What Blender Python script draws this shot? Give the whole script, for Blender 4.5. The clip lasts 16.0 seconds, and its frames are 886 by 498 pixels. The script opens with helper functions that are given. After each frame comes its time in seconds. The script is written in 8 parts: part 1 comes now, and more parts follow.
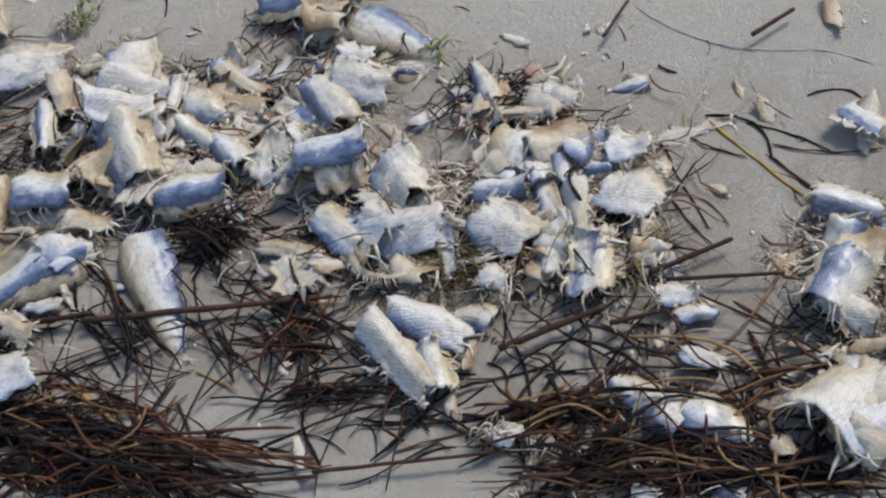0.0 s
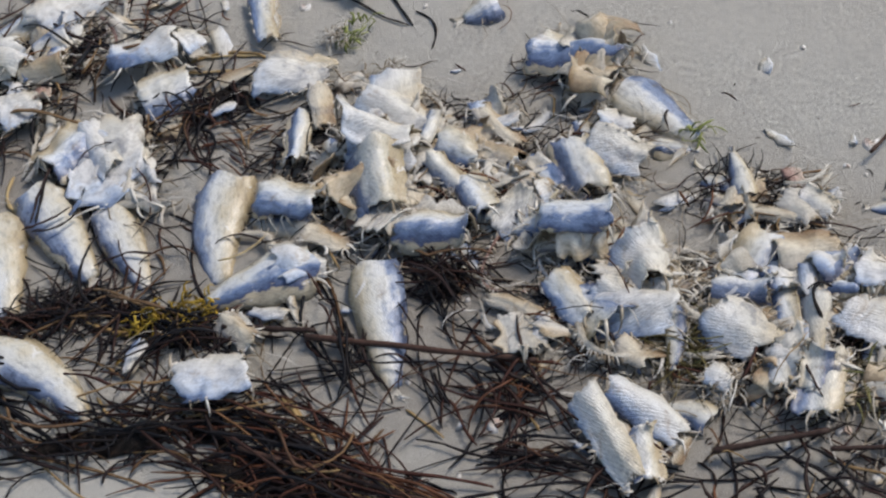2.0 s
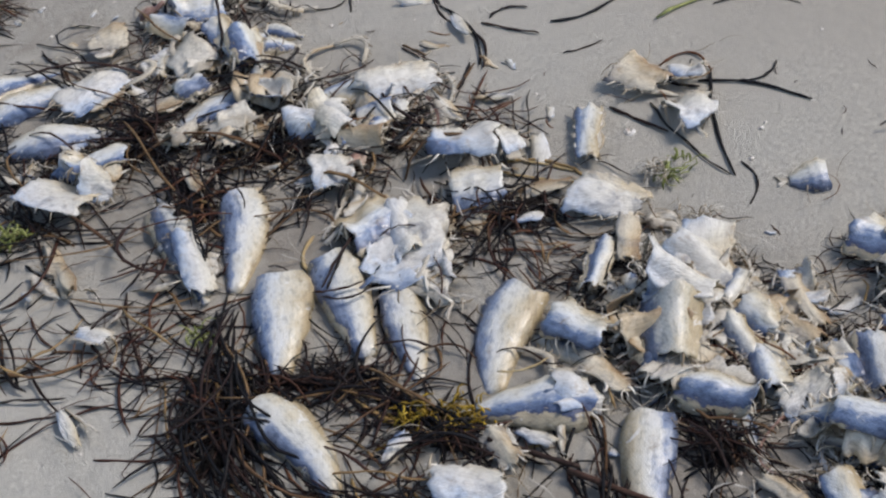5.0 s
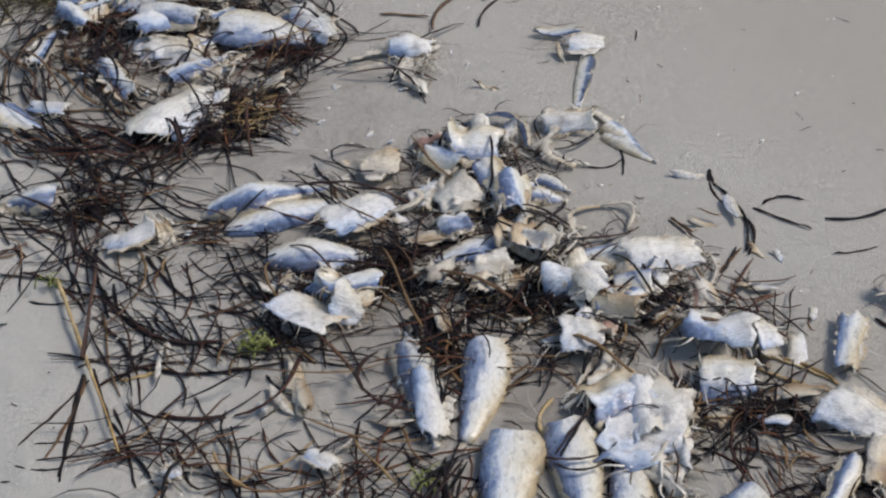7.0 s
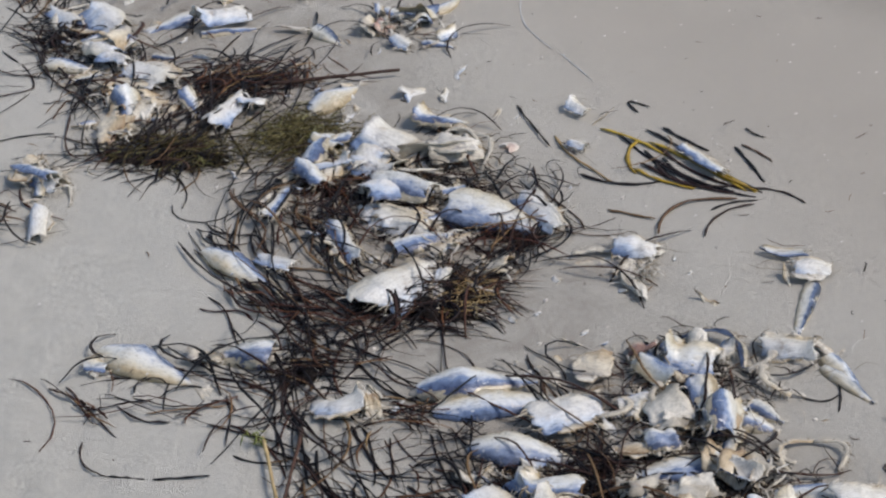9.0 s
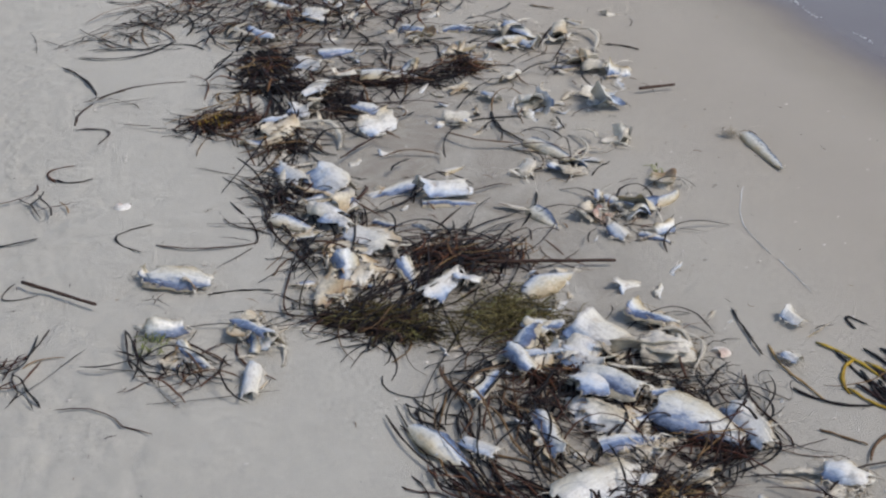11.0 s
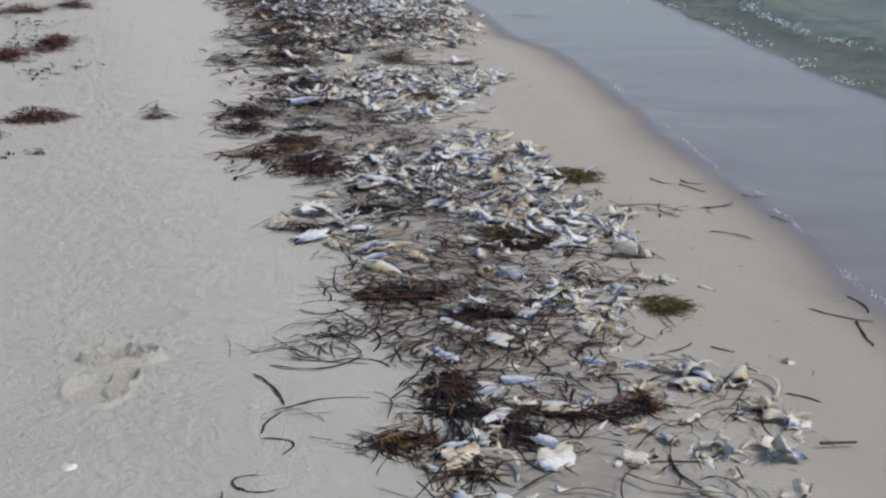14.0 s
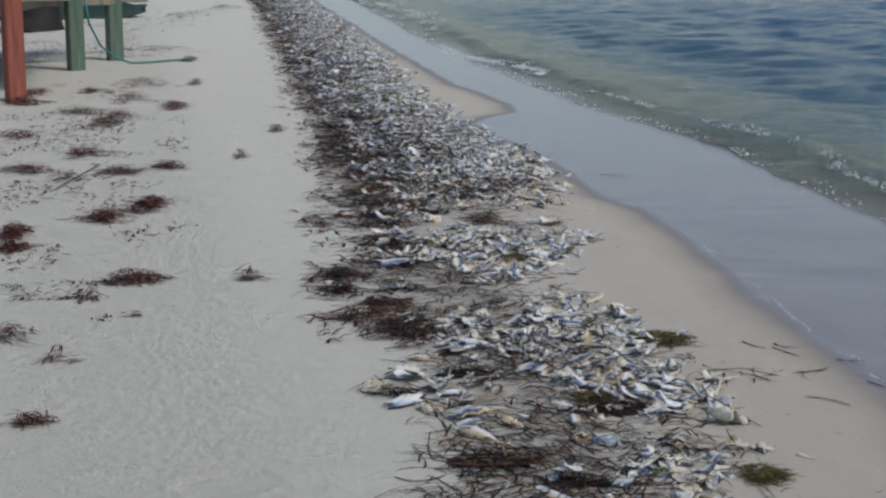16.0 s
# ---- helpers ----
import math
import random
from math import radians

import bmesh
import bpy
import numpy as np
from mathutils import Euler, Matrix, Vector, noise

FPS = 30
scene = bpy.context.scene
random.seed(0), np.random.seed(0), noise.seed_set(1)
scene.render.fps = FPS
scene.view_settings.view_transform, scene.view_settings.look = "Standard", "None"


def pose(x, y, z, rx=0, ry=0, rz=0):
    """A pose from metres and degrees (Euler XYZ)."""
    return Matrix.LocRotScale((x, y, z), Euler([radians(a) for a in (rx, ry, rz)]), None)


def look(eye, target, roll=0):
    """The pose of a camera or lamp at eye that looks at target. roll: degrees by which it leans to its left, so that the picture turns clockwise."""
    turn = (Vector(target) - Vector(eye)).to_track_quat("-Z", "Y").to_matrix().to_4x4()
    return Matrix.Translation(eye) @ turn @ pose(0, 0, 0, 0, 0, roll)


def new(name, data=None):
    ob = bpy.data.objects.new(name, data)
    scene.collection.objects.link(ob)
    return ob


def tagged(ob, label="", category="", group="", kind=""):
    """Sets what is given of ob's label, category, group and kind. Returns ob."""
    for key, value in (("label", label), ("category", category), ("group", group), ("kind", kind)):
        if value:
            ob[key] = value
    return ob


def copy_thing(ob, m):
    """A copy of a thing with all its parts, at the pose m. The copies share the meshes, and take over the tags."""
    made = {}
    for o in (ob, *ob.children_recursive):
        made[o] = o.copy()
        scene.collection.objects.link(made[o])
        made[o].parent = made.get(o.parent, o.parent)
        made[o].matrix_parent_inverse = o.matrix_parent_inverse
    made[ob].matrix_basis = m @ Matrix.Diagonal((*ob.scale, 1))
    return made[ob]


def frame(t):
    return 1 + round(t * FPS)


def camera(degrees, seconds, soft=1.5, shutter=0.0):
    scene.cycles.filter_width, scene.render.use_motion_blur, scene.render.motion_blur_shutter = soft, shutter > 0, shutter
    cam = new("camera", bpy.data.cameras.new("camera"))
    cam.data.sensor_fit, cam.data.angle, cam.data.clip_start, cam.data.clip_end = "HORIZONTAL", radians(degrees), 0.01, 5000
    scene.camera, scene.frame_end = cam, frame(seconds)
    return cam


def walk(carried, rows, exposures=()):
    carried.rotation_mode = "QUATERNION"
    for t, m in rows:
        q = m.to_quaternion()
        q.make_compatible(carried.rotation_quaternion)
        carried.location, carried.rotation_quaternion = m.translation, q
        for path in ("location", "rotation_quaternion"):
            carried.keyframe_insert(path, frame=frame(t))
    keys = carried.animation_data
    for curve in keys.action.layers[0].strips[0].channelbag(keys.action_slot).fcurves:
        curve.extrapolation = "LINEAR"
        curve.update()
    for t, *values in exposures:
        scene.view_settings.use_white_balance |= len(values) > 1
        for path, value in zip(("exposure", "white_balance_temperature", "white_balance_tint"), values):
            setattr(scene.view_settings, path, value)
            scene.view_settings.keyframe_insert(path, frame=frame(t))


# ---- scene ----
cam = camera(31.0, 16.0, soft=2.4)
PATH = [
    (0, (0.1412, -0.3223, 1.1002), (1.2419, 0.3010, -0.4490), -22.26),
    (0.5, (0.1476, -0.3044, 1.1151), (1.2323, 0.3786, -0.4202), -20.92),
    (1, (0.1472, -0.2945, 1.1211), (1.2255, 0.4512, -0.3893), -19.70),
    (1.5, (0.1553, -0.2787, 1.1338), (1.2136, 0.5044, -0.3718), -19.14),
    (2, (0.1600, -0.2623, 1.1417), (1.2092, 0.5570, -0.3509), -17.85),
    (2.5, (0.1623, -0.2469, 1.1450), (1.1972, 0.6267, -0.3267), -17.20),
    (3, (0.1573, -0.2334, 1.1514), (1.1834, 0.6800, -0.3021), -16.29),
    (3.2, (0.1586, -0.2228, 1.1566), (1.1790, 0.7012, -0.2942), -15.86),
    (5.3, (0.1731, -0.1633, 1.1945), (1.1223, 0.9332, -0.1827), -11.09),
    (5.5, (0.1728, -0.1565, 1.1984), (1.1067, 0.9677, -0.1668), -10.79),
    (6, (0.1709, -0.1390, 1.2063), (1.0816, 1.0448, -0.1239), -9.79),
    (6.5, (0.1679, -0.1186, 1.2176), (1.0489, 1.1231, -0.0794), -8.75),
    (7, (0.1722, -0.1045, 1.2217), (1.0322, 1.1925, -0.0345), -7.77),
    (7.5, (0.1725, -0.0847, 1.2419), (1.0084, 1.2651, 0.0257), -6.53),
    (8, (0.1664, -0.0729, 1.2569), (0.9800, 1.3270, 0.0828), -5.82),
    (8.5, (0.1551, -0.0592, 1.2753), (0.9404, 1.3902, 0.1428), -4.82),
    (9, (0.1541, -0.0489, 1.2812), (0.9020, 1.4500, 0.1885), -4.22),
    (9.2, (0.1501, -0.0422, 1.2905), (0.8830, 1.4728, 0.2098), -4.07),
    (11.3, (0.1021, 0.0024, 1.3570), (0.6848, 1.6921, 0.4596), -1.43),
    (11.5, (0.0969, 0.0016, 1.3581), (0.6729, 1.7062, 0.4848), -1.14),
    (12, (0.0901, 0.0061, 1.3795), (0.6447, 1.7460, 0.5639), -0.33),
    (12.5, (0.0697, 0.0043, 1.4061), (0.6212, 1.7765, 0.6611), 0.64),
    (13, (0.0528, -0.0058, 1.4216), (0.5778, 1.7970, 0.7330), 0.75),
    (13.5, (0.0460, -0.0066, 1.4383), (0.5384, 1.8252, 0.8042), 0.63),
    (14, (0.0430, 0.0010, 1.4500), (0.5052, 1.8551, 0.8595), 0.71),
    (14.5, (0.0358, 0.0011, 1.4573), (0.4747, 1.8700, 0.8966), 0.69),
    (15, (0.0187, -0.0013, 1.4791), (0.4391, 1.8873, 0.9728), 0.36),
    (15.5, (0.0090, -0.0089, 1.4892), (0.4055, 1.8975, 1.0326), 0.08),
    (16, (0.0000, -0.0000, 1.5000), (0.3735, 1.9217, 1.0907), 0.03),
]
EXPOSURE = [(0, 0.40, 6580, 11), (6, 0.38, 6580, 12), (9, 0.44, 6580, 12), (12, 0.33, 6580, 11), (14, 0.32, 6530, 10), (16, 0.11, 6420, 9)]
walk(cam, [(t, look(eye, target, roll)) for t, eye, target, roll in PATH], EXPOSURE)

# ---- light: hazy sun over the sea, bright soft sky ----
SUN_HEIGHT, SUN_AZIMUTH = radians(50), radians(130)     # azimuth from +y towards +x
world = bpy.data.worlds.new("sky")
scene.world = world
world.use_nodes = True
wn = world.node_tree
sky = wn.nodes.new("ShaderNodeTexSky")
sky.sky_type, sky.sun_disc = "NISHITA", False
sky.sun_elevation, sky.sun_rotation = SUN_HEIGHT, SUN_AZIMUTH
sky.air_density, sky.dust_density, sky.ozone_density = 1.0, 0.25, 2.0
soft_sky = wn.nodes.new("ShaderNodeHueSaturation")
soft_sky.inputs["Saturation"].default_value = 0.83
wn.links.new(sky.outputs[0], soft_sky.inputs["Color"])
back = wn.nodes["Background"]
back.inputs["Strength"].default_value = 0.108
wn.links.new(soft_sky.outputs[0], back.inputs["Color"])

sun = new("sun", bpy.data.lights.new("sun", "SUN"))
sun.data.energy, sun.data.angle, sun.data.color = 2.5, radians(20), (1.0, 0.925, 0.845)
sun.matrix_world = look((20 * math.cos(SUN_HEIGHT) * math.sin(SUN_AZIMUTH), 20 * math.cos(SUN_HEIGHT) * math.cos(SUN_AZIMUTH),
                         20 * math.sin(SUN_HEIGHT)), (0, 0, 0))

# ---- materials ----
def material(name, rough=0.6, spec=0.5):
    m = bpy.data.materials.new(name)
    m.use_nodes = True
    b = m.node_tree.nodes["Principled BSDF"]
    b.inputs["Roughness"].default_value = rough
    b.inputs["Specular IOR Level"].default_value = spec
    return m, m.node_tree, b


def node(nt, kind, **sets):
    n = nt.nodes.new(kind)
    for k, v in sets.items():
        n.inputs[k.replace("_", " ")].default_value = v
    return n


def coords(nt, which="Object"):
    return nt.nodes.new("ShaderNodeTexCoord").outputs[which]


def grain(nt, vec, scale, detail=4.0, rough=0.55, distort=0.0):
    n = node(nt, "ShaderNodeTexNoise", Scale=scale, Detail=detail, Roughness=rough, Distortion=distort)
    nt.links.new(vec, n.inputs["Vector"])
    return n.outputs["Fac"]


def ramp(nt, fac, stops):
    r = nt.nodes.new("ShaderNodeValToRGB")
    while len(r.color_ramp.elements) < len(stops):
        r.color_ramp.elements.new(0.5)
    for e, (p, c) in zip(r.color_ramp.elements, stops):
        e.position = p
        e.color = (*c, 1) if isinstance(c, tuple) else (c, c, c, 1)
    nt.links.new(fac, r.inputs["Fac"])
    return r.outputs["Color"]


def mix(nt, fac, a, b, mode="MIX"):
    m = nt.nodes.new("ShaderNodeMix")
    m.data_type, m.blend_type = "RGBA", mode
    for sock, v in ((m.inputs["Factor"], fac), (m.inputs["A"], a), (m.inputs["B"], b)):
        if isinstance(v, (int, float)):
            sock.default_value = v
        elif isinstance(v, tuple):
            sock.default_value = (*v, 1)
        else:
            nt.links.new(v, sock)
    return m.outputs["Result"]


def sums(nt, op, a, b):
    m = nt.nodes.new("ShaderNodeMath")
    m.operation = op
    for sock, v in zip(m.inputs, (a, b)):
        if isinstance(v, (int, float)):
            sock.default_value = v
        else:
            nt.links.new(v, sock)
    return m.outputs[0]


def bump(nt, b, height, strength=0.4, distance=0.002):
    n = node(nt, "ShaderNodeBump", Strength=strength, Distance=distance)
    nt.links.new(height, n.inputs["Height"])
    nt.links.new(n.outputs["Normal"], b.inputs["Normal"])


def span(nt, value, lo, hi, a=0.0, c=1.0):
    m = nt.nodes.new("ShaderNodeMapRange")
    m.interpolation_type = "SMOOTHSTEP"
    nt.links.new(value, m.inputs["Value"])
    for k, v in (("From Min", lo), ("From Max", hi), ("To Min", a), ("To Max", c)):
        m.inputs[k].default_value = v
    return m.outputs["Result"]


# where the film of water ends on the sand: y, x
WET_EDGE = [(3.0, 2.24), (4.0, 2.26), (4.3, 2.33), (4.9, 2.40), (5.5, 2.41), (6.0, 2.44), (6.3, 2.50), (7.0, 2.57), (7.9, 2.62), (8.3, 2.50), (9.3, 2.56), (10.5, 2.51), (11.5, 2.47),
            (11.9, 2.66), (12.2, 2.96), (12.7, 3.05), (13.4, 3.02), (14.4, 2.90), (18.0, 2.98), (23.0, 3.14), (33.0, 3.45)]


def sand_material():
    m, nt, b = material("sand", 0.85, 0.22)
    o = coords(nt)
    axis = nt.nodes.new("ShaderNodeSeparateXYZ")
    nt.links.new(o, axis.inputs[0])
    run = ramp(nt, sums(nt, "DIVIDE", sums(nt, "SUBTRACT", axis.outputs["Y"], 3.0), 30.0), [((y - 3.0) / 30.0, x / 4.0) for y, x in WET_EDGE])
    edge = sums(nt, "ADD", sums(nt, "MULTIPLY", run, 4.0), sums(nt, "MULTIPLY", sums(nt, "SUBTRACT", grain(nt, o, 1.7, 4), 0.5), 0.12))
    across = sums(nt, "SUBTRACT", axis.outputs["X"], edge)
    wet = span(nt, across, -0.14, 0.0)                  # washed by each wave
    damp = span(nt, across, -1.2, -0.45)                 # packed and smooth
    fine = grain(nt, o, 900, 2, 0.7)
    blot = grain(nt, o, 5.0, 5, 0.6)
    dry = mix(nt, blot, (0.545, 0.525, 0.465), (0.62, 0.60, 0.535))
    dry = mix(nt, ramp(nt, fine, [(0.3, 0.78), (0.7, 1.0)]), (0, 0, 0), dry, "MIX")
    packed = mix(nt, blot, (0.425, 0.388, 0.33), (0.475, 0.436, 0.374))
    col = mix(nt, damp, dry, packed)
    col = mix(nt, span(nt, across, -0.30, -0.02), col, mix(nt, blot, (0.30, 0.272, 0.23), (0.34, 0.31, 0.265)))
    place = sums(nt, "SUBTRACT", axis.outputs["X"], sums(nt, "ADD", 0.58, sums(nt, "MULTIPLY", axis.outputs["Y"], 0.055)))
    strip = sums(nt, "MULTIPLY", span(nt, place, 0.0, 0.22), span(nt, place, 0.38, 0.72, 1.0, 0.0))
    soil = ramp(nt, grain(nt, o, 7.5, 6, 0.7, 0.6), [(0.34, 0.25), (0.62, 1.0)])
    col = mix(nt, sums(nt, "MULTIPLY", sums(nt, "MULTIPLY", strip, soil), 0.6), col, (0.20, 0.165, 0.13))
    # soaked sand, with a faint purple of reflected sky put into its colour
    soaked_sky_tint = mix(nt, blot, (0.14, 0.126, 0.13), (0.175, 0.16, 0.165))
    col = mix(nt, wet, col, soaked_sky_tint)
    specks = node(nt, "ShaderNodeTexVoronoi", Scale=42.0)
    nt.links.new(o, specks.inputs["Vector"])
    near = ramp(nt, specks.outputs["Distance"], [(0.02, 1.0), (0.07, 0.0)])
    pick = ramp(nt, specks.outputs["Color"], [(0.80, 0.0), (0.83, 0.8)])
    col = mix(nt, sums(nt, "MULTIPLY", near, pick), col, (0.12, 0.085, 0.06))
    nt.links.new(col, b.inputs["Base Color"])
    nt.links.new(span(nt, across, -0.12, 0.04, 0.8, 0.20), b.inputs["Roughness"])
    pits = ramp(nt, grain(nt, o, 130, 3, 0.5), [(0.30, 0.0), (0.42, 1.0)])
    lumps = sums(nt, "MULTIPLY", sums(nt, "ADD", grain(nt, o, 70, 4, 0.62), sums(nt, "MULTIPLY", pits, 0.22)), sums(nt, "ADD", 0.22, sums(nt, "MULTIPLY", span(nt, axis.outputs["X"], 0.15, 0.75, 1.0, 0.0), span(nt, axis.outputs["Y"], 2.6, 3.4, 0.1, 0.95))))
    tall = sums(nt, "ADD", sums(nt, "MULTIPLY", fine, 0.25), lumps)
    dull = sums(nt, "SUBTRACT", 1.0, sums(nt, "MULTIPLY", wet, 0.93))
    bump(nt, b, sums(nt, "MULTIPLY", tall, dull), 0.9, 0.013)
    return m


def sea_material():
    m, nt, b = material("sea_water", 0.14, 0.16)
    b.inputs["IOR"].default_value = 1.33
    o = coords(nt)
    axis = nt.nodes.new("ShaderNodeSeparateXYZ")
    nt.links.new(o, axis.inputs[0])
    swirl = grain(nt, o, 0.7, 5, 0.6, 0.6)
    depth = sums(nt, "ADD", axis.outputs["X"], sums(nt, "MULTIPLY", swirl, 1.5))
    col = ramp(nt, span(nt, depth, 3.5, 12.0), [(0.0, (0.13, 0.12, 0.085)), (0.10, (0.055, 0.080, 0.070)), (0.24, (0.020, 0.062, 0.095)), (1.0, (0.009, 0.050, 0.120))])
    nt.links.new(col, b.inputs["Base Color"])
    nt.links.new(span(nt, depth, 4.0, 5.3, 0.10, 0.98), b.inputs["Alpha"])
    along = node(nt, "ShaderNodeMapping")
    along.inputs["Scale"].default_value = (0.4, 1.0, 1.0)
    nt.links.new(o, along.inputs["Vector"])
    o = along.outputs[0]
    bump(nt, b, sums(nt, "ADD", grain(nt, o, 6, 6, 0.66, 0.4), sums(nt, "MULTIPLY", grain(nt, o, 40, 3), 0.25)), 0.9, 0.07)
    return m


def moved(nt, vec, turn, scale):
    m = node(nt, "ShaderNodeMapping")
    m.inputs["Rotation"].default_value = (0, 0, radians(turn))
    m.inputs["Scale"].default_value = scale
    nt.links.new(vec, m.inputs["Vector"])
    return m.outputs[0]


def ridges(nt, vec, turn, scale, wobble=3.0):
    """Rows of fine ridges, as scales lie on skin."""
    w = node(nt, "ShaderNodeTexWave", Scale=scale, Distortion=wobble, Detail=2.0)
    w.inputs["Detail Scale"].default_value = 0.6
    nt.links.new(moved(nt, vec, turn, (1, 1, 1)), w.inputs["Vector"])
    return w.outputs["Fac"]


def fish_material(name, back_col, flank_col, belly_col, lean=0.0):
    """Scaled skin: uv u runs along the body, v from the back (0) to the belly (1)."""
    m, nt, b = material(name, 0.38, 0.5)
    b.inputs["Coat Weight"].default_value = 0.25
    b.inputs["Coat Roughness"].default_value = 0.25
    uv = nt.nodes.new("ShaderNodeUVMap").outputs["UV"]
    o = coords(nt)
    sep = nt.nodes.new("ShaderNodeSeparateXYZ")
    nt.links.new(uv, sep.inputs[0])
    info = nt.nodes.new("ShaderNodeObjectInfo")
    shift = nt.nodes.new("ShaderNodeVectorMath")
    shift.operation = "ADD"
    nt.links.new(o, shift.inputs[0])
    nt.links.new(info.outputs["Random"], shift.inputs[1])
    p = shift.outputs[0]
    patch = grain(nt, p, 60, 6, 0.62, 0.4)
    broad = grain(nt, p, 19, 4, 0.55, 0.3)
    streak = grain(nt, moved(nt, p, 0, (0.22, 1, 1)), 110, 6, 0.68)
    v = sums(nt, "ADD", sep.outputs["Y"], sums(nt, "MULTIPLY", sums(nt, "SUBTRACT", patch, 0.5), 0.40))
    v = sums(nt, "ADD", v, sums(nt, "MULTIPLY", sums(nt, "SUBTRACT", broad, 0.5), 0.50))
    v = sums(nt, "ADD", v, sums(nt, "MULTIPLY", sums(nt, "SUBTRACT", streak, 0.5), 0.46))
    v = sums(nt, "ADD", v, sums(nt, "MULTIPLY", sums(nt, "SUBTRACT", info.outputs["Random"], 0.5 - lean), 0.22))
    col = ramp(nt, v, [(0.0, (0.40, 0.35, 0.25)), (0.04, back_col), (0.26, flank_col), (0.43, belly_col), (0.62, (0.62, 0.605, 0.535)), (0.80, (0.56, 0.51, 0.39)), (0.98, (0.42, 0.34, 0.21))])
    net = sums(nt, "MULTIPLY", ridges(nt, o, 55, 118), ridges(nt, o, -55, 118))
    col = mix(nt, 0.22, col, ramp(nt, net, [(0.0, 0.62), (0.45, 1.0)]), "MULTIPLY")
    fleck = ramp(nt, grain(nt, moved(nt, p, 0, (0.5, 1, 1)), 190, 6, 0.75), [(0.38, 0.22), (0.50, 1.0)])
    col = mix(nt, 0.40, col, fleck, "MULTIPLY")
    bare = ramp(nt, grain(nt, p, 48, 5, 0.7, 1.0), [(0.62, 0.0), (0.66, 1.0)])
    col = mix(nt, sums(nt, "MULTIPLY", bare, 0.7), col, (0.69, 0.69, 0.675))
    stain = ramp(nt, grain(nt, p, 27, 6, 0.72, 0.9), [(0.60, 0.0), (0.70, 1.0)])
    col = mix(nt, sums(nt, "MULTIPLY", stain, 0.55), col, (0.20, 0.14, 0.08))
    nt.links.new(col, b.inputs["Base Color"])
    nt.links.new(ramp(nt, patch, [(0.35, 0.20), (0.65, 0.48)]), b.inputs["Roughness"])
    bump(nt, b, sums(nt, "ADD", sums(nt, "MULTIPLY", net, 0.16), sums(nt, "ADD", sums(nt, "MULTIPLY", broad, 2.0), sums(nt, "MULTIPLY", streak, 1.3))), 0.5, 0.0025)
    return m


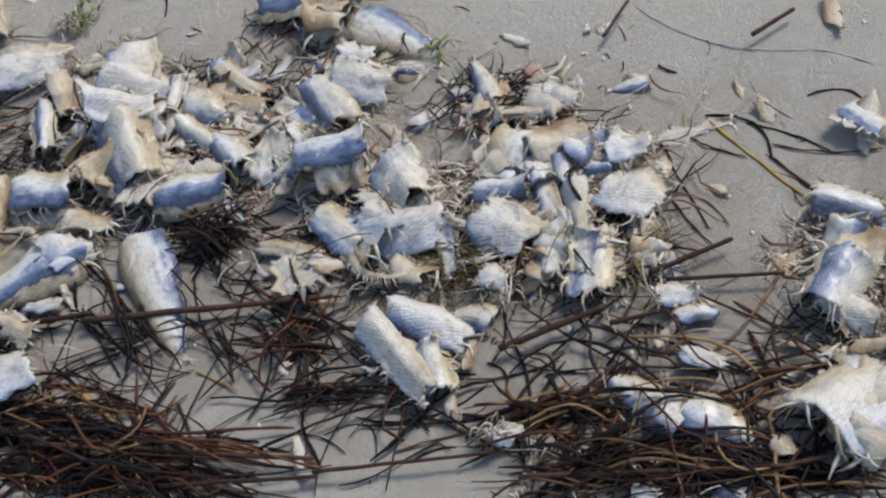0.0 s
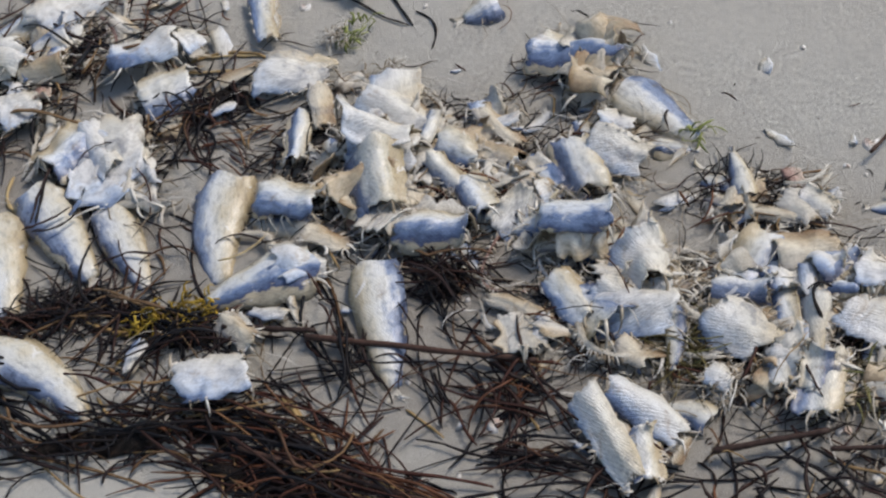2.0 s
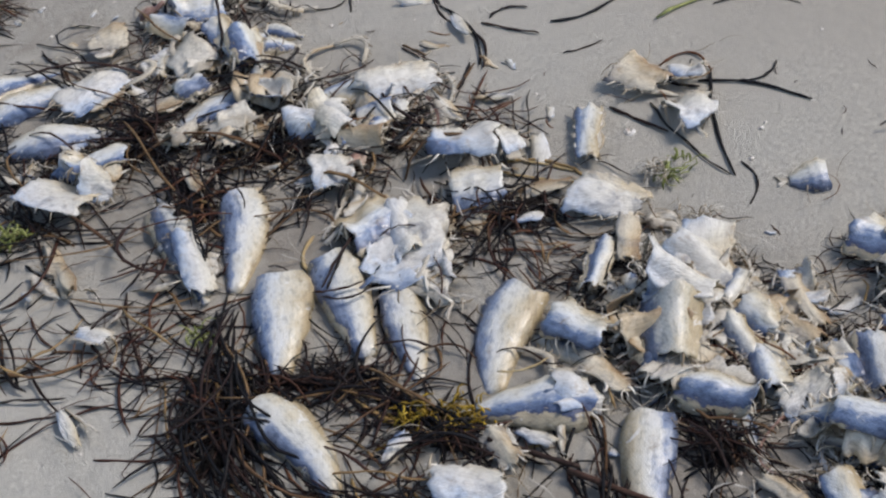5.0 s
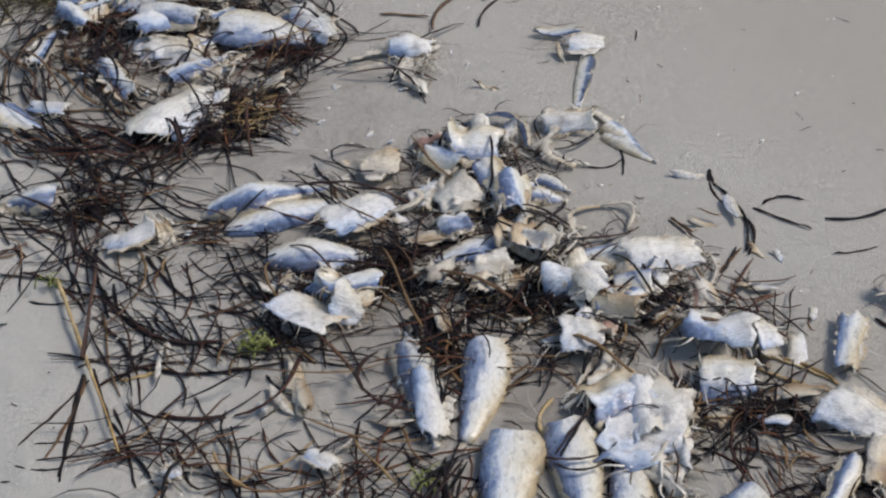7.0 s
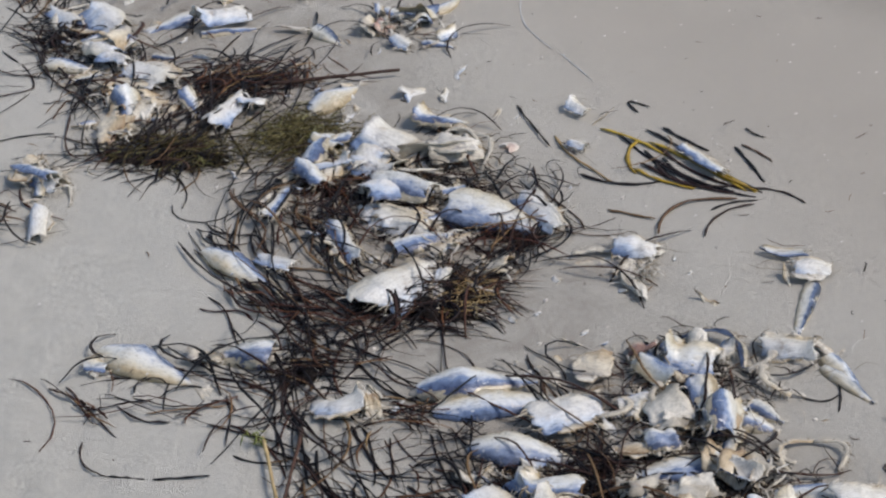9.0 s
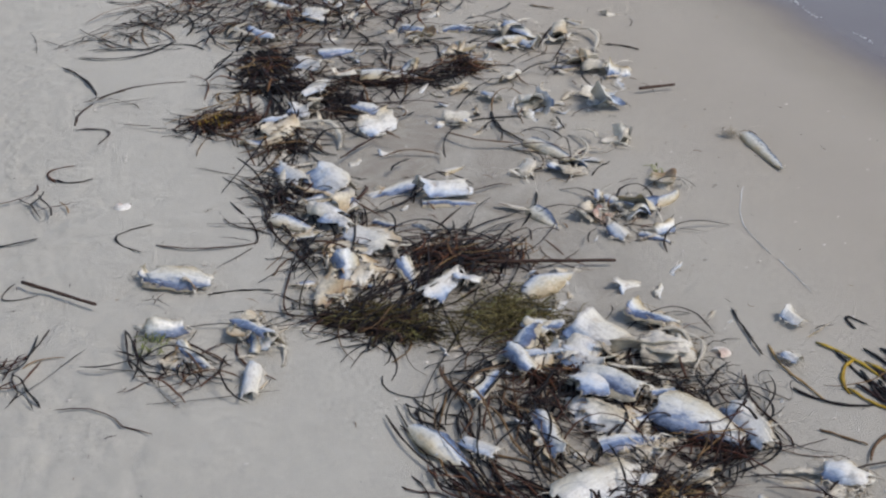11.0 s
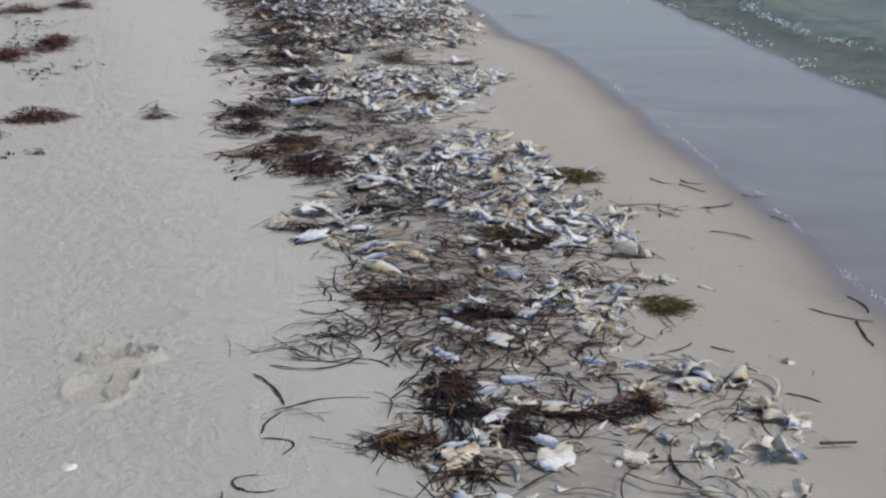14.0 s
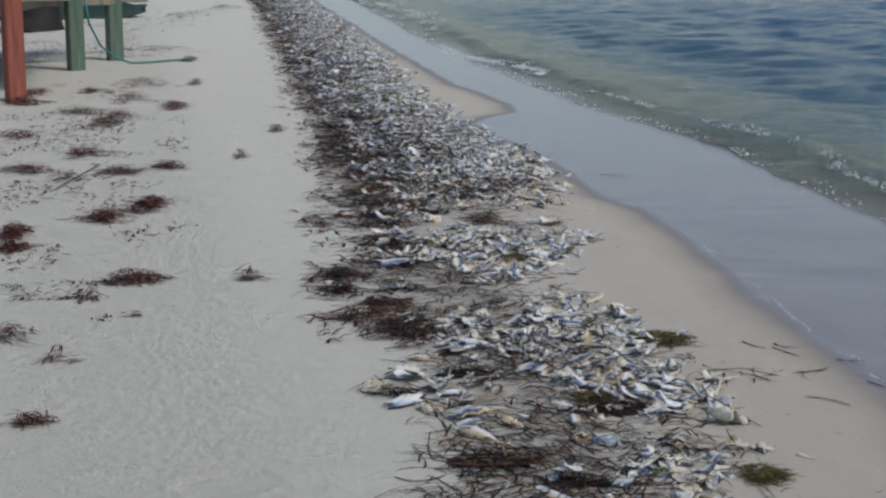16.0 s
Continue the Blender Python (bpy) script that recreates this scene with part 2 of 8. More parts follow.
def husk_material(name, stops, rows=0.3, fibres=0.40):
    """Dried skin: tinted along one edge, pale beyond it, with fine rows of scales and brown wear."""
    m, nt, b = material(name, 0.30, 0.5)
    o = coords(nt)
    uv = nt.nodes.new("ShaderNodeUVMap").outputs["UV"]
    info = nt.nodes.new("ShaderNodeObjectInfo")
    shift = nt.nodes.new("ShaderNodeVectorMath")
    shift.operation = "ADD"
    nt.links.new(o, shift.inputs[0])
    nt.links.new(info.outputs["Random"], shift.inputs[1])
    p = shift.outputs[0]
    g = grain(nt, p, 30, 6, 0.62, 0.5)
    sep = nt.nodes.new("ShaderNodeSeparateXYZ")
    nt.links.new(uv, sep.inputs[0])
    side = sums(nt, "MULTIPLY", sums(nt, "SUBTRACT", sums(nt, "ADD", sums(nt, "MULTIPLY", sep.outputs["Y"], 0.75), sums(nt, "MULTIPLY", sep.outputs["X"], 0.35)), 0.55), 0.62)
    fac = sums(nt, "ADD", sums(nt, "ADD", sums(nt, "MULTIPLY", sums(nt, "SUBTRACT", g, 0.5), 0.50), sums(nt, "MULTIPLY", side, 1.25)), sums(nt, "ADD", 0.47, sums(nt, "MULTIPLY", info.outputs["Random"], 0.20)))
    col = ramp(nt, fac, stops)
    net = sums(nt, "MULTIPLY", ridges(nt, o, 68, 120, 4.0), sums(nt, "ADD", 0.5, sums(nt, "MULTIPLY", ridges(nt, o, -28, 104), 0.5)))
    col = mix(nt, 0.7 * rows, col, ramp(nt, net, [(0.05, 0.55), (0.5, 1.0)]), "MULTIPLY")
    long_uv = node(nt, "ShaderNodeMapping")
    long_uv.inputs["Scale"].default_value = (2.2, 15, 1)
    nt.links.new(uv, long_uv.inputs["Vector"])
    drift = nt.nodes.new("ShaderNodeVectorMath")
    drift.operation = "ADD"
    nt.links.new(long_uv.outputs[0], drift.inputs[0])
    nt.links.new(sums(nt, "MULTIPLY", info.outputs["Random"], 37.0), drift.inputs[1])
    threads = grain(nt, drift.outputs[0], 1.6, 6, 0.72, 1.2)
    col = mix(nt, fibres, col, ramp(nt, threads, [(0.34, (0.33, 0.30, 0.29)), (0.46, (0.78, 0.76, 0.74)), (0.56, (1.0, 1.0, 1.0))]), "MULTIPLY")
    dirt = ramp(nt, grain(nt, p, 150, 6, 0.75), [(0.36, 0.22), (0.50, 1.0)])
    col = mix(nt, 0.34, col, dirt, "MULTIPLY")
    bruise = ramp(nt, grain(nt, p, 26, 5, 0.66, 0.8), [(0.57, 0.0), (0.70, 1.0)])
    col = mix(nt, sums(nt, "MULTIPLY", bruise, 0.62), col, (0.07, 0.085, 0.13))
    stain = ramp(nt, grain(nt, p, 36, 6, 0.72, 1.2), [(0.58, 0.0), (0.68, 1.0)])
    col = mix(nt, sums(nt, "MULTIPLY", stain, 0.5), col, (0.26, 0.18, 0.10))
    nt.links.new(col, b.inputs["Base Color"])
    bump(nt, b, sums(nt, "ADD", sums(nt, "MULTIPLY", net, 0.16 * rows / 0.3), sums(nt, "ADD", sums(nt, "ADD", sums(nt, "MULTIPLY", g, 1.6), sums(nt, "MULTIPLY", threads, 1.2 * fibres)), sums(nt, "MULTIPLY", grain(nt, p, 110, 4, 0.65, 0.6), 0.45))), 0.7, 0.003)
    return m


def island_material(name, stops, rough=0.45, blotch=60, spec=0.16):
    """Strands that each take a colour of their own."""
    m, nt, b = material(name, rough, spec)
    geo = nt.nodes.new("ShaderNodeNewGeometry")
    info = nt.nodes.new("ShaderNodeObjectInfo")
    r = sums(nt, "FRACT", sums(nt, "ADD", geo.outputs["Random Per Island"], info.outputs["Random"]), 0.0)
    col = ramp(nt, r, stops)
    g = grain(nt, coords(nt), blotch, 4, 0.6)
    col = mix(nt, 1.0, col, ramp(nt, g, [(0.3, 0.6), (0.7, 1.25)]), "MULTIPLY")
    nt.links.new(col, b.inputs["Base Color"])
    bump(nt, b, grain(nt, coords(nt), 300, 3), 0.3, 0.001)
    return m


SAND, SEA = sand_material(), sea_material()
FISH_BLUE = fish_material("blue_backed_skin", (0.04, 0.055, 0.115), (0.16, 0.225, 0.36), (0.62, 0.645, 0.655))
FISH_PALE = fish_material("pale_skin", (0.05, 0.065, 0.12), (0.22, 0.275, 0.39), (0.65, 0.655, 0.63), -0.12)
FISH_DARK = fish_material("dark_mottled_skin", (0.016, 0.022, 0.040), (0.08, 0.115, 0.20), (0.44, 0.45, 0.43), -0.3)
HUSK = husk_material("dried_skin", [(0.10, (0.035, 0.05, 0.10)), (0.22, (0.17, 0.245, 0.40)), (0.33, (0.52, 0.59, 0.68)), (0.44, (0.70, 0.705, 0.695)), (0.74, (0.68, 0.655, 0.57)), (1.0, (0.58, 0.50, 0.35))])
HUSK_WARM = husk_material("yellowed_skin", [(0.10, (0.14, 0.15, 0.18)), (0.28, (0.50, 0.46, 0.38)), (0.48, (0.66, 0.60, 0.47)), (0.70, (0.50, 0.40, 0.26)), (0.92, (0.30, 0.20, 0.11))], 0.12, 0.45)
BONE = husk_material("bone", [(0.15, (0.26, 0.23, 0.18)), (0.4, (0.52, 0.48, 0.39)), (0.7, (0.68, 0.65, 0.57))], 0.1)
FLESH = husk_material("dried_flesh", [(0.15, (0.12, 0.06, 0.045)), (0.5, (0.40, 0.25, 0.20)), (0.8, (0.58, 0.46, 0.36))], 0.05)
GRASS_DARK = island_material("seagrass_dark", [(0.0, (0.007, 0.007, 0.009)), (0.45, (0.013, 0.010, 0.010)), (0.75, (0.026, 0.014, 0.012)), (0.90, (0.062, 0.028, 0.018)), (0.98, (0.16, 0.10, 0.05))], 0.5, 60, 0.16)
GRASS_RED = island_material("seagrass_red", [(0.0, (0.010, 0.009, 0.010)), (0.35, (0.026, 0.014, 0.012)), (0.66, (0.066, 0.025, 0.016)), (0.85, (0.14, 0.062, 0.030)), (0.96, (0.28, 0.19, 0.09))], 0.5, 60, 0.16)
STRAW = island_material("straw", [(0.0, (0.26, 0.17, 0.075)), (0.6, (0.36, 0.25, 0.11)), (1.0, (0.45, 0.36, 0.2))], 0.55)
GREEN = island_material("green_weed", [(0.0, (0.10, 0.12, 0.03)), (0.6, (0.20, 0.23, 0.06)), (1.0, (0.34, 0.36, 0.14))], 0.45)
MOSS = island_material("moss_weed", [(0.0, (0.030, 0.024, 0.010)), (0.5, (0.085, 0.070, 0.028)), (0.85, (0.18, 0.15, 0.065)), (1.0, (0.21, 0.21, 0.08))], 0.6)
ROCKWEED = island_material("yellow_rockweed", [(0.0, (0.10, 0.065, 0.012)), (0.5, (0.26, 0.165, 0.02)), (1.0, (0.46, 0.32, 0.045))], 0.4)
FIBRE = island_material("pale_fibre", [(0.0, (0.18, 0.14, 0.09)), (0.4, (0.46, 0.40, 0.31)), (1.0, (0.72, 0.69, 0.62))], 0.5)
TISSUE = husk_material("dried_tissue", [(0.12, (0.16, 0.12, 0.08)), (0.28, (0.56, 0.51, 0.42)), (0.50, (0.78, 0.75, 0.66)), (0.80, (0.56, 0.45, 0.29))], 0.05, 0.55)
RED_WEED = island_material("dry_red_weed", [(0.0, (0.022, 0.009, 0.009)), (0.5, (0.065, 0.020, 0.016)), (0.85, (0.13, 0.042, 0.032)), (1.0, (0.20, 0.09, 0.06))], 0.6)
STICK = island_material("dark_stem", [(0.0, (0.035, 0.022, 0.018)), (1.0, (0.075, 0.042, 0.03))], 0.5, 200)
SHELL = husk_material("shell", [(0.3, (0.62, 0.48, 0.40)), (0.5, (0.74, 0.68, 0.60)), (0.7, (0.78, 0.76, 0.72))])
FOAM = island_material("sea_foam", [(0.0, (0.72, 0.74, 0.75)), (1.0, (0.82, 0.83, 0.83))], 0.35)


def post_material(name, a, c):
    """Painted timber, weathered along its grain."""
    m, nt, b = material(name, 0.7, 0.3)
    o = coords(nt)
    st = node(nt, "ShaderNodeMapping")
    st.inputs["Scale"].default_value = (30, 30, 2.5)
    nt.links.new(o, st.inputs["Vector"])
    g = grain(nt, st.outputs[0], 1.0, 5, 0.6)
    nt.links.new(mix(nt, ramp(nt, g, [(0.3, 0.0), (0.7, 1.0)]), a, c), b.inputs["Base Color"])
    bump(nt, b, g, 0.5, 0.004)
    return m


RED_POST, GREEN_POST = post_material("red_painted_wood", (0.16, 0.045, 0.03), (0.30, 0.10, 0.07)), post_material("green_painted_wood", (0.06, 0.10, 0.075), (0.12, 0.17, 0.13))
GREY_WOOD = post_material("weathered_wood", (0.16, 0.14, 0.11), (0.30, 0.27, 0.22))
TEAL = post_material("teal_plastic", (0.03, 0.12, 0.115), (0.07, 0.21, 0.195))
# the landing's shade is put into the tarpaulin's and trunk's dark colours
SHADED_TEAL = post_material("shaded_teal_cloth", (0.006, 0.022, 0.020), (0.016, 0.046, 0.040))
SHADED_BARK = post_material("shaded_bark", (0.004, 0.004, 0.004), (0.014, 0.011, 0.010))


def mat_material():
    m, nt, b = material("matted_seagrass", 0.6, 0.2)
    o = coords(nt)
    g = grain(nt, o, 90, 6, 0.75, 2.0)
    nt.links.new(ramp(nt, g, [(0.3, (0.006, 0.006, 0.006)), (0.55, (0.018, 0.013, 0.011)), (0.75, (0.06, 0.032, 0.02))]), b.inputs["Base Color"])
    bump(nt, b, g, 1.0, 0.01)
    return m


MAT = mat_material()

# ---- ground and sea ----
def graded(lo, hi, step, out_lo, out_hi, growth=1.22):
    mid = list(np.arange(lo, hi + step / 2, step))
    s, v = step, lo
    left = []
    while v > out_lo:
        s *= growth
        v -= s
        left.append(v)
    s, v = step, hi
    right = []
    while v < out_hi:
        s *= growth
        v += s
        right.append(v)
    return np.array(left[::-1] + mid + right)


def hashed(i, j, seed):
    h = np.sin(i * 127.1 + j * 311.7 + seed * 74.7) * 43758.5453
    return h - np.floor(h)


def value_noise(x, y, scale, seed=0):
    x, y = x * scale, y * scale
    i, j = np.floor(x), np.floor(y)
    u, v = x - i, y - j
    u, v = u * u * (3 - 2 * u), v * v * (3 - 2 * v)
    a, b = hashed(i, j, seed), hashed(i + 1, j, seed)
    c, d = hashed(i, j + 1, seed), hashed(i + 1, j + 1, seed)
    return (a * (1 - u) + b * u) * (1 - v) + (c * (1 - u) + d * u) * v - 0.5


def smooth01(v, lo, hi):
    t = np.clip((v - lo) / (hi - lo), 0, 1)
    return t * t * (3 - 2 * t)


# x, y, half length, half breadth, turn, depth
FOOTPRINTS = [(0.10, 3.62, 0.072, 0.090, 0, 0.016), (0.165, 3.66, 0.030, 0.060, -28, 0.034), (0.168, 3.815, 0.086, 0.036, -4, 0.062), (0.208, 4.12, 0.15, 0.10, 5, 0.006)]


def beach_height(x, y):
    """Flat upper beach that dips gently under the sea."""
    z = -0.035 * smooth01(x, 1.9, 3.6) - 0.10 * smooth01(x, 3.4, 5.5) - 1.2 * smooth01(x, 5, 25)
    z = z + 0.006 * value_noise(x, y, 2.3, 3) + 0.0035 * value_noise(x, y, 7.0, 4)
    loose = (1 - smooth01(x, 0.25, 0.95)) * smooth01(x, -2.4, -1.4) * smooth01(y, -0.5, -0.1) * (1 - smooth01(y, 7.0, 12.0))
    z = z + 0.05 * smooth01(-x, 0.2, 3.0) * value_noise(x, y, 0.6, 8)
    z = z + smooth01(-x, -0.2, 0.6) * smooth01(y, 4.5, 7.0) * (0.020 * value_noise(x, y, 1.9, 12) + 0.014 * value_noise(x - 0.4 * y, y + 0.4 * x, 3.9, 13))
    trodden = np.zeros_like(z)
    for fx, fy, ru, rv, a, deep in FOOTPRINTS:
        c, s = math.cos(radians(a)), math.sin(radians(a))
        u, v = (x - fx) * c + (y - fy) * s, -(x - fx) * s + (y - fy) * c
        r = np.sqrt((u / ru) ** 2 + (v / rv) ** 2)
        z = z - deep * (1 - smooth01(r, 0.80, 1.0)) + 0.5 * deep * np.exp(-((r - 1.12) / 0.10) ** 2)
        trodden = np.maximum(trodden, 1 - smooth01(r, 0.9, 1.3))
    z = z + loose * (1 - trodden) * 0.65 * (0.005 * value_noise(x, y, 5, 5) + 0.005 * value_noise(x + 0.3 * y, y - 0.3 * x, 21, 6) + 0.0065 * value_noise(x - 0.5 * y, y + 0.5 * x, 36, 7) + 0.0075 * value_noise(x + 0.3 * y, y - 0.4 * x, 47, 11))
    return z


def sheet(name, xs, ys, height, mat):
    gx, gy = np.meshgrid(xs, ys)
    gz = height(gx, gy)
    n, m = len(ys), len(xs)
    co = np.stack([gx, gy, gz], -1).reshape(-1, 3)
    q = (np.arange(n - 1)[:, None] * m + np.arange(m - 1)[None]).ravel()
    quads = np.stack([q, q + 1, q + m + 1, q + m], -1)
    me = bpy.data.meshes.new(name)
    me.vertices.add(len(co))
    me.vertices.foreach_set("co", co.astype(np.float32).ravel())
    me.loops.add(quads.size)
    me.loops.foreach_set("vertex_index", quads.astype(np.int32).ravel())
    me.polygons.add(len(quads))
    me.polygons.foreach_set("loop_start", np.arange(0, quads.size, 4, dtype=np.int32))
    me.polygons.foreach_set("use_smooth", np.ones(len(quads), dtype=bool))
    me.update(calc_edges=True)
    me.materials.append(mat)
    return new(name, me)


GRID_X = np.unique(np.concatenate([graded(-1.5, 2.3, 0.013, -900, 900), np.arange(0.0, 0.32, 0.0052)]).round(4))
GRID_Y = np.unique(np.concatenate([graded(-0.4, 8.0, 0.015, -900, 1500, 1.14), np.arange(3.45, 4.0, 0.006)]).round(4))
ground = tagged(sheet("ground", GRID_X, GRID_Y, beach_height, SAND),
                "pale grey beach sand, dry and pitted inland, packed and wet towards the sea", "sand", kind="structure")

SHORE = [(2.2, 3.95), (5.0, 3.90), (7.2, 3.74), (8.9, 3.78), (10.2, 3.92), (11.5, 3.80), (12.8, 3.60), (15.4, 3.62), (17, 3.44), (20.4, 3.66), (27, 3.95), (60, 5.5)]


def shore_x(y):
    return np.interp(y, [p[0] for p in SHORE], [p[1] for p in SHORE]) + 0.10 * value_noise(y, y * 0, 1.4, 9) + 0.05 * value_noise(y, y * 0, 4.1, 10)


SEA_LEVEL = -0.040


def sea_height(u, y):
    """u is the distance out from the waterline."""
    swell = smooth01(u, 0.3, 2.5)
    x = u + 0.35 * np.sin(y * 0.35)
    z = 0.030 * np.exp(-((u - 0.62 - 0.2 * value_noise(y, y * 0, 0.5, 21)) / 0.16) ** 2) * (0.65 + value_noise(y, y * 0, 0.8, 22))
    z = z + swell * (0.020 * np.sin(x * 2.1 + 2.2 * value_noise(x, y, 0.35, 23)) + 0.008 * np.sin(x * 5.1 + y * 0.6 + 3 * value_noise(x, y, 0.6, 24)))
    z = z + swell * (0.030 * value_noise(x * 0.5, y, 1.6, 25) + 0.034 * value_noise(x * 0.6, y, 4.1, 27))
    return z + 0.004 * value_noise(u, y, 6, 26)


us = graded(0.0, 9.0, 0.05, -0.01, 1500)
us = us[us >= 0]
ysea = graded(2.0, 26.0, 0.07, -500, 2000)
gu, gy = np.meshgrid(us, ysea)
sea = sheet("water", us, ysea, lambda u, y: SEA_LEVEL + sea_height(u, y), SEA)
co = np.stack([gu + shore_x(gy), gy, SEA_LEVEL + sea_height(gu, gy) * smooth01(gu, 0, 0.1) + 0.006 * (1 - smooth01(gu, 0, 0.12))], -1)
sea.data.vertices.foreach_set("co", co.astype(np.float32).ravel())
sea.data.update()
tagged(sea, "shallow green-grey sea with small ripples lapping on sand", "sea", kind="structure")

# ---- builders ----
LEVEL_X, LEVEL_Y = np.arange(-3.0, 3.6, 0.013), np.arange(-1.0, 12.0, 0.015)
LEVELS = beach_height(*np.meshgrid(LEVEL_X, LEVEL_Y))


def rest(x, y):
    """Height of the sand here."""
    if -3 < x < 3.58 and -1 < y < 11.98:
        return float(LEVELS[int((y + 1.0) / 0.015 + 0.5), int((x + 3.0) / 0.013 + 0.5)])
    return float(beach_height(np.array(float(x)), np.array(float(y))))


def noise_at(x, y, scale, seed):
    """value_noise for one place."""
    x, y = x * scale, y * scale
    i, j = math.floor(x), math.floor(y)
    u, v = x - i, y - j
    u, v = u * u * (3 - 2 * u), v * v * (3 - 2 * v)

    def corner(a, c):
        return (math.sin(a * 127.1 + c * 311.7 + seed * 74.7) * 43758.5453) % 1.0

    return (corner(i, j) * (1 - u) + corner(i + 1, j) * u) * (1 - v) + (corner(i, j + 1) * (1 - u) + corner(i + 1, j + 1) * u) * v - 0.5


def mesh_part(name, verts, faces, mat, parent=None, uv=None, label="", smooth=True):
    me = bpy.data.meshes.new(name)
    me.from_pydata(verts, [], faces)
    if uv is not None:
        layer = me.uv_layers.new(name="uv")
        idx = np.empty(len(me.loops), dtype=np.int32)
        me.loops.foreach_get("vertex_index", idx)
        layer.data.foreach_set("uv", np.asarray(uv, dtype=np.float32)[idx].ravel())
    if smooth:
        me.polygons.foreach_set("use_smooth", np.ones(len(me.polygons), dtype=bool))
    me.materials.append(mat)
    ob = new(name, me)
    ob.parent = parent
    if label:
        tagged(ob, label)
    return ob


def base(name, x, y, heading, lift=0.0, lean=0.0, roll=0.0):
    ob = new(name)
    ob.empty_display_size = 0.02
    ob.matrix_world = pose(x, y, rest(x, y) - 0.003 + lift, roll, lean, heading)
    return ob


def loft(spine, wide, high, rng, ring=14, rough=0.04, floor=-0.4, side=1, seed=0.0):
    """Rings round a spine; wide and high are half sizes. Returns verts, faces, uv (v: 0 at the back edge, 1 at the belly)."""
    verts, faces, uv = [], [], []
    n = len(spine)
    for i in range(n):
        p = spine[i]
        d = (spine[min(i + 1, n - 1)] - spine[max(i - 1, 0)]).normalized()
        left = Vector((-d.y, d.x, 0)).normalized()
        for k in range(ring):
            a = 2 * math.pi * k / ring
            w, h = math.cos(a), math.sin(a)
            lump = 1 + rough * 2 * noise.noise(Vector((i * 0.45 + seed, w * 1.7, h * 1.7 + seed))) + rough * 1.2 * noise.noise(Vector((i * 1.1, w * 3.6 + seed, h * 3.6)))
            lump += 1.8 * rough * noise.noise(Vector((i * 0.13 + seed, w * 4.2, h * 4.2)))
            lump *= 1 + (1.6 * rough * noise.noise(Vector((i * 0.3, seed, 2.0))) if h > 0.3 else 0)
            q = p + left * (w * wide[i] * lump) + Vector((0, 0, max(h, floor) * high[i] * lump + high[i] * 0.42))
            verts.append(q[:])
            uv.append((i / (n - 1), 0.5 - 0.5 * w * side + (0.12 * (h < 0))))
    for i in range(n - 1):
        for k in range(ring):
            a, b = i * ring + k, i * ring + (k + 1) % ring
            faces.append((a, b, b + ring, a + ring))
    return verts, faces, uv


def cap(verts, faces, uv, ring, start):
    c = np.mean([verts[start + k] for k in range(ring)], axis=0)
    verts.append(tuple(c))
    uv.append((uv[start][0], 0.6))
    tip = len(verts) - 1
    for k in range(ring):
        a, b = start + k, start + (k + 1) % ring
        faces.append((b, a, tip) if start == 0 else (a, b, tip))


def curve_line(length, bend, n):
    """Points of an arc that starts at the origin and leaves along x; bend is its height over the chord's length."""
    return [Vector((length * s, length * bend * 4 * s * (1 - s), 0)) for s in np.linspace(0, 1, n)]


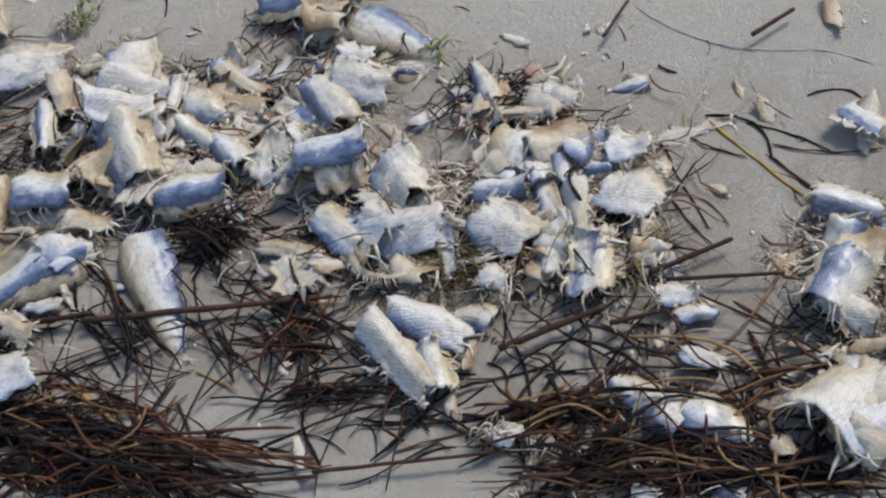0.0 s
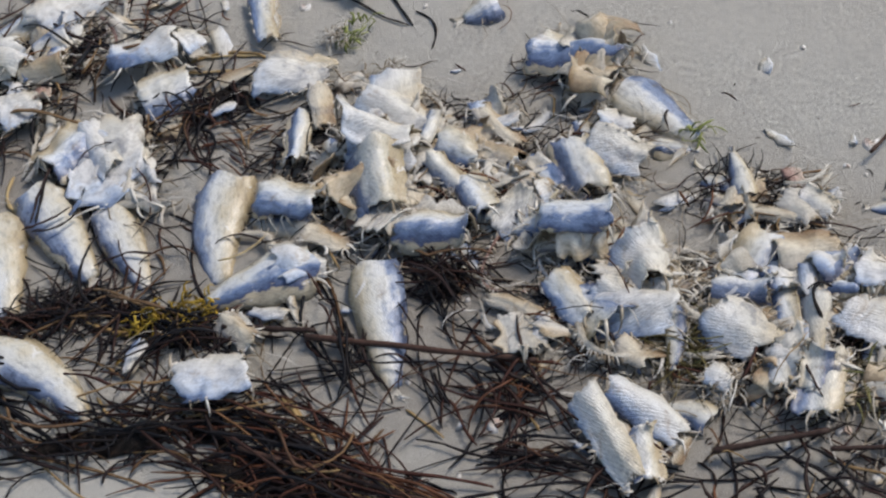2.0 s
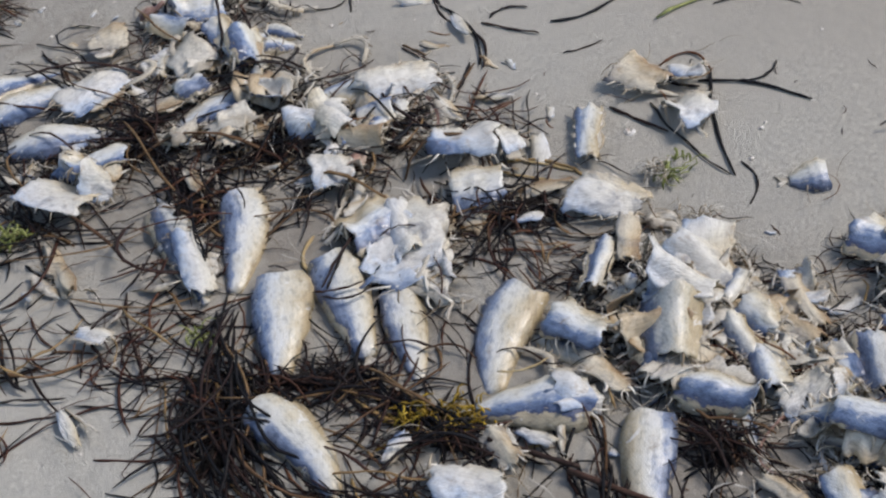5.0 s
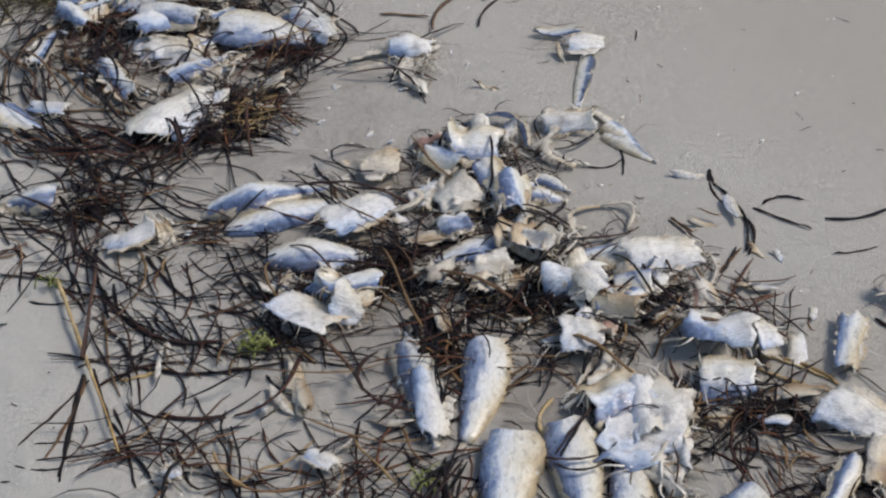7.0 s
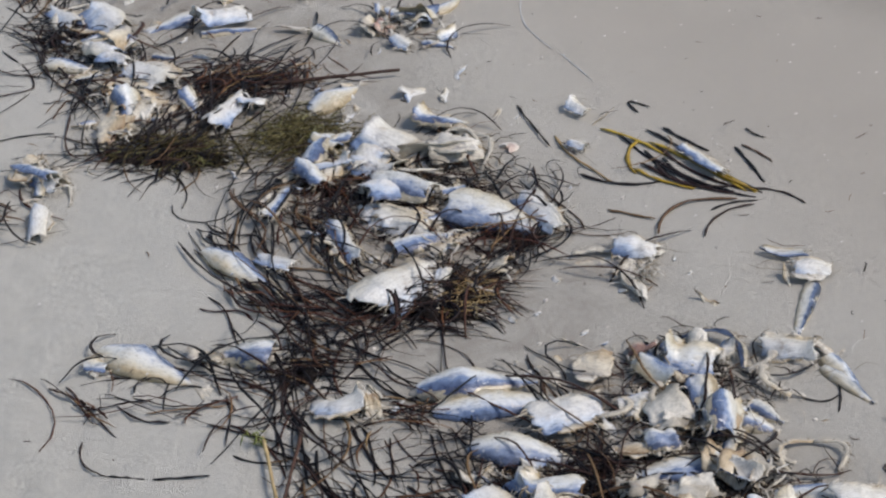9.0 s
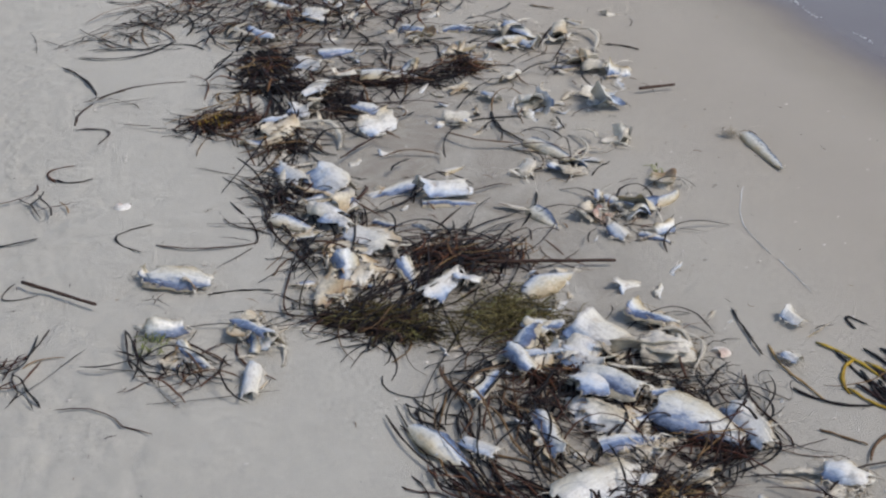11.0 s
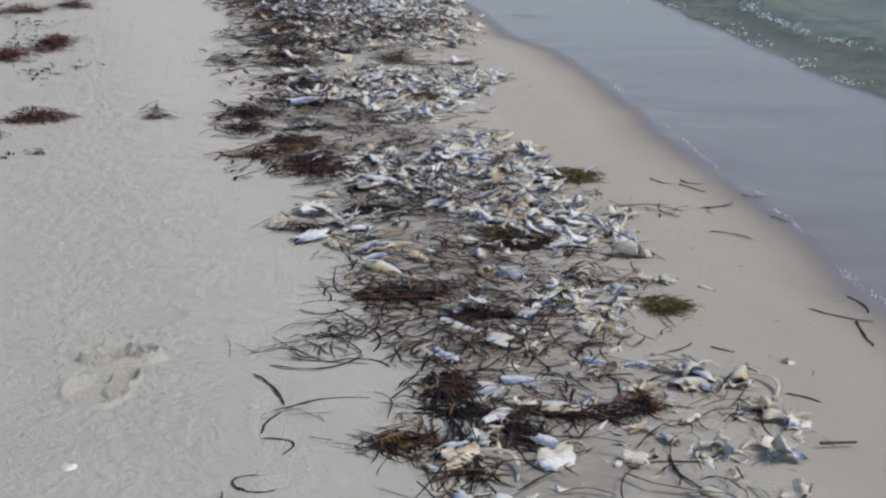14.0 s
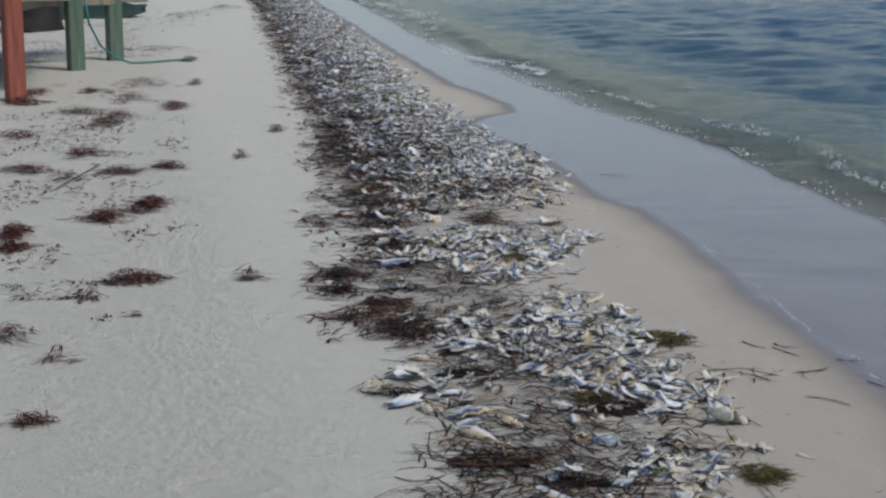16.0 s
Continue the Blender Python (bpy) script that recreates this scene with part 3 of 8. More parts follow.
def skin_sheet(length, width, arch, rng, nu=15, nv=12, ragged=0.3, thick=0.0015, sweep=0.0, cup=False):
    """A torn piece of skin: a sheet bent across its width, with one edge curled further, and a rim of real thickness."""
    seed = rng.uniform(0, 90)
    taper, skew = rng.uniform(-0.25, 0.5), rng.uniform(-0.35, 0.35)
    roof = (1.2 + 4.0 * arch) * rng.uniform(0.55, 1.05) * (-1 if cup else 1)
    lip = rng.uniform(-1.6, 1.9) * (rng.random() < 0.6)
    lip_at, lip_side = rng.uniform(0.45, 0.8), rng.choice((-1, 1))
    twist = rng.uniform(-0.5, 0.5)
    top, uv = [], []
    for i in range(nu):
        s = i / (nu - 1)
        ends = 1 - 0.45 * abs(2 * s - 1) ** 3
        lobes = 1 + ragged * 1.3 * noise.noise(Vector((s * 3.1 + seed, 0.3, seed))) + ragged * 0.45 * noise.noise(Vector((s * 6.5 + seed, 5.3, seed)))
        half = 0.56 * width * (1 - taper * (s - 0.5)) * ends * lobes
        drift = 0.22 * width * noise.noise(Vector((s * 1.7, seed, 3.1)))
        bent = roof * (0.75 + 0.8 * noise.noise(Vector((s * 1.9, seed, 8.8))) + twist * (s - 0.5))
        mid = (nv - 1) / 2
        step = 2 * half / (nv - 1)
        rows = {}
        for way in (-1, 1):
            ang = 0.0
            y, z = way * 0.5 * step, 0.0
            j = int(mid) if way < 0 else int(mid) + 1
            while 0 <= j < nv:
                rows[j] = (y, z)
                r = (2 * j / (nv - 1) - 1)
                ang += -0.5 * bent * (2 / (nv - 1))
                if way == lip_side and abs(r) > lip_at:
                    ang += lip / max(1, (1 - lip_at) * (nv - 1) / 2)
                y += way * step * math.cos(ang)
                z += step * math.sin(ang)
                j += way
        for j in range(nv):
            y, z = rows[j]
            r = 2 * j / (nv - 1) - 1
            jag = ragged * abs(2 * s - 1) ** 4 * noise.noise(Vector((r * 3.3, seed, 1.1)))
            z += 0.085 * width * noise.noise(Vector((s * 2.9, r * 1.9, seed))) + 0.11 * width * (abs(noise.noise(Vector((s * 5.5, r * 3.5, seed)))) - 0.2) + 0.05 * width * noise.noise(Vector((s * 11, r * 7, seed)))
            z += sweep * length * (2 * s - 1) ** 2
            top.append((length * (s - 0.5 + 0.12 * skew * r + 0.5 * jag), y + drift, z))
            uv.append((s, 0.5 + 0.5 * r))
    low = sorted(p[2] for p in top)[len(top) // 10]
    top = [(x, y, max(z - low, -0.002) + 0.003) for x, y, z in top]
    n = nu * nv
    verts = top + [(x, y, z - thick) for x, y, z in top]
    faces = []
    for i in range(nu - 1):
        for j in range(nv - 1):
            a = i * nv + j
            faces.append((a, a + nv, a + nv + 1, a + 1))
            faces.append((n + a, n + a + 1, n + a + nv + 1, n + a + nv))
    ringv = [j for j in range(nv)] + [i * nv + nv - 1 for i in range(1, nu)] + [(nu - 1) * nv + j for j in range(nv - 2, -1, -1)] + [i * nv for i in range(nu - 2, 0, -1)]
    for a, b in zip(ringv, ringv[1:] + ringv[:1]):
        faces.append((a, b, n + b, n + a))
    return verts, faces, uv + uv


def slab(grid, thick):
    """A closed thin sheet over a grid of points: its upper and lower side and a rim."""
    nu, nv = len(grid), len(grid[0])
    top = [p for row in grid for p in row]
    n = nu * nv
    verts = top + [(x, y, z - thick) for x, y, z in top]
    faces = []
    for i in range(nu - 1):
        for j in range(nv - 1):
            a = i * nv + j
            faces.append((a, a + nv, a + nv + 1, a + 1))
            faces.append((n + a, n + a + 1, n + a + nv + 1, n + a + nv))
    rim = [j for j in range(nv)] + [i * nv + nv - 1 for i in range(1, nu)] + [(nu - 1) * nv + j for j in range(nv - 2, -1, -1)] + [i * nv for i in range(nu - 2, 0, -1)]
    for a, b in zip(rim, rim[1:] + rim[:1]):
        faces.append((a, b, n + b, n + a))
    uv = [(i / (nu - 1), j / (nv - 1)) for i in range(nu) for j in range(nv)]
    return verts, faces, uv + uv


def plate_grid(length, width, arch, rng, nu=17, nv=13, ragged=0.18, cup=False):
    """A stiff plate torn from a fish's side, as rows of points: creased along a line, its edges flared, its ends torn, one end that may roll up."""
    seed = rng.uniform(0, 90)
    bend = min(2.4, 0.5 + 2.8 * arch) * rng.uniform(0.8, 1.3)
    crease, sharp = rng.uniform(-0.45, 0.45), rng.uniform(0.9, 4.5)
    flare, curl = rng.uniform(0.0, 1.6) * (rng.random() < 0.6), rng.choice((-1, 1))
    cone, taper, skew = rng.uniform(-0.6, 0.6), rng.uniform(-0.2, 0.55), rng.uniform(-0.35, 0.35)
    roll, end = rng.uniform(0.1, 0.5) * (rng.random() < 0.45) * min(1.0, 0.05 / length), rng.choice((0, 1))
    rows = []
    for i in range(nu):
        s = i / (nu - 1)
        ang = max(0.2, bend * (1 + cone * (s - 0.5)))
        fold = crease + 0.35 * noise.noise(Vector((s * 1.6, seed, 5)))
        half = 0.5 * width * (1 - taper * (s - 0.5)) * (1 - 0.10 * abs(2 * s - 1) ** 5)
        half *= 1 + ragged * 1.1 * noise.noise(Vector((s * 2.6 + seed, 0.3, seed)))
        ys, zs = [0.0], [0.0]
        for j in range(1, nv):
            r = (2 * j - 1) / (nv - 1) - 1
            a = -0.5 * ang * math.tanh(sharp * (r - fold)) / math.tanh(sharp) + curl * flare * max(0.0, curl * r - 0.55) / 0.45
            ys.append(ys[-1] + math.cos(a))
            zs.append(zs[-1] + math.sin(a))
        k = 2 * half / max(ys[-1], 0.35 * nv)
        row = []
        for j in range(nv):
            r = 2 * j / (nv - 1) - 1
            torn = 1 + ragged * 1.2 * noise.noise(Vector((r * 1.9, seed, 4.0 * (s > 0.5)))) + ragged * 0.5 * noise.noise(Vector((r * 5.5, seed, 9.0 * (s > 0.5))))
            rim = max(abs(2 * s - 1), abs(r)) ** 8 * rng.uniform(0.2, 1.4)
            x = length * (s - 0.5) * torn + 0.3 * skew * width * r + rim * 0.09 * width * noise.noise(Vector((r * 8 + s * 9, seed, 2)))
            y = k * (ys[j] - 0.5 * ys[-1]) + rim * 0.09 * width * noise.noise(Vector((s * 9, r * 8 + seed, 7)))
            z = k * zs[j]
            z += 0.07 * width * noise.noise(Vector((s * 2.4, r * 1.6, seed))) + 0.09 * width * (abs(noise.noise(Vector((s * 3.4, r * 2.1, seed + 3)))) - 0.2) + 0.022 * width * noise.noise(Vector((s * 7.5, r * 5.5, seed)))
            far = max(0.0, (s if end else 1 - s) - 0.62) / 0.38
            z += roll * length * far * far * (0.6 + 0.4 * r)
            x -= (1 if end else -1) * 0.35 * roll * length * far * far
            row.append((x, y, -z if cup else z))
        rows.append(row)
    low = sorted(p[2] for row in rows for p in row)[nu * nv // 12]
    return [[(x, y, max(z - low, -0.002) + 0.003) for x, y, z in row] for row in rows]


def fringe(grid, rng, count, reach, mat, parent):
    """Frayed fibres that hang from a plate's torn edges down to what lies below."""
    nu, nv = len(grid), len(grid[0])
    rim = [(i, j) for i in range(nu) for j in (0, nv - 1)] + [(i, j) for i in (0, nu - 1) for j in range(1, nv - 1)]
    mid = Vector(grid[nu // 2][nv // 2])
    pieces = []
    for k in range(count):
        p = Vector(grid[(c := rng.choice(rim))[0]][c[1]])
        out = Vector((p.x - mid.x, p.y - mid.y, 0)).normalized()
        out = Matrix.Rotation(rng.gauss(0, 1.1), 3, "Z") @ out
        side = Vector((-out.y, out.x, 0)) * rng.gauss(0, 0.35)
        l = reach * rng.uniform(0.3, 1.2)
        drop = max(0.0, p.z - 0.003)
        pts = [p - out * 0.002, p + (out + side * 0.3) * 0.4 * l - Vector((0, 0, 0.25 * drop)), p + (out + side) * 0.75 * l - Vector((0, 0, 0.65 * drop)), p + (out + side * 2) * l - Vector((0, 0, 0.95 * drop))]
        w = rng.uniform(0.0004, 0.0009) if rng.random() < 0.6 else rng.uniform(0.0009, 0.0020)
        pieces.append(tube(pts, [w, 0.9 * w, 0.6 * w, 0.15 * w], 4, 0.3))
    return tagged(mesh_part("frayed_edge", *joined(pieces), mat, parent), kind="stuff")


def membrane(grid, rng, mat, parent):
    """A limp fold of cream tissue along one long edge of a plate."""
    nu, nv = len(grid), len(grid[0])
    side = rng.choice((0, nv - 1))
    a = rng.randrange(0, nu // 3)
    b = rng.randrange(2 * nu // 3, nu)
    seed, broad = rng.uniform(0, 50), rng.uniform(0.16, 0.42) * abs(grid[nu // 2][nv - 1][1] - grid[nu // 2][0][1])
    way = 1 if grid[nu // 2][side][1] > grid[nu // 2][nv // 2][1] else -1
    rows = []
    for i in range(a, b):
        p = grid[i][side]
        reach = broad * (0.55 + 1.1 * noise.noise(Vector((i * 0.45, seed, 0))) + 0.5) * math.sin(math.pi * (i - a + 0.6) / (b - a + 0.2)) ** 0.5
        rows.append([(p[0] + 0.4 * reach * noise.noise(Vector((i * 0.3, q * 1.5, seed))), p[1] + way * (q * reach - 0.003),
                      max(0.003, p[2] * (1 - 0.9 * q) - 0.002 + 0.30 * broad * noise.noise(Vector((i * 0.55, q * 2.0, seed + 9))) * min(1, 2 * q))) for q in (0, 0.2, 0.45, 0.7, 0.9, 1.0)])
    v, f, uv = slab(rows, 0.0012)
    return mesh_part("membrane", v, f, mat, parent, uv, "limp cream dried tissue")


def tube(points, radii, ring=6, flat=1.0):
    verts, faces = [], []
    n = len(points)
    for i, p in enumerate(points):
        d = points[min(i + 1, n - 1)] - points[max(i - 1, 0)]
        left = Vector((-d.y, d.x, 0))
        left = left.normalized() if left.length > 1e-9 else Vector((1, 0, 0))
        up = d.cross(left).normalized() if d.length > 1e-9 else Vector((0, 0, 1))
        if up.z < 0:
            up = -up
        for k in range(ring):
            a = 2 * math.pi * k / ring
            verts.append((p + left * (radii[i] * math.cos(a)) + up * (radii[i] * flat * math.sin(a)))[:])
    for i in range(n - 1):
        for k in range(ring):
            a, b = i * ring + k, i * ring + (k + 1) % ring
            faces.append((a, b, b + ring, a + ring))
    faces.append(tuple(range(ring - 1, -1, -1)))
    faces.append(tuple(range((n - 1) * ring, n * ring)))
    return verts, faces


def joined(pieces):
    verts, faces = [], []
    for v, f in pieces:
        k = len(verts)
        verts += v
        faces += [tuple(i + k for i in q) for q in f]
    return verts, faces


def blade(points, width, thick=0.0007):
    """A flat limp strand with blunt torn ends."""
    n = len(points)
    k = (points[0].x * 977 + points[0].y * 613) % 7
    radii = [0.5 * width * (0.85 + 0.2 * math.sin(i * 1.3 + k)) for i in range(n)]
    radii[0] *= 0.55
    radii[-1] *= 0.45
    return tube(points, radii, 4, max(0.25, thick / width * 2))


def wander(rng, x, y, heading, length, z, bend, n=7, lift=0.0, droop=True):
    """A loose strand's course: it winds on its way and rests unevenly on what lies below."""
    pts, a, step = [], heading, length / (n - 1)
    sway, pace, when = rng.uniform(0, 0.42), rng.uniform(2.5, 6.5), rng.uniform(0, 6.28)
    kink = rng.uniform(-1.0, 1.0) * (rng.random() < 0.2)
    at_kink = rng.randrange(1, n - 1)
    for i in range(n):
        s = i / (n - 1)
        pts.append(Vector((x, y, z + lift * math.sin(math.pi * s) + 0.0012 * rng.uniform(-1, 1))))
        a += bend / (n - 1) + sway * math.sin(when + pace * s) * 5 / n + (kink if i == at_kink else 0)
        x, y = x + step * math.cos(a), y + step * math.sin(a)
    return pts


SKINS = {"blue": FISH_BLUE, "pale": FISH_PALE, "dark": FISH_DARK, "husk": HUSK, "warm": HUSK_WARM, "bone": BONE, "flesh": FLESH, "tissue": TISSUE}
STRANDS = {"dark": GRASS_DARK, "red": GRASS_RED, "straw": STRAW, "green": GREEN, "moss": MOSS, "rockweed": ROCKWEED, "stem": STICK, "foam": FOAM, "upper": RED_WEED}
TAIL_LABEL = {"blue": "severed fish tail with blue back and white scaly belly on sand", "pale": "plump pale severed fish tail with faint blue back on sand",
              "dark": "dark mottled severed fish tail lying on sand", "husk": "dried flaky white fish tail piece on sand",
              "warm": "yellowed dried narrow fish tail piece on sand", "bone": "bare bony fish tail piece on sand", "flesh": "dried reddish fish tail piece on sand"}
FISH_LABEL = {"blue": "dead fish with blue back and torn pale belly on sand", "pale": "pale bloated dead fish lying on seagrass",
              "dark": "dark dead fish with mottled skin on sand", "bone": "bony fish head and body remains among seagrass"}
SKIN_LABEL = {"blue": "blue-grey torn piece of scaly fish skin", "pale": "pale smooth torn piece of fish skin", "dark": "dark torn piece of fish skin",
              "husk": "curled white and bluish dried fish skin with ragged edges", "warm": "yellowed dried scrap of fish skin",
              "bone": "bleached thin bone plate of a fish", "tissue": "crumpled cream and tan dried fish tissue", "flesh": "reddish dried scrap of fish flesh"}
MADE = []
counter = [0]


def dice():
    counter[0] += 1
    return random.Random(counter[0] * 7919 + 13)


def fin(rng, length, width, at, heading, mat, parent, name="tail_fin"):
    """A worn fan of one ragged membrane."""
    n, m = 13, 5
    top, faces = [], []
    turn = Matrix.Rotation(heading, 3, "Z")
    for k in range(n):
        a = (k / (n - 1) - 0.5) * width
        l = length * (0.75 + 0.25 * abs(2 * k / (n - 1) - 1)) * rng.uniform(0.55, 1.0)
        for j in range(m):
            s = j / (m - 1)
            p = Vector((l * s * math.cos(a), l * s * math.sin(a) + (k / (n - 1) - 0.5) * 0.25 * length, 0.004 + 0.0012 * (k % 2) + 0.12 * length * s * noise.noise(Vector((k * 0.4, s * 2, length * 90)))))
            top.append((at + turn @ p)[:])
    verts = top + [(x, y, z - 0.001) for x, y, z in top]
    q = n * m
    for k in range(n - 1):
        for j in range(m - 1):
            a = k * m + j
            faces += [(a, a + m, a + m + 1, a + 1), (q + a, q + a + 1, q + a + m + 1, q + a + m)]
        faces.append((k * m + m - 1, k * m + 2 * m - 1, q + k * m + 2 * m - 1, q + k * m + m - 1))
    return mesh_part(name, verts, faces, mat, parent, [(i % m / m, i // m % n / n) for i in range(2 * q)])


def tail_piece(x, y, heading, length, width, back=1, look_of="blue", bend=0.0, lift=0.0):
    """A severed rear part: x, y is the middle of the cut end, heading points to the tail."""
    rng = dice()
    ob = base("fish_tail", x, y, heading, lift, rng.uniform(-2, 2), rng.uniform(-5, 5))
    n = 17
    spine = curve_line(length, bend, n)
    prof = [0.88 + 0.12 * min(1, s * 6) if s < 0.22 else 1 - 0.68 * ((s - 0.22) / 0.78) ** 1.5 for s in np.linspace(0, 1, n)]
    plump = rng.uniform(0.50, 0.62)
    wide = [0.5 * width * p for p in prof]
    high = [0.5 * width * plump * p ** 0.85 for p in prof]
    v, f, uv = loft(spine, wide, high, rng, 16, 0.055, -0.45, back, rng.uniform(0, 50))
    cap(v, f, uv, 16, (n - 1) * 16)
    for i in range(16):                                   # torn rim
        v[i] = (v[i][0] + width * 0.16 * noise.noise(Vector((1.1 * math.cos(i * 0.3927), 1.1 * math.sin(i * 0.3927), x * 90))), v[i][1], v[i][2])
    mesh_part("body", v, f, SKINS[look_of], ob, uv)
    hole, hf, huv = [], [], []
    for sc, dx in ((0.97, 0.002), (0.72, width * 0.10), (0.3, width * 0.22)):
        for k in range(16):
            p = v[k]
            c = high[0] * 0.42
            hole.append((p[0] + dx, p[1] * sc, c + (p[2] - c) * sc))
            huv.append((sc, k / 16))
    for i in range(2):
        for k in range(16):
            a, b = i * 16 + k, i * 16 + (k + 1) % 16
            hf.append((a, a + 16, b + 16, b))
    hf.append(tuple(range(32, 48)))
    mesh_part("cut_end", hole, hf, FLESH, ob, huv, "dried brownish flesh in the cut end")
    if look_of in ("blue", "pale", "dark"):
        fin(rng, width * 0.35, 0.9, spine[-1], math.atan2(*(spine[-1] - spine[-3]).yx), FISH_DARK if look_of == "dark" else BONE, ob)
    MADE.append(ob)
    return tagged(ob, TAIL_LABEL[look_of], "fish tail", "fish remains on the beach")


def fish(x, y, heading, length, width, back=1, look_of="blue", bend=0.0, lift=0.0):
    """A whole carcass, head at x, y."""
    rng = dice()
    ob = base("dead_fish", x, y, heading, lift, 0, rng.uniform(-6, 6))
    n = 21
    spine = curve_line(length, bend, n)
    prof = [(0.42 + 0.58 * (s / 0.35) ** 0.7) if s < 0.35 else max(0.16, 1 - 0.88 * ((s - 0.35) / 0.62) ** 1.2) if s < 0.97 else 0.16 for s in np.linspace(0, 1, n)]
    plump = rng.uniform(0.42, 0.6)
    v, f, uv = loft(spine, [0.5 * width * p for p in prof], [0.5 * width * plump * p for p in prof], rng, 16, 0.06, -0.45, back, rng.uniform(0, 50))
    cap(v, f, uv, 16, (n - 1) * 16)
    mesh_part("body", v, f, SKINS[look_of], ob, uv)
    hv, hf, huv = loft([Vector((-0.16 * width + 0.13 * width * k, 0, 0)) for k in range(6)], [width * q for q in (0.05, 0.14, 0.20, 0.225, 0.225, 0.215)],
                       [width * q * plump for q in (0.06, 0.14, 0.20, 0.235, 0.235, 0.2)], rng, 12, 0.12, -0.45, back, rng.uniform(0, 50))
    cap(hv, hf, huv, 12, 0)
    head = mesh_part("head", hv, hf, BONE, ob, huv, "bleached bony head with an empty eye socket")
    ring = [Vector((0.18 * width + 0.055 * width * math.cos(a), 0.055 * width * math.sin(a), width * plump * 0.325)) for a in np.linspace(0, 2 * math.pi, 11)]
    ev, ef = tube(ring, [0.016 * width] * 11, 5)
    mesh_part("eye_socket", ev, ef, FISH_DARK, head)
    fin(rng, width * 0.55, 1.0, spine[-1], math.atan2(*(spine[-1] - spine[-3]).yx), BONE, ob)
    return tagged(ob, FISH_LABEL.get(look_of, FISH_LABEL["pale"]), "dead fish", "fish remains on the beach")


def skin_piece(x, y, heading, length, width, look_of="husk", arch=0.22, lift=0.009, cup=False):
    rng = dice()
    if width < 0.02:                                      # narrow shreds
        v, f, uv = skin_sheet(length, width, arch, rng, sweep=rng.uniform(-0.04, 0.10), cup=cup)
        ob = mesh_part("fish_skin", v, f, SKINS[look_of], None, uv)
        ob.matrix_world = pose(x, y, rest(x, y) - 0.003 + lift, rng.uniform(-10, 10), rng.uniform(-8, 8), heading)
    else:
        size = 1.03 if y < 0.75 else 1.0
        far = y > 2.2
        grid = plate_grid(length * size, width * (0.66 if far else 0.82 if y > 1.2 else size), arch * (0.6 if far else 0.8 if y > 1.3 else 1), rng, ragged=0.4 if far else 0.18, cup=cup)
        ob = base("fish_skin", x, y, heading, lift + (0.004 if y < 1.3 else 0), rng.uniform(-10, 10), rng.uniform(-19, 19))
        v, f, uv = slab(grid, 0.0016)
        mesh_part("skin", v, f, SKINS[look_of], ob, uv)
        fringe(grid, rng, rng.randrange(16, 36), min(0.020, 0.30 * width), FIBRE, ob)
        if rng.random() < 0.6:
            membrane(grid, rng, rng.choice((TISSUE, HUSK_WARM, TISSUE, BONE)), ob)
    MADE.append(ob)
    return tagged(ob, SKIN_LABEL[look_of], "fish skin", "fish remains on the beach")


def tissue_fold(x, y, heading, length, width, look_of="tissue", lift=0.004):
    """A crumpled ribbon of dried tissue, gathered into folds along its length, with stringy ends."""
    rng = dice()
    seed = rng.uniform(0, 70)
    bow, folds = rng.uniform(-0.35, 0.35), rng.uniform(2.0, 4.5)
    nu, nv, tall = 24, 9, min(width, 0.045)
    rows = []
    for i in range(nu):
        s = i / (nu - 1)
        half = 0.5 * width * (0.35 + 0.65 * math.sin(math.pi * min(1, max(0, 0.08 + 0.84 * s)))) * (1 + 0.7 * noise.noise(Vector((s * 4, seed, 0))))
        cx, cy = length * (s - 0.5), bow * length * (4 * s * (1 - s) - 0.5) + 0.12 * length * noise.noise(Vector((s * 2.5, seed, 6)))
        row = []
        for j in range(nv):
            r = 2 * j / (nv - 1) - 1
            wave = noise.noise(Vector((s * folds, r * 2.2 + 0.8 * math.sin(5 * s + seed), seed)))
            row.append((cx + 0.25 * width * wave, cy + half * r + 0.2 * width * noise.noise(Vector((s * folds * 1.6, r * 1.2, seed + 5))), 0.005 + 0.42 * tall * (wave + 0.35) * (1 - 0.55 * r * r) + 0.12 * tall * noise.noise(Vector((s * 9, r * 5, seed)))))
        rows.append(row)
    low = sorted(p[2] for row in rows for p in row)[nu * nv // 5]
    rows = [[(a, b, max(c - low, -0.002) + 0.003) for a, b, c in row] for row in rows]
    ob = base("fish_tissue", x, y, heading, lift)
    v, f, uv = slab(rows, 0.0012)
    mesh_part("fold", v, f, SKINS[look_of], ob, uv)
    fringe(rows, rng, 34, min(0.03, 0.7 * width), FIBRE, ob)
    MADE.append(ob)
    return tagged(ob, SKIN_LABEL[look_of], "fish tissue", "fish remains on the beach")


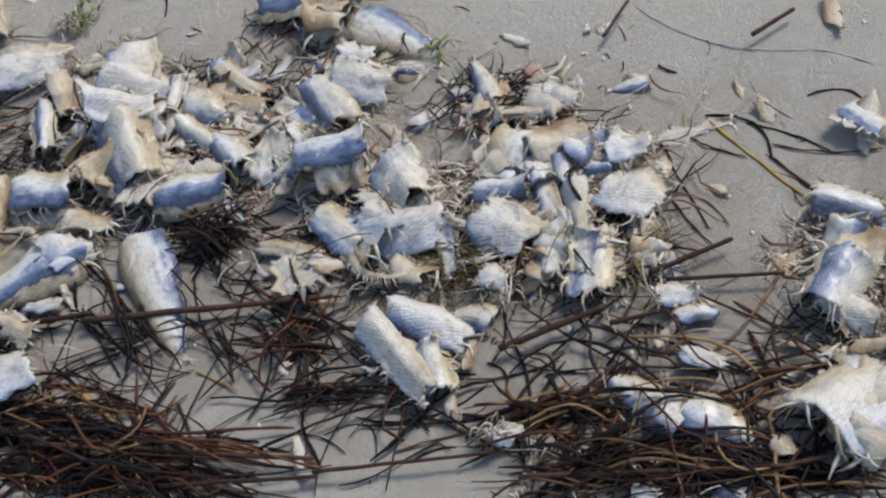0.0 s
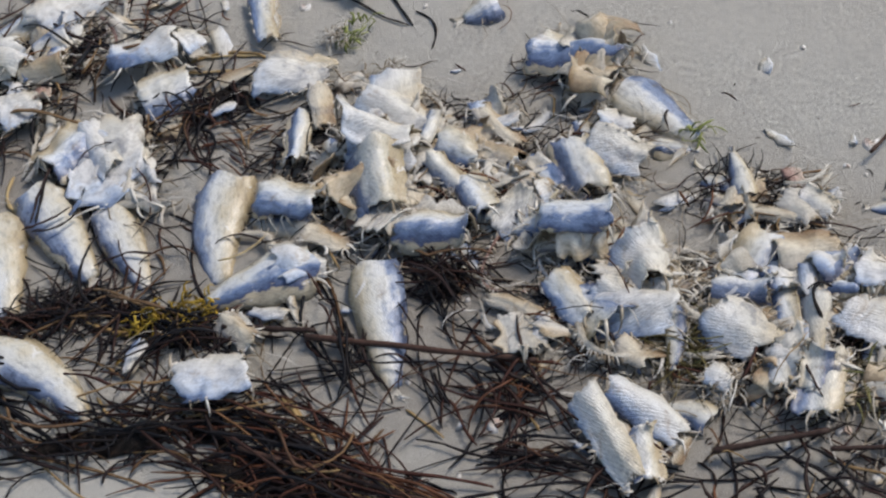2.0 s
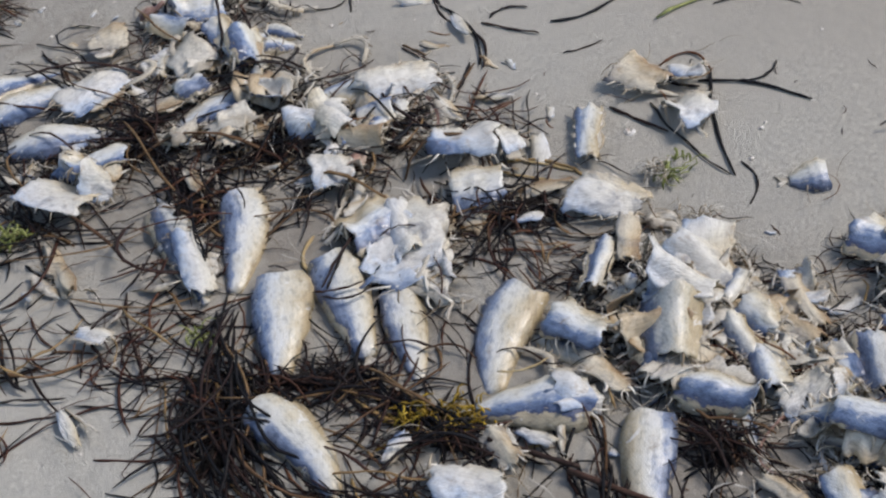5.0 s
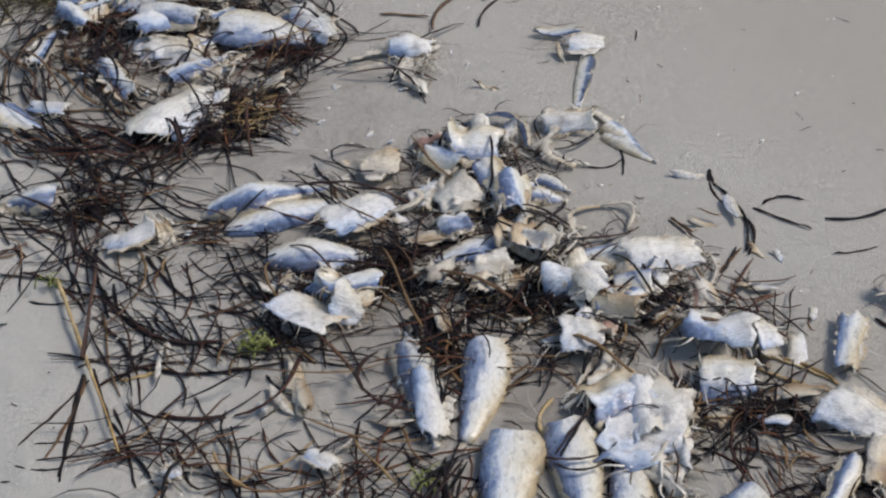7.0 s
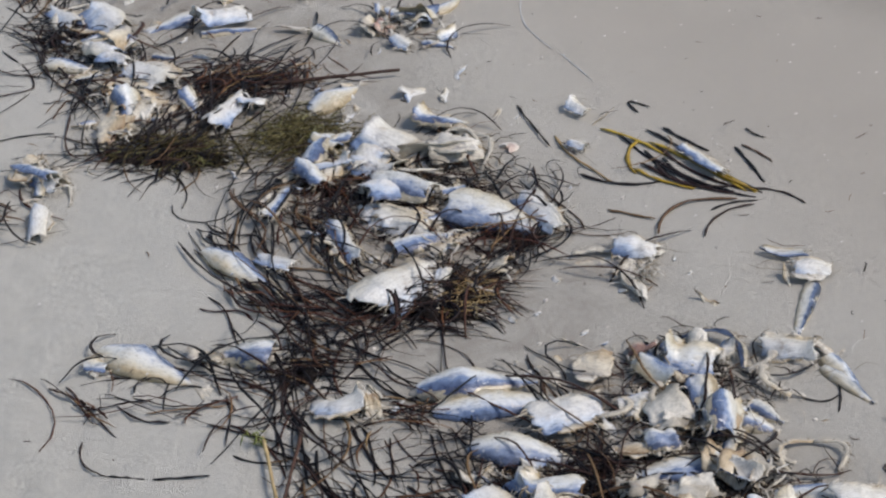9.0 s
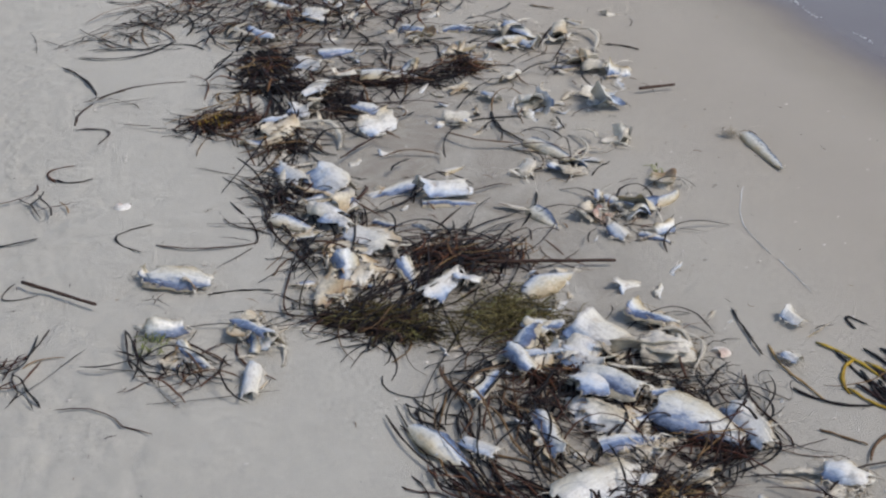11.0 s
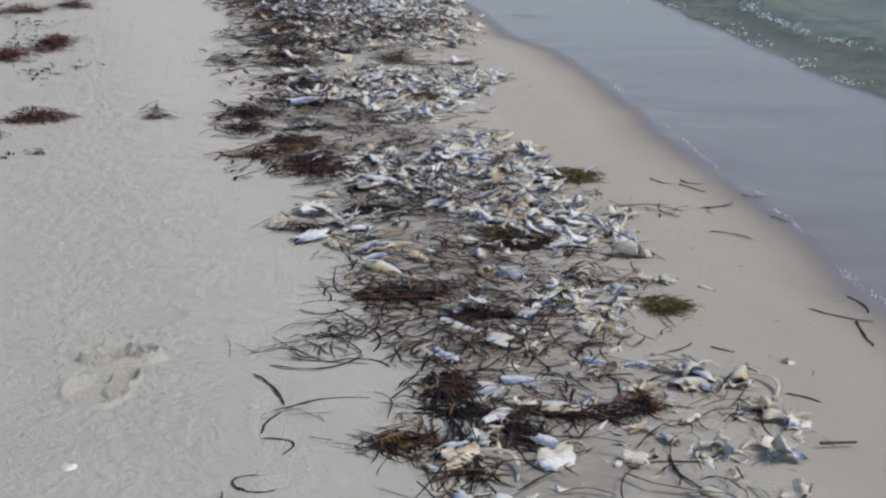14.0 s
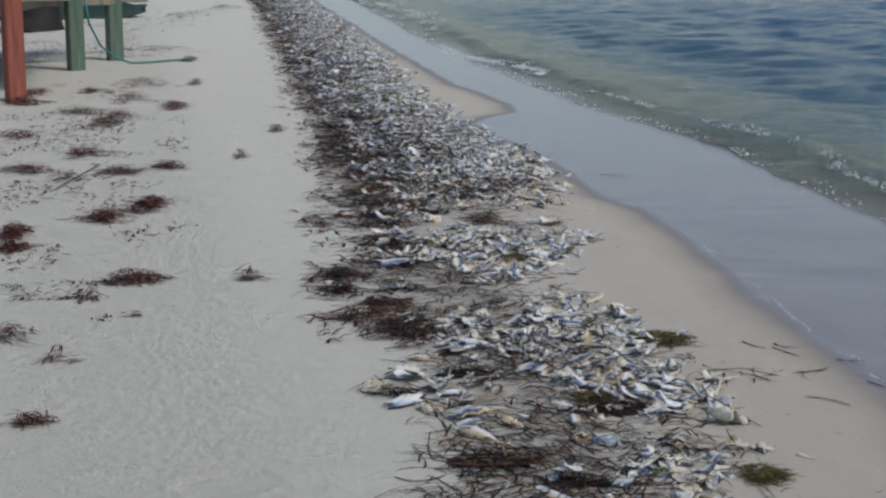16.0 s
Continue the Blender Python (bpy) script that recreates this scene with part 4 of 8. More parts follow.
def bone_arc(x, y, heading, length, sag, width, look_of="bone", lift=0.004):
    """A curved bone or gill arch; sag is its bow over its chord."""
    rng = dice()
    n = 13
    width = min(width * 0.6, 0.011)
    pts = curve_line(length, sag, n)
    pts = [p + Vector((0, 0, 0.4 * width + 0.25 * width * noise.noise(Vector((i * 0.5, x * 7, y * 7))) + 0.25 * abs(sag) * length * math.sin(math.pi * i / (n - 1)))) for i, p in enumerate(pts)]
    v, f = tube(pts, [0.5 * width * (0.55 + 0.45 * math.sin(math.pi * (0.12 + 0.8 * i / (n - 1)))) * (1 + 0.9 * noise.noise(Vector((i * 0.9, x * 50, y * 50)))) for i in range(n)], 8, 0.45)
    ob = mesh_part("fish_bone", v, f, SKINS[look_of], None, [(i // 8 / n, i % 8 / 8) for i in range(len(v))])
    rays = []
    for i in range(1, n - 1):
        for half in (0.0, 0.5):
            d = pts[i + 1] - pts[i]
            p = pts[i] + d * half
            out = Vector((-d.y, d.x, 0)).normalized() * (1 if sag > 0 else -1)
            l = width * rng.uniform(0.7, 1.5)
            rays.append(tube([p, p + out * 0.6 * l + d * 0.3, p + out * l + d * 0.5 - Vector((0, 0, 0.2 * width))], [0.0008, 0.0007, 0.0003], 4))
    tagged(mesh_part("gill_fringe", *joined(rays), FIBRE, ob), kind="stuff")
    ob.matrix_world = pose(x, y, rest(x, y) - 0.002 + lift, 0, 0, heading)
    return tagged(ob, "curved bleached gill bone of a fish among remains", "fish bone", "fish remains on the beach")


def backbone(x, y, heading, length, sag, width, look_of="bone", lift=0.004):
    """A spine with its row of ribs."""
    rng = dice()
    ob = base("fish_backbone", x, y, heading, lift)
    n = 25
    pts = [p + Vector((0, 0, 0.3 * width)) for p in curve_line(length, sag, n)]
    v, f = tube(pts, [0.12 * width * (1.25 if i % 2 else 0.85) * (1 - 0.4 * i / n) for i in range(n)], 7)
    mesh_part("vertebrae", v, f, SKINS[look_of], ob, [(i // 7 / n, i % 7 / 7) for i in range(len(v))])
    ribs = []
    for i in range(1, n - 1):
        for side in (-1, 1):
            d = (pts[i + 1] - pts[i - 1]).normalized()
            left = Vector((-d.y, d.x, 0)) * side
            l = 0.5 * width * rng.uniform(0.7, 1.1)
            ribs.append(tube([pts[i], pts[i] + left * l * 0.55 + d * l * 0.25 + Vector((0, 0, 0.001)), pts[i] + left * l + d * l * 0.6 - Vector((0, 0, 0.25 * width))],
                             [0.0011, 0.0009, 0.0004], 4))
    tagged(mesh_part("ribs", *joined(ribs), FIBRE, ob), kind="stuff")
    return tagged(ob, "fish backbone with a fringe of thin ribs", "fish bone", "fish remains on the beach")


def remains(x, y, radius, look_of="husk", lift=0.0):
    """A tangle of torn skin, gill bones and fibres that hold together."""
    rng = dice()
    ob = base("fish_remains", x, y, rng.uniform(0, 360), lift)
    for k in range(rng.randrange(3, 6)):
        a, d = rng.uniform(0, 6.28), radius * rng.uniform(0.1, 0.65)
        l = radius * rng.uniform(0.9, 1.6)
        v, f, uv = slab(plate_grid(l, l * rng.uniform(0.4, 0.8), rng.uniform(0.12, 0.5), rng, 11, 9, 0.3, rng.random() < 0.3), 0.0014)
        p = mesh_part("skin", v, f, SKINS[rng.choice((look_of, look_of, "warm", "bone", "blue"))], ob, uv)
        p.matrix_basis = pose(d * math.cos(a), d * math.sin(a), rng.uniform(0, 0.25) * radius, rng.uniform(-25, 25), rng.uniform(-25, 25), rng.uniform(0, 360))
    for k in range(rng.randrange(2, 5)):
        a = rng.uniform(0, 6.28)
        pts = wander(rng, radius * 0.5 * math.cos(a), radius * 0.5 * math.sin(a), rng.uniform(0, 6.28), radius * rng.uniform(0.8, 1.6), 0.008, rng.uniform(-2.8, 2.8), 9, radius * 0.22)
        v, f = tube(pts, [radius * 0.05 * math.sin(0.4 + 2.4 * i / 8) * rng.uniform(0.6, 1.3) for i in range(9)], 7, 0.5)
        mesh_part("bone", v, f, BONE, ob, [(i / len(v), 0.5) for i in range(len(v))])
    hairs = []
    for k in range(11):
        a, d = rng.uniform(0, 6.28), radius * rng.uniform(0.0, 0.8)
        pts = wander(rng, d * math.cos(a), d * math.sin(a), a + rng.uniform(-1.3, 1.3), radius * rng.uniform(0.3, 0.8), rng.uniform(0.003, 0.014), rng.uniform(-2, 2), 5, 0.004)
        hairs.append(tube(pts, [0.0008, 0.0008, 0.0007, 0.0006, 0.0003], 4, 0.6))
    tagged(mesh_part("fibre_fringe", *joined(hairs), FIBRE, ob), kind="stuff")
    MADE.append(ob)
    return tagged(ob, "tangled fish remains of torn skin, gill bones and pale fibres", "fish remains", "fish remains on the beach")


def tuft(x, y, radius):
    rng = dice()
    hairs = []
    for k in range(60):
        a = rng.uniform(0, 6.28)
        pts = wander(rng, rng.gauss(0, radius * 0.25), rng.gauss(0, radius * 0.25), a, radius * rng.uniform(0.5, 1.1), rng.uniform(0.003, 0.012), rng.uniform(-1.5, 1.5), 6, 0.006)
        hairs.append(tube(pts, [0.0008, 0.0008, 0.0007, 0.0006, 0.0005, 0.0003], 4, 0.5))
    ob = mesh_part("fibre_tuft", *joined(hairs), FIBRE)
    ob.matrix_world = pose(x, y, rest(x, y))
    return tagged(ob, "pale tuft of stringy dried fish fibres", "fish remains", kind="stuff")


STRAND_LABEL = {"dark": "dark wet seagrass blade lying on sand", "red": "reddish brown seagrass blade lying on sand", "straw": "tan dry plant stalk lying in the wrack",
                "green": "bright green sea grass blade on sand", "rockweed": "yellow-brown strap of kelp in the wrack", "stem": "straight dark brown reed stem lying over the wrack", "moss": "olive strand of weed", "foam": "thin dried foam line on smooth sand"}


def strand(x, y, heading, length, sag, width, look_of="dark", lift=0.0):
    rng = dice()
    n = 11
    sway = rng.uniform(0, 40)
    pts = [p + Vector((0, 0.02 * length * noise.noise(Vector((i * 0.5, sway, 0))), 0.3 * width + 0.003 * abs(noise.noise(Vector((i * 0.6, sway, 5)))))) for i, p in enumerate(curve_line(length, sag, n))]
    v, f = blade(pts, width, 0.0012)
    ob = mesh_part("seagrass_blade" if look_of in ("dark", "red", "green") else "plant_stalk", v, f, STRANDS[look_of])
    ob.matrix_world = pose(x, y, rest(x, y) + lift, 0, 0, heading)
    return tagged(ob, STRAND_LABEL[look_of], "seagrass" if look_of in ("dark", "red", "green") else "plant stalk", "loose strands on the beach")


def stick(x, y, heading, length, width, look_of="stem", lift=0.010):
    rng = dice()
    n = 14
    pts = [Vector((length * i / (n - 1), 0.006 * length * noise.noise(Vector((i * 0.4, x, y))), 0.5 * width)) for i in range(n)]
    v, f = tube(pts, [0.5 * width * (1.0 - 0.25 * i / n) * (1.16 if i % 5 == 2 else 1) for i in range(n)], 7)
    ob = mesh_part("reed_stem", v, f, STRANDS[look_of])
    ob.matrix_world = pose(x, y, rest(x, y) + lift, 0, 0, heading)
    return tagged(ob, STRAND_LABEL[look_of], "plant stalk", "loose strands on the beach")


def grass_heap(x, y, rx, ry, turn, count, look_of="dark", length=0.10, height=0.014, along=None, spread=0.38):
    """A heap of seagrass: a matted core and longer blades that straggle out of it in bundles."""
    rng = dice()
    c, s = math.cos(radians(turn)), math.sin(radians(turn))
    along = radians(turn if along is None else along) + rng.uniform(-0.5, 0.5)
    blades = []
    thick = min(2.2, max(1.0, 0.55 + 0.3 * y))
    length *= min(1.35, max(1.0, 0.8 + 0.25 * y))
    bundles = [(rng.gauss(0, 0.5), rng.gauss(0, 0.5), rng.gauss(0, 0.7), rng.gauss(0, 0.6)) for k in range(max(3, count // 9))]
    for k in range(int(count * (0.34 if y < 3 else 0.34 if look_of != "upper" else 0.8))):
        core = rng.random() < 0.45
        bu, bw, ba, bb = rng.choice(bundles)
        wide = 0.16 if not core else 0.30
        u, w = (rng.gauss(bu, wide), rng.gauss(bw, wide)) if not core else (rng.gauss(0, 0.34), rng.gauss(0, 0.34))
        px, py = u * rx * c - w * ry * s, u * rx * s + w * ry * c
        inner = math.exp(-(u * u + w * w) * 1.8)
        l = length * (rng.uniform(0.3, 0.9) if core else rng.uniform(0.5, 1.7))
        a = along + (ba + rng.gauss(0, spread * 0.6) if not core else rng.gauss(0, spread * 1.7)) + (math.pi if rng.random() < 0.5 else 0)
        z = 0.0015 + height * inner * rng.random() ** 1.5
        pts = wander(rng, px - 0.5 * l * math.cos(a), py - 0.5 * l * math.sin(a), a, l, z, 0.8 * (bb if not core else 0) + rng.gauss(0, 0.45 if y < 0.5 else 0.95), 8, 0.4 * height * inner * rng.random())
        blades.append(blade(pts, thick * rng.uniform(0.0013, 0.0040)))
    ob = mesh_part("seagrass", *joined(blades), STRANDS[look_of])
    ob.matrix_world = pose(x, y, rest(x, y))
    return tagged(ob, "heap of dark brown seagrass washed up on sand" if look_of == "dark" else "heap of reddish brown seagrass washed up on sand", "seagrass", kind="stuff")


def grass_flow(x, y, heading, length, sag, spread, count, look_of="dark", height=0.022):
    """Limp blades that the water combed into one curved bundle; sag is its bow over its chord."""
    rng = dice()
    blades = []
    for k in range(count):
        l0 = rng.uniform(-0.08, 0.55)
        l1 = min(1.12, l0 + rng.uniform(0.3, 0.75))
        off, slant, amp, when = rng.gauss(0, 0.42) * spread, rng.gauss(0, 0.28) * spread, rng.uniform(0.05, 0.4) * spread, rng.uniform(0, 6.28)
        bow, top = sag * rng.uniform(0.6, 1.4), height * rng.random() ** 1.6
        hook = rng.gauss(0, 0.8) * spread if rng.random() < 0.35 else 0.0
        n = 11
        pts = []
        for i in range(n):
            s = l0 + (l1 - l0) * i / (n - 1)
            q = i / (n - 1)
            side = length * bow * 4 * s * (1 - s) + off + slant * (q - 0.5) * 2 + amp * math.sin(when + 4.5 * q) + hook * max(0, q - 0.7) ** 2 * 9
            pts.append(Vector((length * s, side, 0.0015 + top * math.sin(math.pi * (0.1 + 0.8 * q)) + 0.0012 * rng.uniform(-1, 1))))
        blades.append(blade(pts, rng.uniform(0.0016, 0.0042) * (1 + 0.10 * max(0, y))))
    ob = mesh_part("seagrass", *joined(blades), STRANDS[look_of])
    ob.matrix_world = pose(x, y, rest(x, y), 0, 0, heading)
    return tagged(ob, "limp bundle of dark seagrass combed over sand" if look_of == "dark" else "limp bundle of reddish brown seagrass on sand", "seagrass", kind="stuff")


WEED_LABEL = {"moss": "fuzzy olive clump of fine seaweed", "green": "small bright green scrap of seaweed", "rockweed": "yellow-brown branching rockweed clump", "straw": "tangle of tan dry weed", "dark": "fine dark brown weed under fish remains, also standing in for shade in the gaps"}


def weed(x, y, rx, ry, turn, count, look_of="moss", height=0.014):
    """A clump of fine weed: many short curly threads, or small flat leaves for rockweed."""
    rng = dice()
    c, s = math.cos(radians(turn)), math.sin(radians(turn))
    parts = []
    for k in range(int(count * (1.4 if y > 1 else 0.5)) if look_of == "moss" else count):
        u, w = rng.gauss(0, 0.42), rng.gauss(0, 0.42)
        px, py = u * rx * c - w * ry * s, u * rx * s + w * ry * c
        inner = math.exp(-(u * u + w * w) * 1.3)
        z = 0.002 + height * inner * rng.random()
        if look_of in ("rockweed", "green"):
            pts = wander(rng, px, py, rng.uniform(0, 6.28), rng.uniform(0.008, 0.026), z, rng.gauss(0, 1.6), 5, rng.uniform(0, 0.01))
            wd = rng.uniform(0.5, 1.2)
            parts.append(tube(pts, [0.0005 * wd, 0.0015 * wd, 0.0009 * wd, 0.0017 * wd, 0.0003], 4, 0.16))
        else:
            pts = wander(rng, px, py, rng.uniform(0, 6.28), rng.uniform(0.025, 0.06), z, rng.gauss(0, 1.3), 6, 0.003)
            parts.append(tube(pts, [f * (0.8 + 0.08 * max(0, y)) for f in (0.0007, 0.0009, 0.0009, 0.0008, 0.0006, 0.0003)], 3))
    ob = mesh_part("seaweed", *joined(parts), STRANDS[look_of])
    ob.matrix_world = pose(x, y, rest(x, y))
    return tagged(ob, WEED_LABEL[look_of], "seaweed", kind="stuff")


def seashell(x, y, radius):
    """A small ribbed clam shell, open side down."""
    rng = dice()
    verts, faces, uv = [(0, 0, 0.001)], [], [(0, 0)]
    nr, na = 6, 22
    for i in range(1, nr + 1):
        r = i / nr
        for k in range(na):
            a = -2.3 + 4.6 * k / (na - 1)
            rib = 1 + 0.03 * (k % 2)
            verts.append((r * radius * math.cos(a) * rib + radius * 0.2, r * radius * 0.95 * math.sin(a) * rib, 0.001 + radius * 0.42 * math.sqrt(max(0, 1 - (r - 0.35) ** 2 / 0.43)) * rib))
            uv.append((r, k / na))
    for k in range(na - 1):
        faces.append((0, 1 + k, 2 + k))
        for i in range(nr - 1):
            a = 1 + i * na + k
            faces.append((a, a + na, a + na + 1, a + 1))
    faces.append((0,) + tuple(1 + i * na for i in range(nr)))
    faces.append((0,) + tuple(1 + i * na + na - 1 for i in range(nr - 1, -1, -1)))
    ob = mesh_part("seashell", verts, faces, SHELL, None, uv)
    ob.matrix_world = pose(x, y, rest(x, y) - 0.001, rng.uniform(-8, 8), rng.uniform(-8, 8), rng.uniform(0, 360))
    return tagged(ob, "small pale pink ribbed shell on the sand", "seashell", "shells on the beach")


def pile(x, y, rx, ry, turn, count, size=0.05):
    """Loose scraps heaped over one another: each a thing of its own."""
    rng = dice()
    c, s = math.cos(radians(turn)), math.sin(radians(turn))
    for k in range(int(count * (0.85 if y < 0.75 else 0.6))):
        u, w = rng.gauss(0, 0.5), rng.gauss(0, 0.5)
        px, py = x + u * rx * c - w * ry * s, y + u * rx * s + w * ry * c
        up = 0.018 * math.exp(-(u * u + w * w)) * rng.random()
        kind = rng.random()
        l = size * rng.uniform(0.6, 1.35)
        if kind < 0.36:
            skin_piece(px, py, rng.uniform(0, 360), l, l * rng.uniform(0.5, 0.85), rng.choice(("husk", "husk", "husk", "pale", "warm", "blue", "bone")), rng.uniform(0.15, 0.5), up, rng.random() < 0.3)
        elif kind < 0.67:
            tissue_fold(px, py, rng.uniform(0, 360), l * rng.uniform(1.0, 1.8), l * rng.uniform(0.3, 0.5), rng.choice(("tissue", "tissue", "warm", "bone", "husk")), 0.2 * up)
        elif kind < 0.74:
            bone_arc(px, py, rng.uniform(0, 360), l * 1.1, rng.uniform(-0.4, 0.4), l * 0.2, rng.choice(("bone", "bone", "warm")), 0.004 + up)
        elif kind < 0.84:
            tail_piece(px, py, rng.uniform(0, 360), l * 1.2, l * 0.5, rng.choice((-1, 1)), rng.choice(("blue", "warm", "dark")), rng.uniform(-0.1, 0.1), up * 0.6)
        else:
            remains(px, py, l * 0.6, rng.choice(("husk", "warm", "bone")), up * 0.6)
    grass_heap(x, y, rx * 0.9, ry * 0.9, turn, int(count * 1.3), rng.choice(("dark", "dark", "red")), 0.07, 0.03)
    # low dark weed under the heap; it also stands in for shade between scraps
    if y < 2.2:
        weed(x, y, rx * 1.1, ry * 1.1, turn, count * 16, "dark", 0.008)


def grass_mat(x, y, rx, ry, turn, height=0.010):
    """Rotting seagrass matted into a low dark cushion with an uneven fringe."""
    rng = dice()
    seed = rng.uniform(0, 60)
    c, s = math.cos(radians(turn)), math.sin(radians(turn))
    verts, faces = [(0, 0, height)], []
    nr, na = 15, 72
    for i in range(1, nr + 1):
        r = i / nr
        for k in range(na):
            a = 2 * math.pi * k / na
            out = r * (0.95 + 0.55 * noise.noise(Vector((math.cos(a) * 1.6, math.sin(a) * 1.6, seed))) + 0.5 * noise.noise(Vector((math.cos(a) * 5, math.sin(a) * 5, seed))) * r + 0.45 * noise.noise(Vector((math.cos(a) * 15, math.sin(a) * 15, seed))) * r * r)
            u, w = out * math.cos(a) * rx, out * math.sin(a) * ry
            px, py = u * c - w * s, u * s + w * c
            z = height * ((1 - r ** 2) * 0.75 - 0.12 + 1.5 * noise.noise(Vector((px * 28, py * 28, seed))) + 0.7 * noise.noise(Vector((px * 90, py * 90, seed)))) - 0.004 * (i == nr)
            verts.append((px, py, z + 0.001))
    for k in range(na):
        faces.append((0, 1 + k, 1 + (k + 1) % na))
        for i in range(nr - 1):
            a, b = 1 + i * na + k, 1 + i * na + (k + 1) % na
            faces.append((a, a + na, b + na, b))
    ob = mesh_part("seagrass_mat", verts, faces, MAT)
    ob.matrix_world = pose(x, y, rest(x, y))
    tagged(ob, "dark matted cushion of rotting seagrass on sand", "seagrass", kind="stuff")
    grass_heap(x, y, rx * 1.25, ry * 1.25, turn, int(90 + 800 * (rx * ry) ** 0.5), rng.choice(("dark", "red")), 0.085, 0.026)

# ---- wrack along the beach, from the near end onwards ----
remains(0.936, -0.224, 0.032, "bone")
skin_piece(0.924, -0.240, -93, 0.038, 0.034, "warm")
bone_arc(0.923, -0.184, -50, 0.073, 0.39, 0.0042)
skin_piece(0.862, -0.239, -122, 0.057, 0.025, "husk")
skin_piece(0.783, -0.244, -38, 0.077, 0.060, "husk", 0.25)
skin_piece(0.797, -0.223, -23, 0.043, 0.016, "warm")
tail_piece(0.757, -0.115, 59, 0.080, 0.044, 1, "pale")
tail_piece(0.771, -0.116, -114, 0.062, 0.045, -1, "blue")
tail_piece(0.706, -0.147, -119, 0.043, 0.032, -1, "dark")
tail_piece(0.697, -0.083, -104, 0.037, 0.031, -1, "pale")
skin_piece(0.742, -0.193, -110, 0.021, 0.015, "warm")
backbone(0.741, 0.009, 177, 0.059, 0.15, 0.0118)
tuft(0.736, 0.036, 0.017)
skin_piece(0.735, 0.024, -69, 0.026, 0.017, "husk")
skin_piece(0.720, -0.082, 175, 0.016, 0.009, "husk")
grass_heap(0.719, -0.127, 0.167, 0.027, -86, 120, "dark")
grass_heap(0.735, -0.045, 0.058, 0.023, -86, 90, "red")
grass_heap(0.763, 0.006, 0.042, 0.019, -86, 60, "red")
grass_heap(0.727, -0.208, 0.070, 0.024, -86, 110, "dark")
grass_heap(0.809, -0.099, 0.076, 0.016, -87, 40, "red")
grass_heap(0.832, -0.182, 0.040, 0.060, -87, 60, "red")
grass_heap(0.836, -0.044, 0.065, 0.034, -87, 45, "dark")
stick(0.697, 0.007, -83, 0.211, 0.0049)
stick(0.889, -0.085, -84, 0.097, 0.0040)
stick(0.813, 0.045, -61, 0.096, 0.0063)
stick(0.843, -0.044, -71, 0.043, 0.0045)
stick(0.894, -0.070, -60, 0.076, 0.0052)
stick(0.823, 0.441, -81, 0.222, 0.0064)
stick(0.811, 0.526, -77, 0.093, 0.0061)
stick(0.689, 0.180, -79, 0.153, 0.0037)
stick(0.666, 0.313, -82, 0.139, 0.0043)
stick(0.696, 0.444, -89, 0.262, 0.0049)
stick(0.716, -0.171, -73, 0.101, 0.0043)
strand(1.076, -0.095, -127, 0.080, 0.25, 0.0034)
strand(1.031, -0.156, -133, 0.080, 0.01, 0.0032)
strand(1.074, -0.097, -132, 0.144, -0.02, 0.0028, "rockweed")
strand(1.068, -0.133, -113, 0.085, 0.05, 0.0025)
strand(1.043, -0.158, -92, 0.094, -0.06, 0.0025)
strand(1.100, -0.184, -112, 0.061, 0.31, 0.0025)
strand(1.055, -0.079, -114, 0.064, -0.05, 0.0025)
strand(1.087, -0.077, -153, 0.057, -0.16, 0.0014, "straw")
strand(0.989, -0.072, -122, 0.069, 0.15, 0.0019, "straw")
strand(0.980, -0.078, -140, 0.063, -0.03, 0.0022)
strand(1.029, -0.065, -149, 0.093, 0.01, 0.0022)
strand(1.044, -0.058, -153, 0.036, 0.09, 0.0023)
stick(1.165, -0.130, -48, 0.048, 0.0048)
stick(1.166, 0.009, -20, 0.050, 0.0040)
strand(1.138, -0.045, -115, 0.021, -0.06, 0.0032)
seashell(1.189, 0.014, 0.009)
skin_piece(1.062, -0.237, -132, 0.043, 0.026, "pale", 0.1)
seashell(1.153, 0.028, 0.004)
tail_piece(1.117, -0.039, 105, 0.034, 0.023, 1, "blue")
fish(1.103, 0.152, -96, 0.077, 0.040, -1, "dark")
skin_piece(1.074, 0.085, -95, 0.098, 0.019, "warm")
remains(1.074, 0.109, 0.025, "warm")
skin_piece(1.116, 0.062, -127, 0.043, 0.016, "flesh")
skin_piece(1.094, 0.038, -114, 0.038, 0.026, "husk")
skin_piece(1.102, 0.235, -94, 0.057, 0.043, "husk", 0.3)
tail_piece(1.147, 0.297, -135, 0.091, 0.024, -1, "blue")
tail_piece(1.082, 0.225, -133, 0.082, 0.017, 1, "warm")
bone_arc(1.187, 0.326, -141, 0.051, -0.18, 0.0044)
tail_piece(1.198, 0.265, -115, 0.098, 0.055, 1, "pale")
tail_piece(1.131, 0.210, -76, 0.037, 0.029, -1, "dark")
weed(1.154, 0.174, 0.008, 0.017, -91, 14, "green")
skin_piece(1.014, 0.075, -18, 0.055, 0.045, "pale", 0.3)
skin_piece(0.998, 0.038, -59, 0.039, 0.033, "husk")
backbone(1.027, 0.049, -139, 0.092, 0.36, 0.0109)
skin_piece(1.028, 0.001, -26, 0.045, 0.034, "pale")
skin_piece(1.025, -0.037, -78, 0.038, 0.041, "husk", 0.3)
skin_piece(0.978, -0.048, -110, 0.047, 0.053, "husk", 0.2)
skin_piece(0.935, 0.062, -114, 0.058, 0.049, "husk", 0.25)
skin_piece(0.973, 0.031, -152, 0.064, 0.023, "blue")
skin_piece(0.912, 0.014, -88, 0.027, 0.027, "husk")
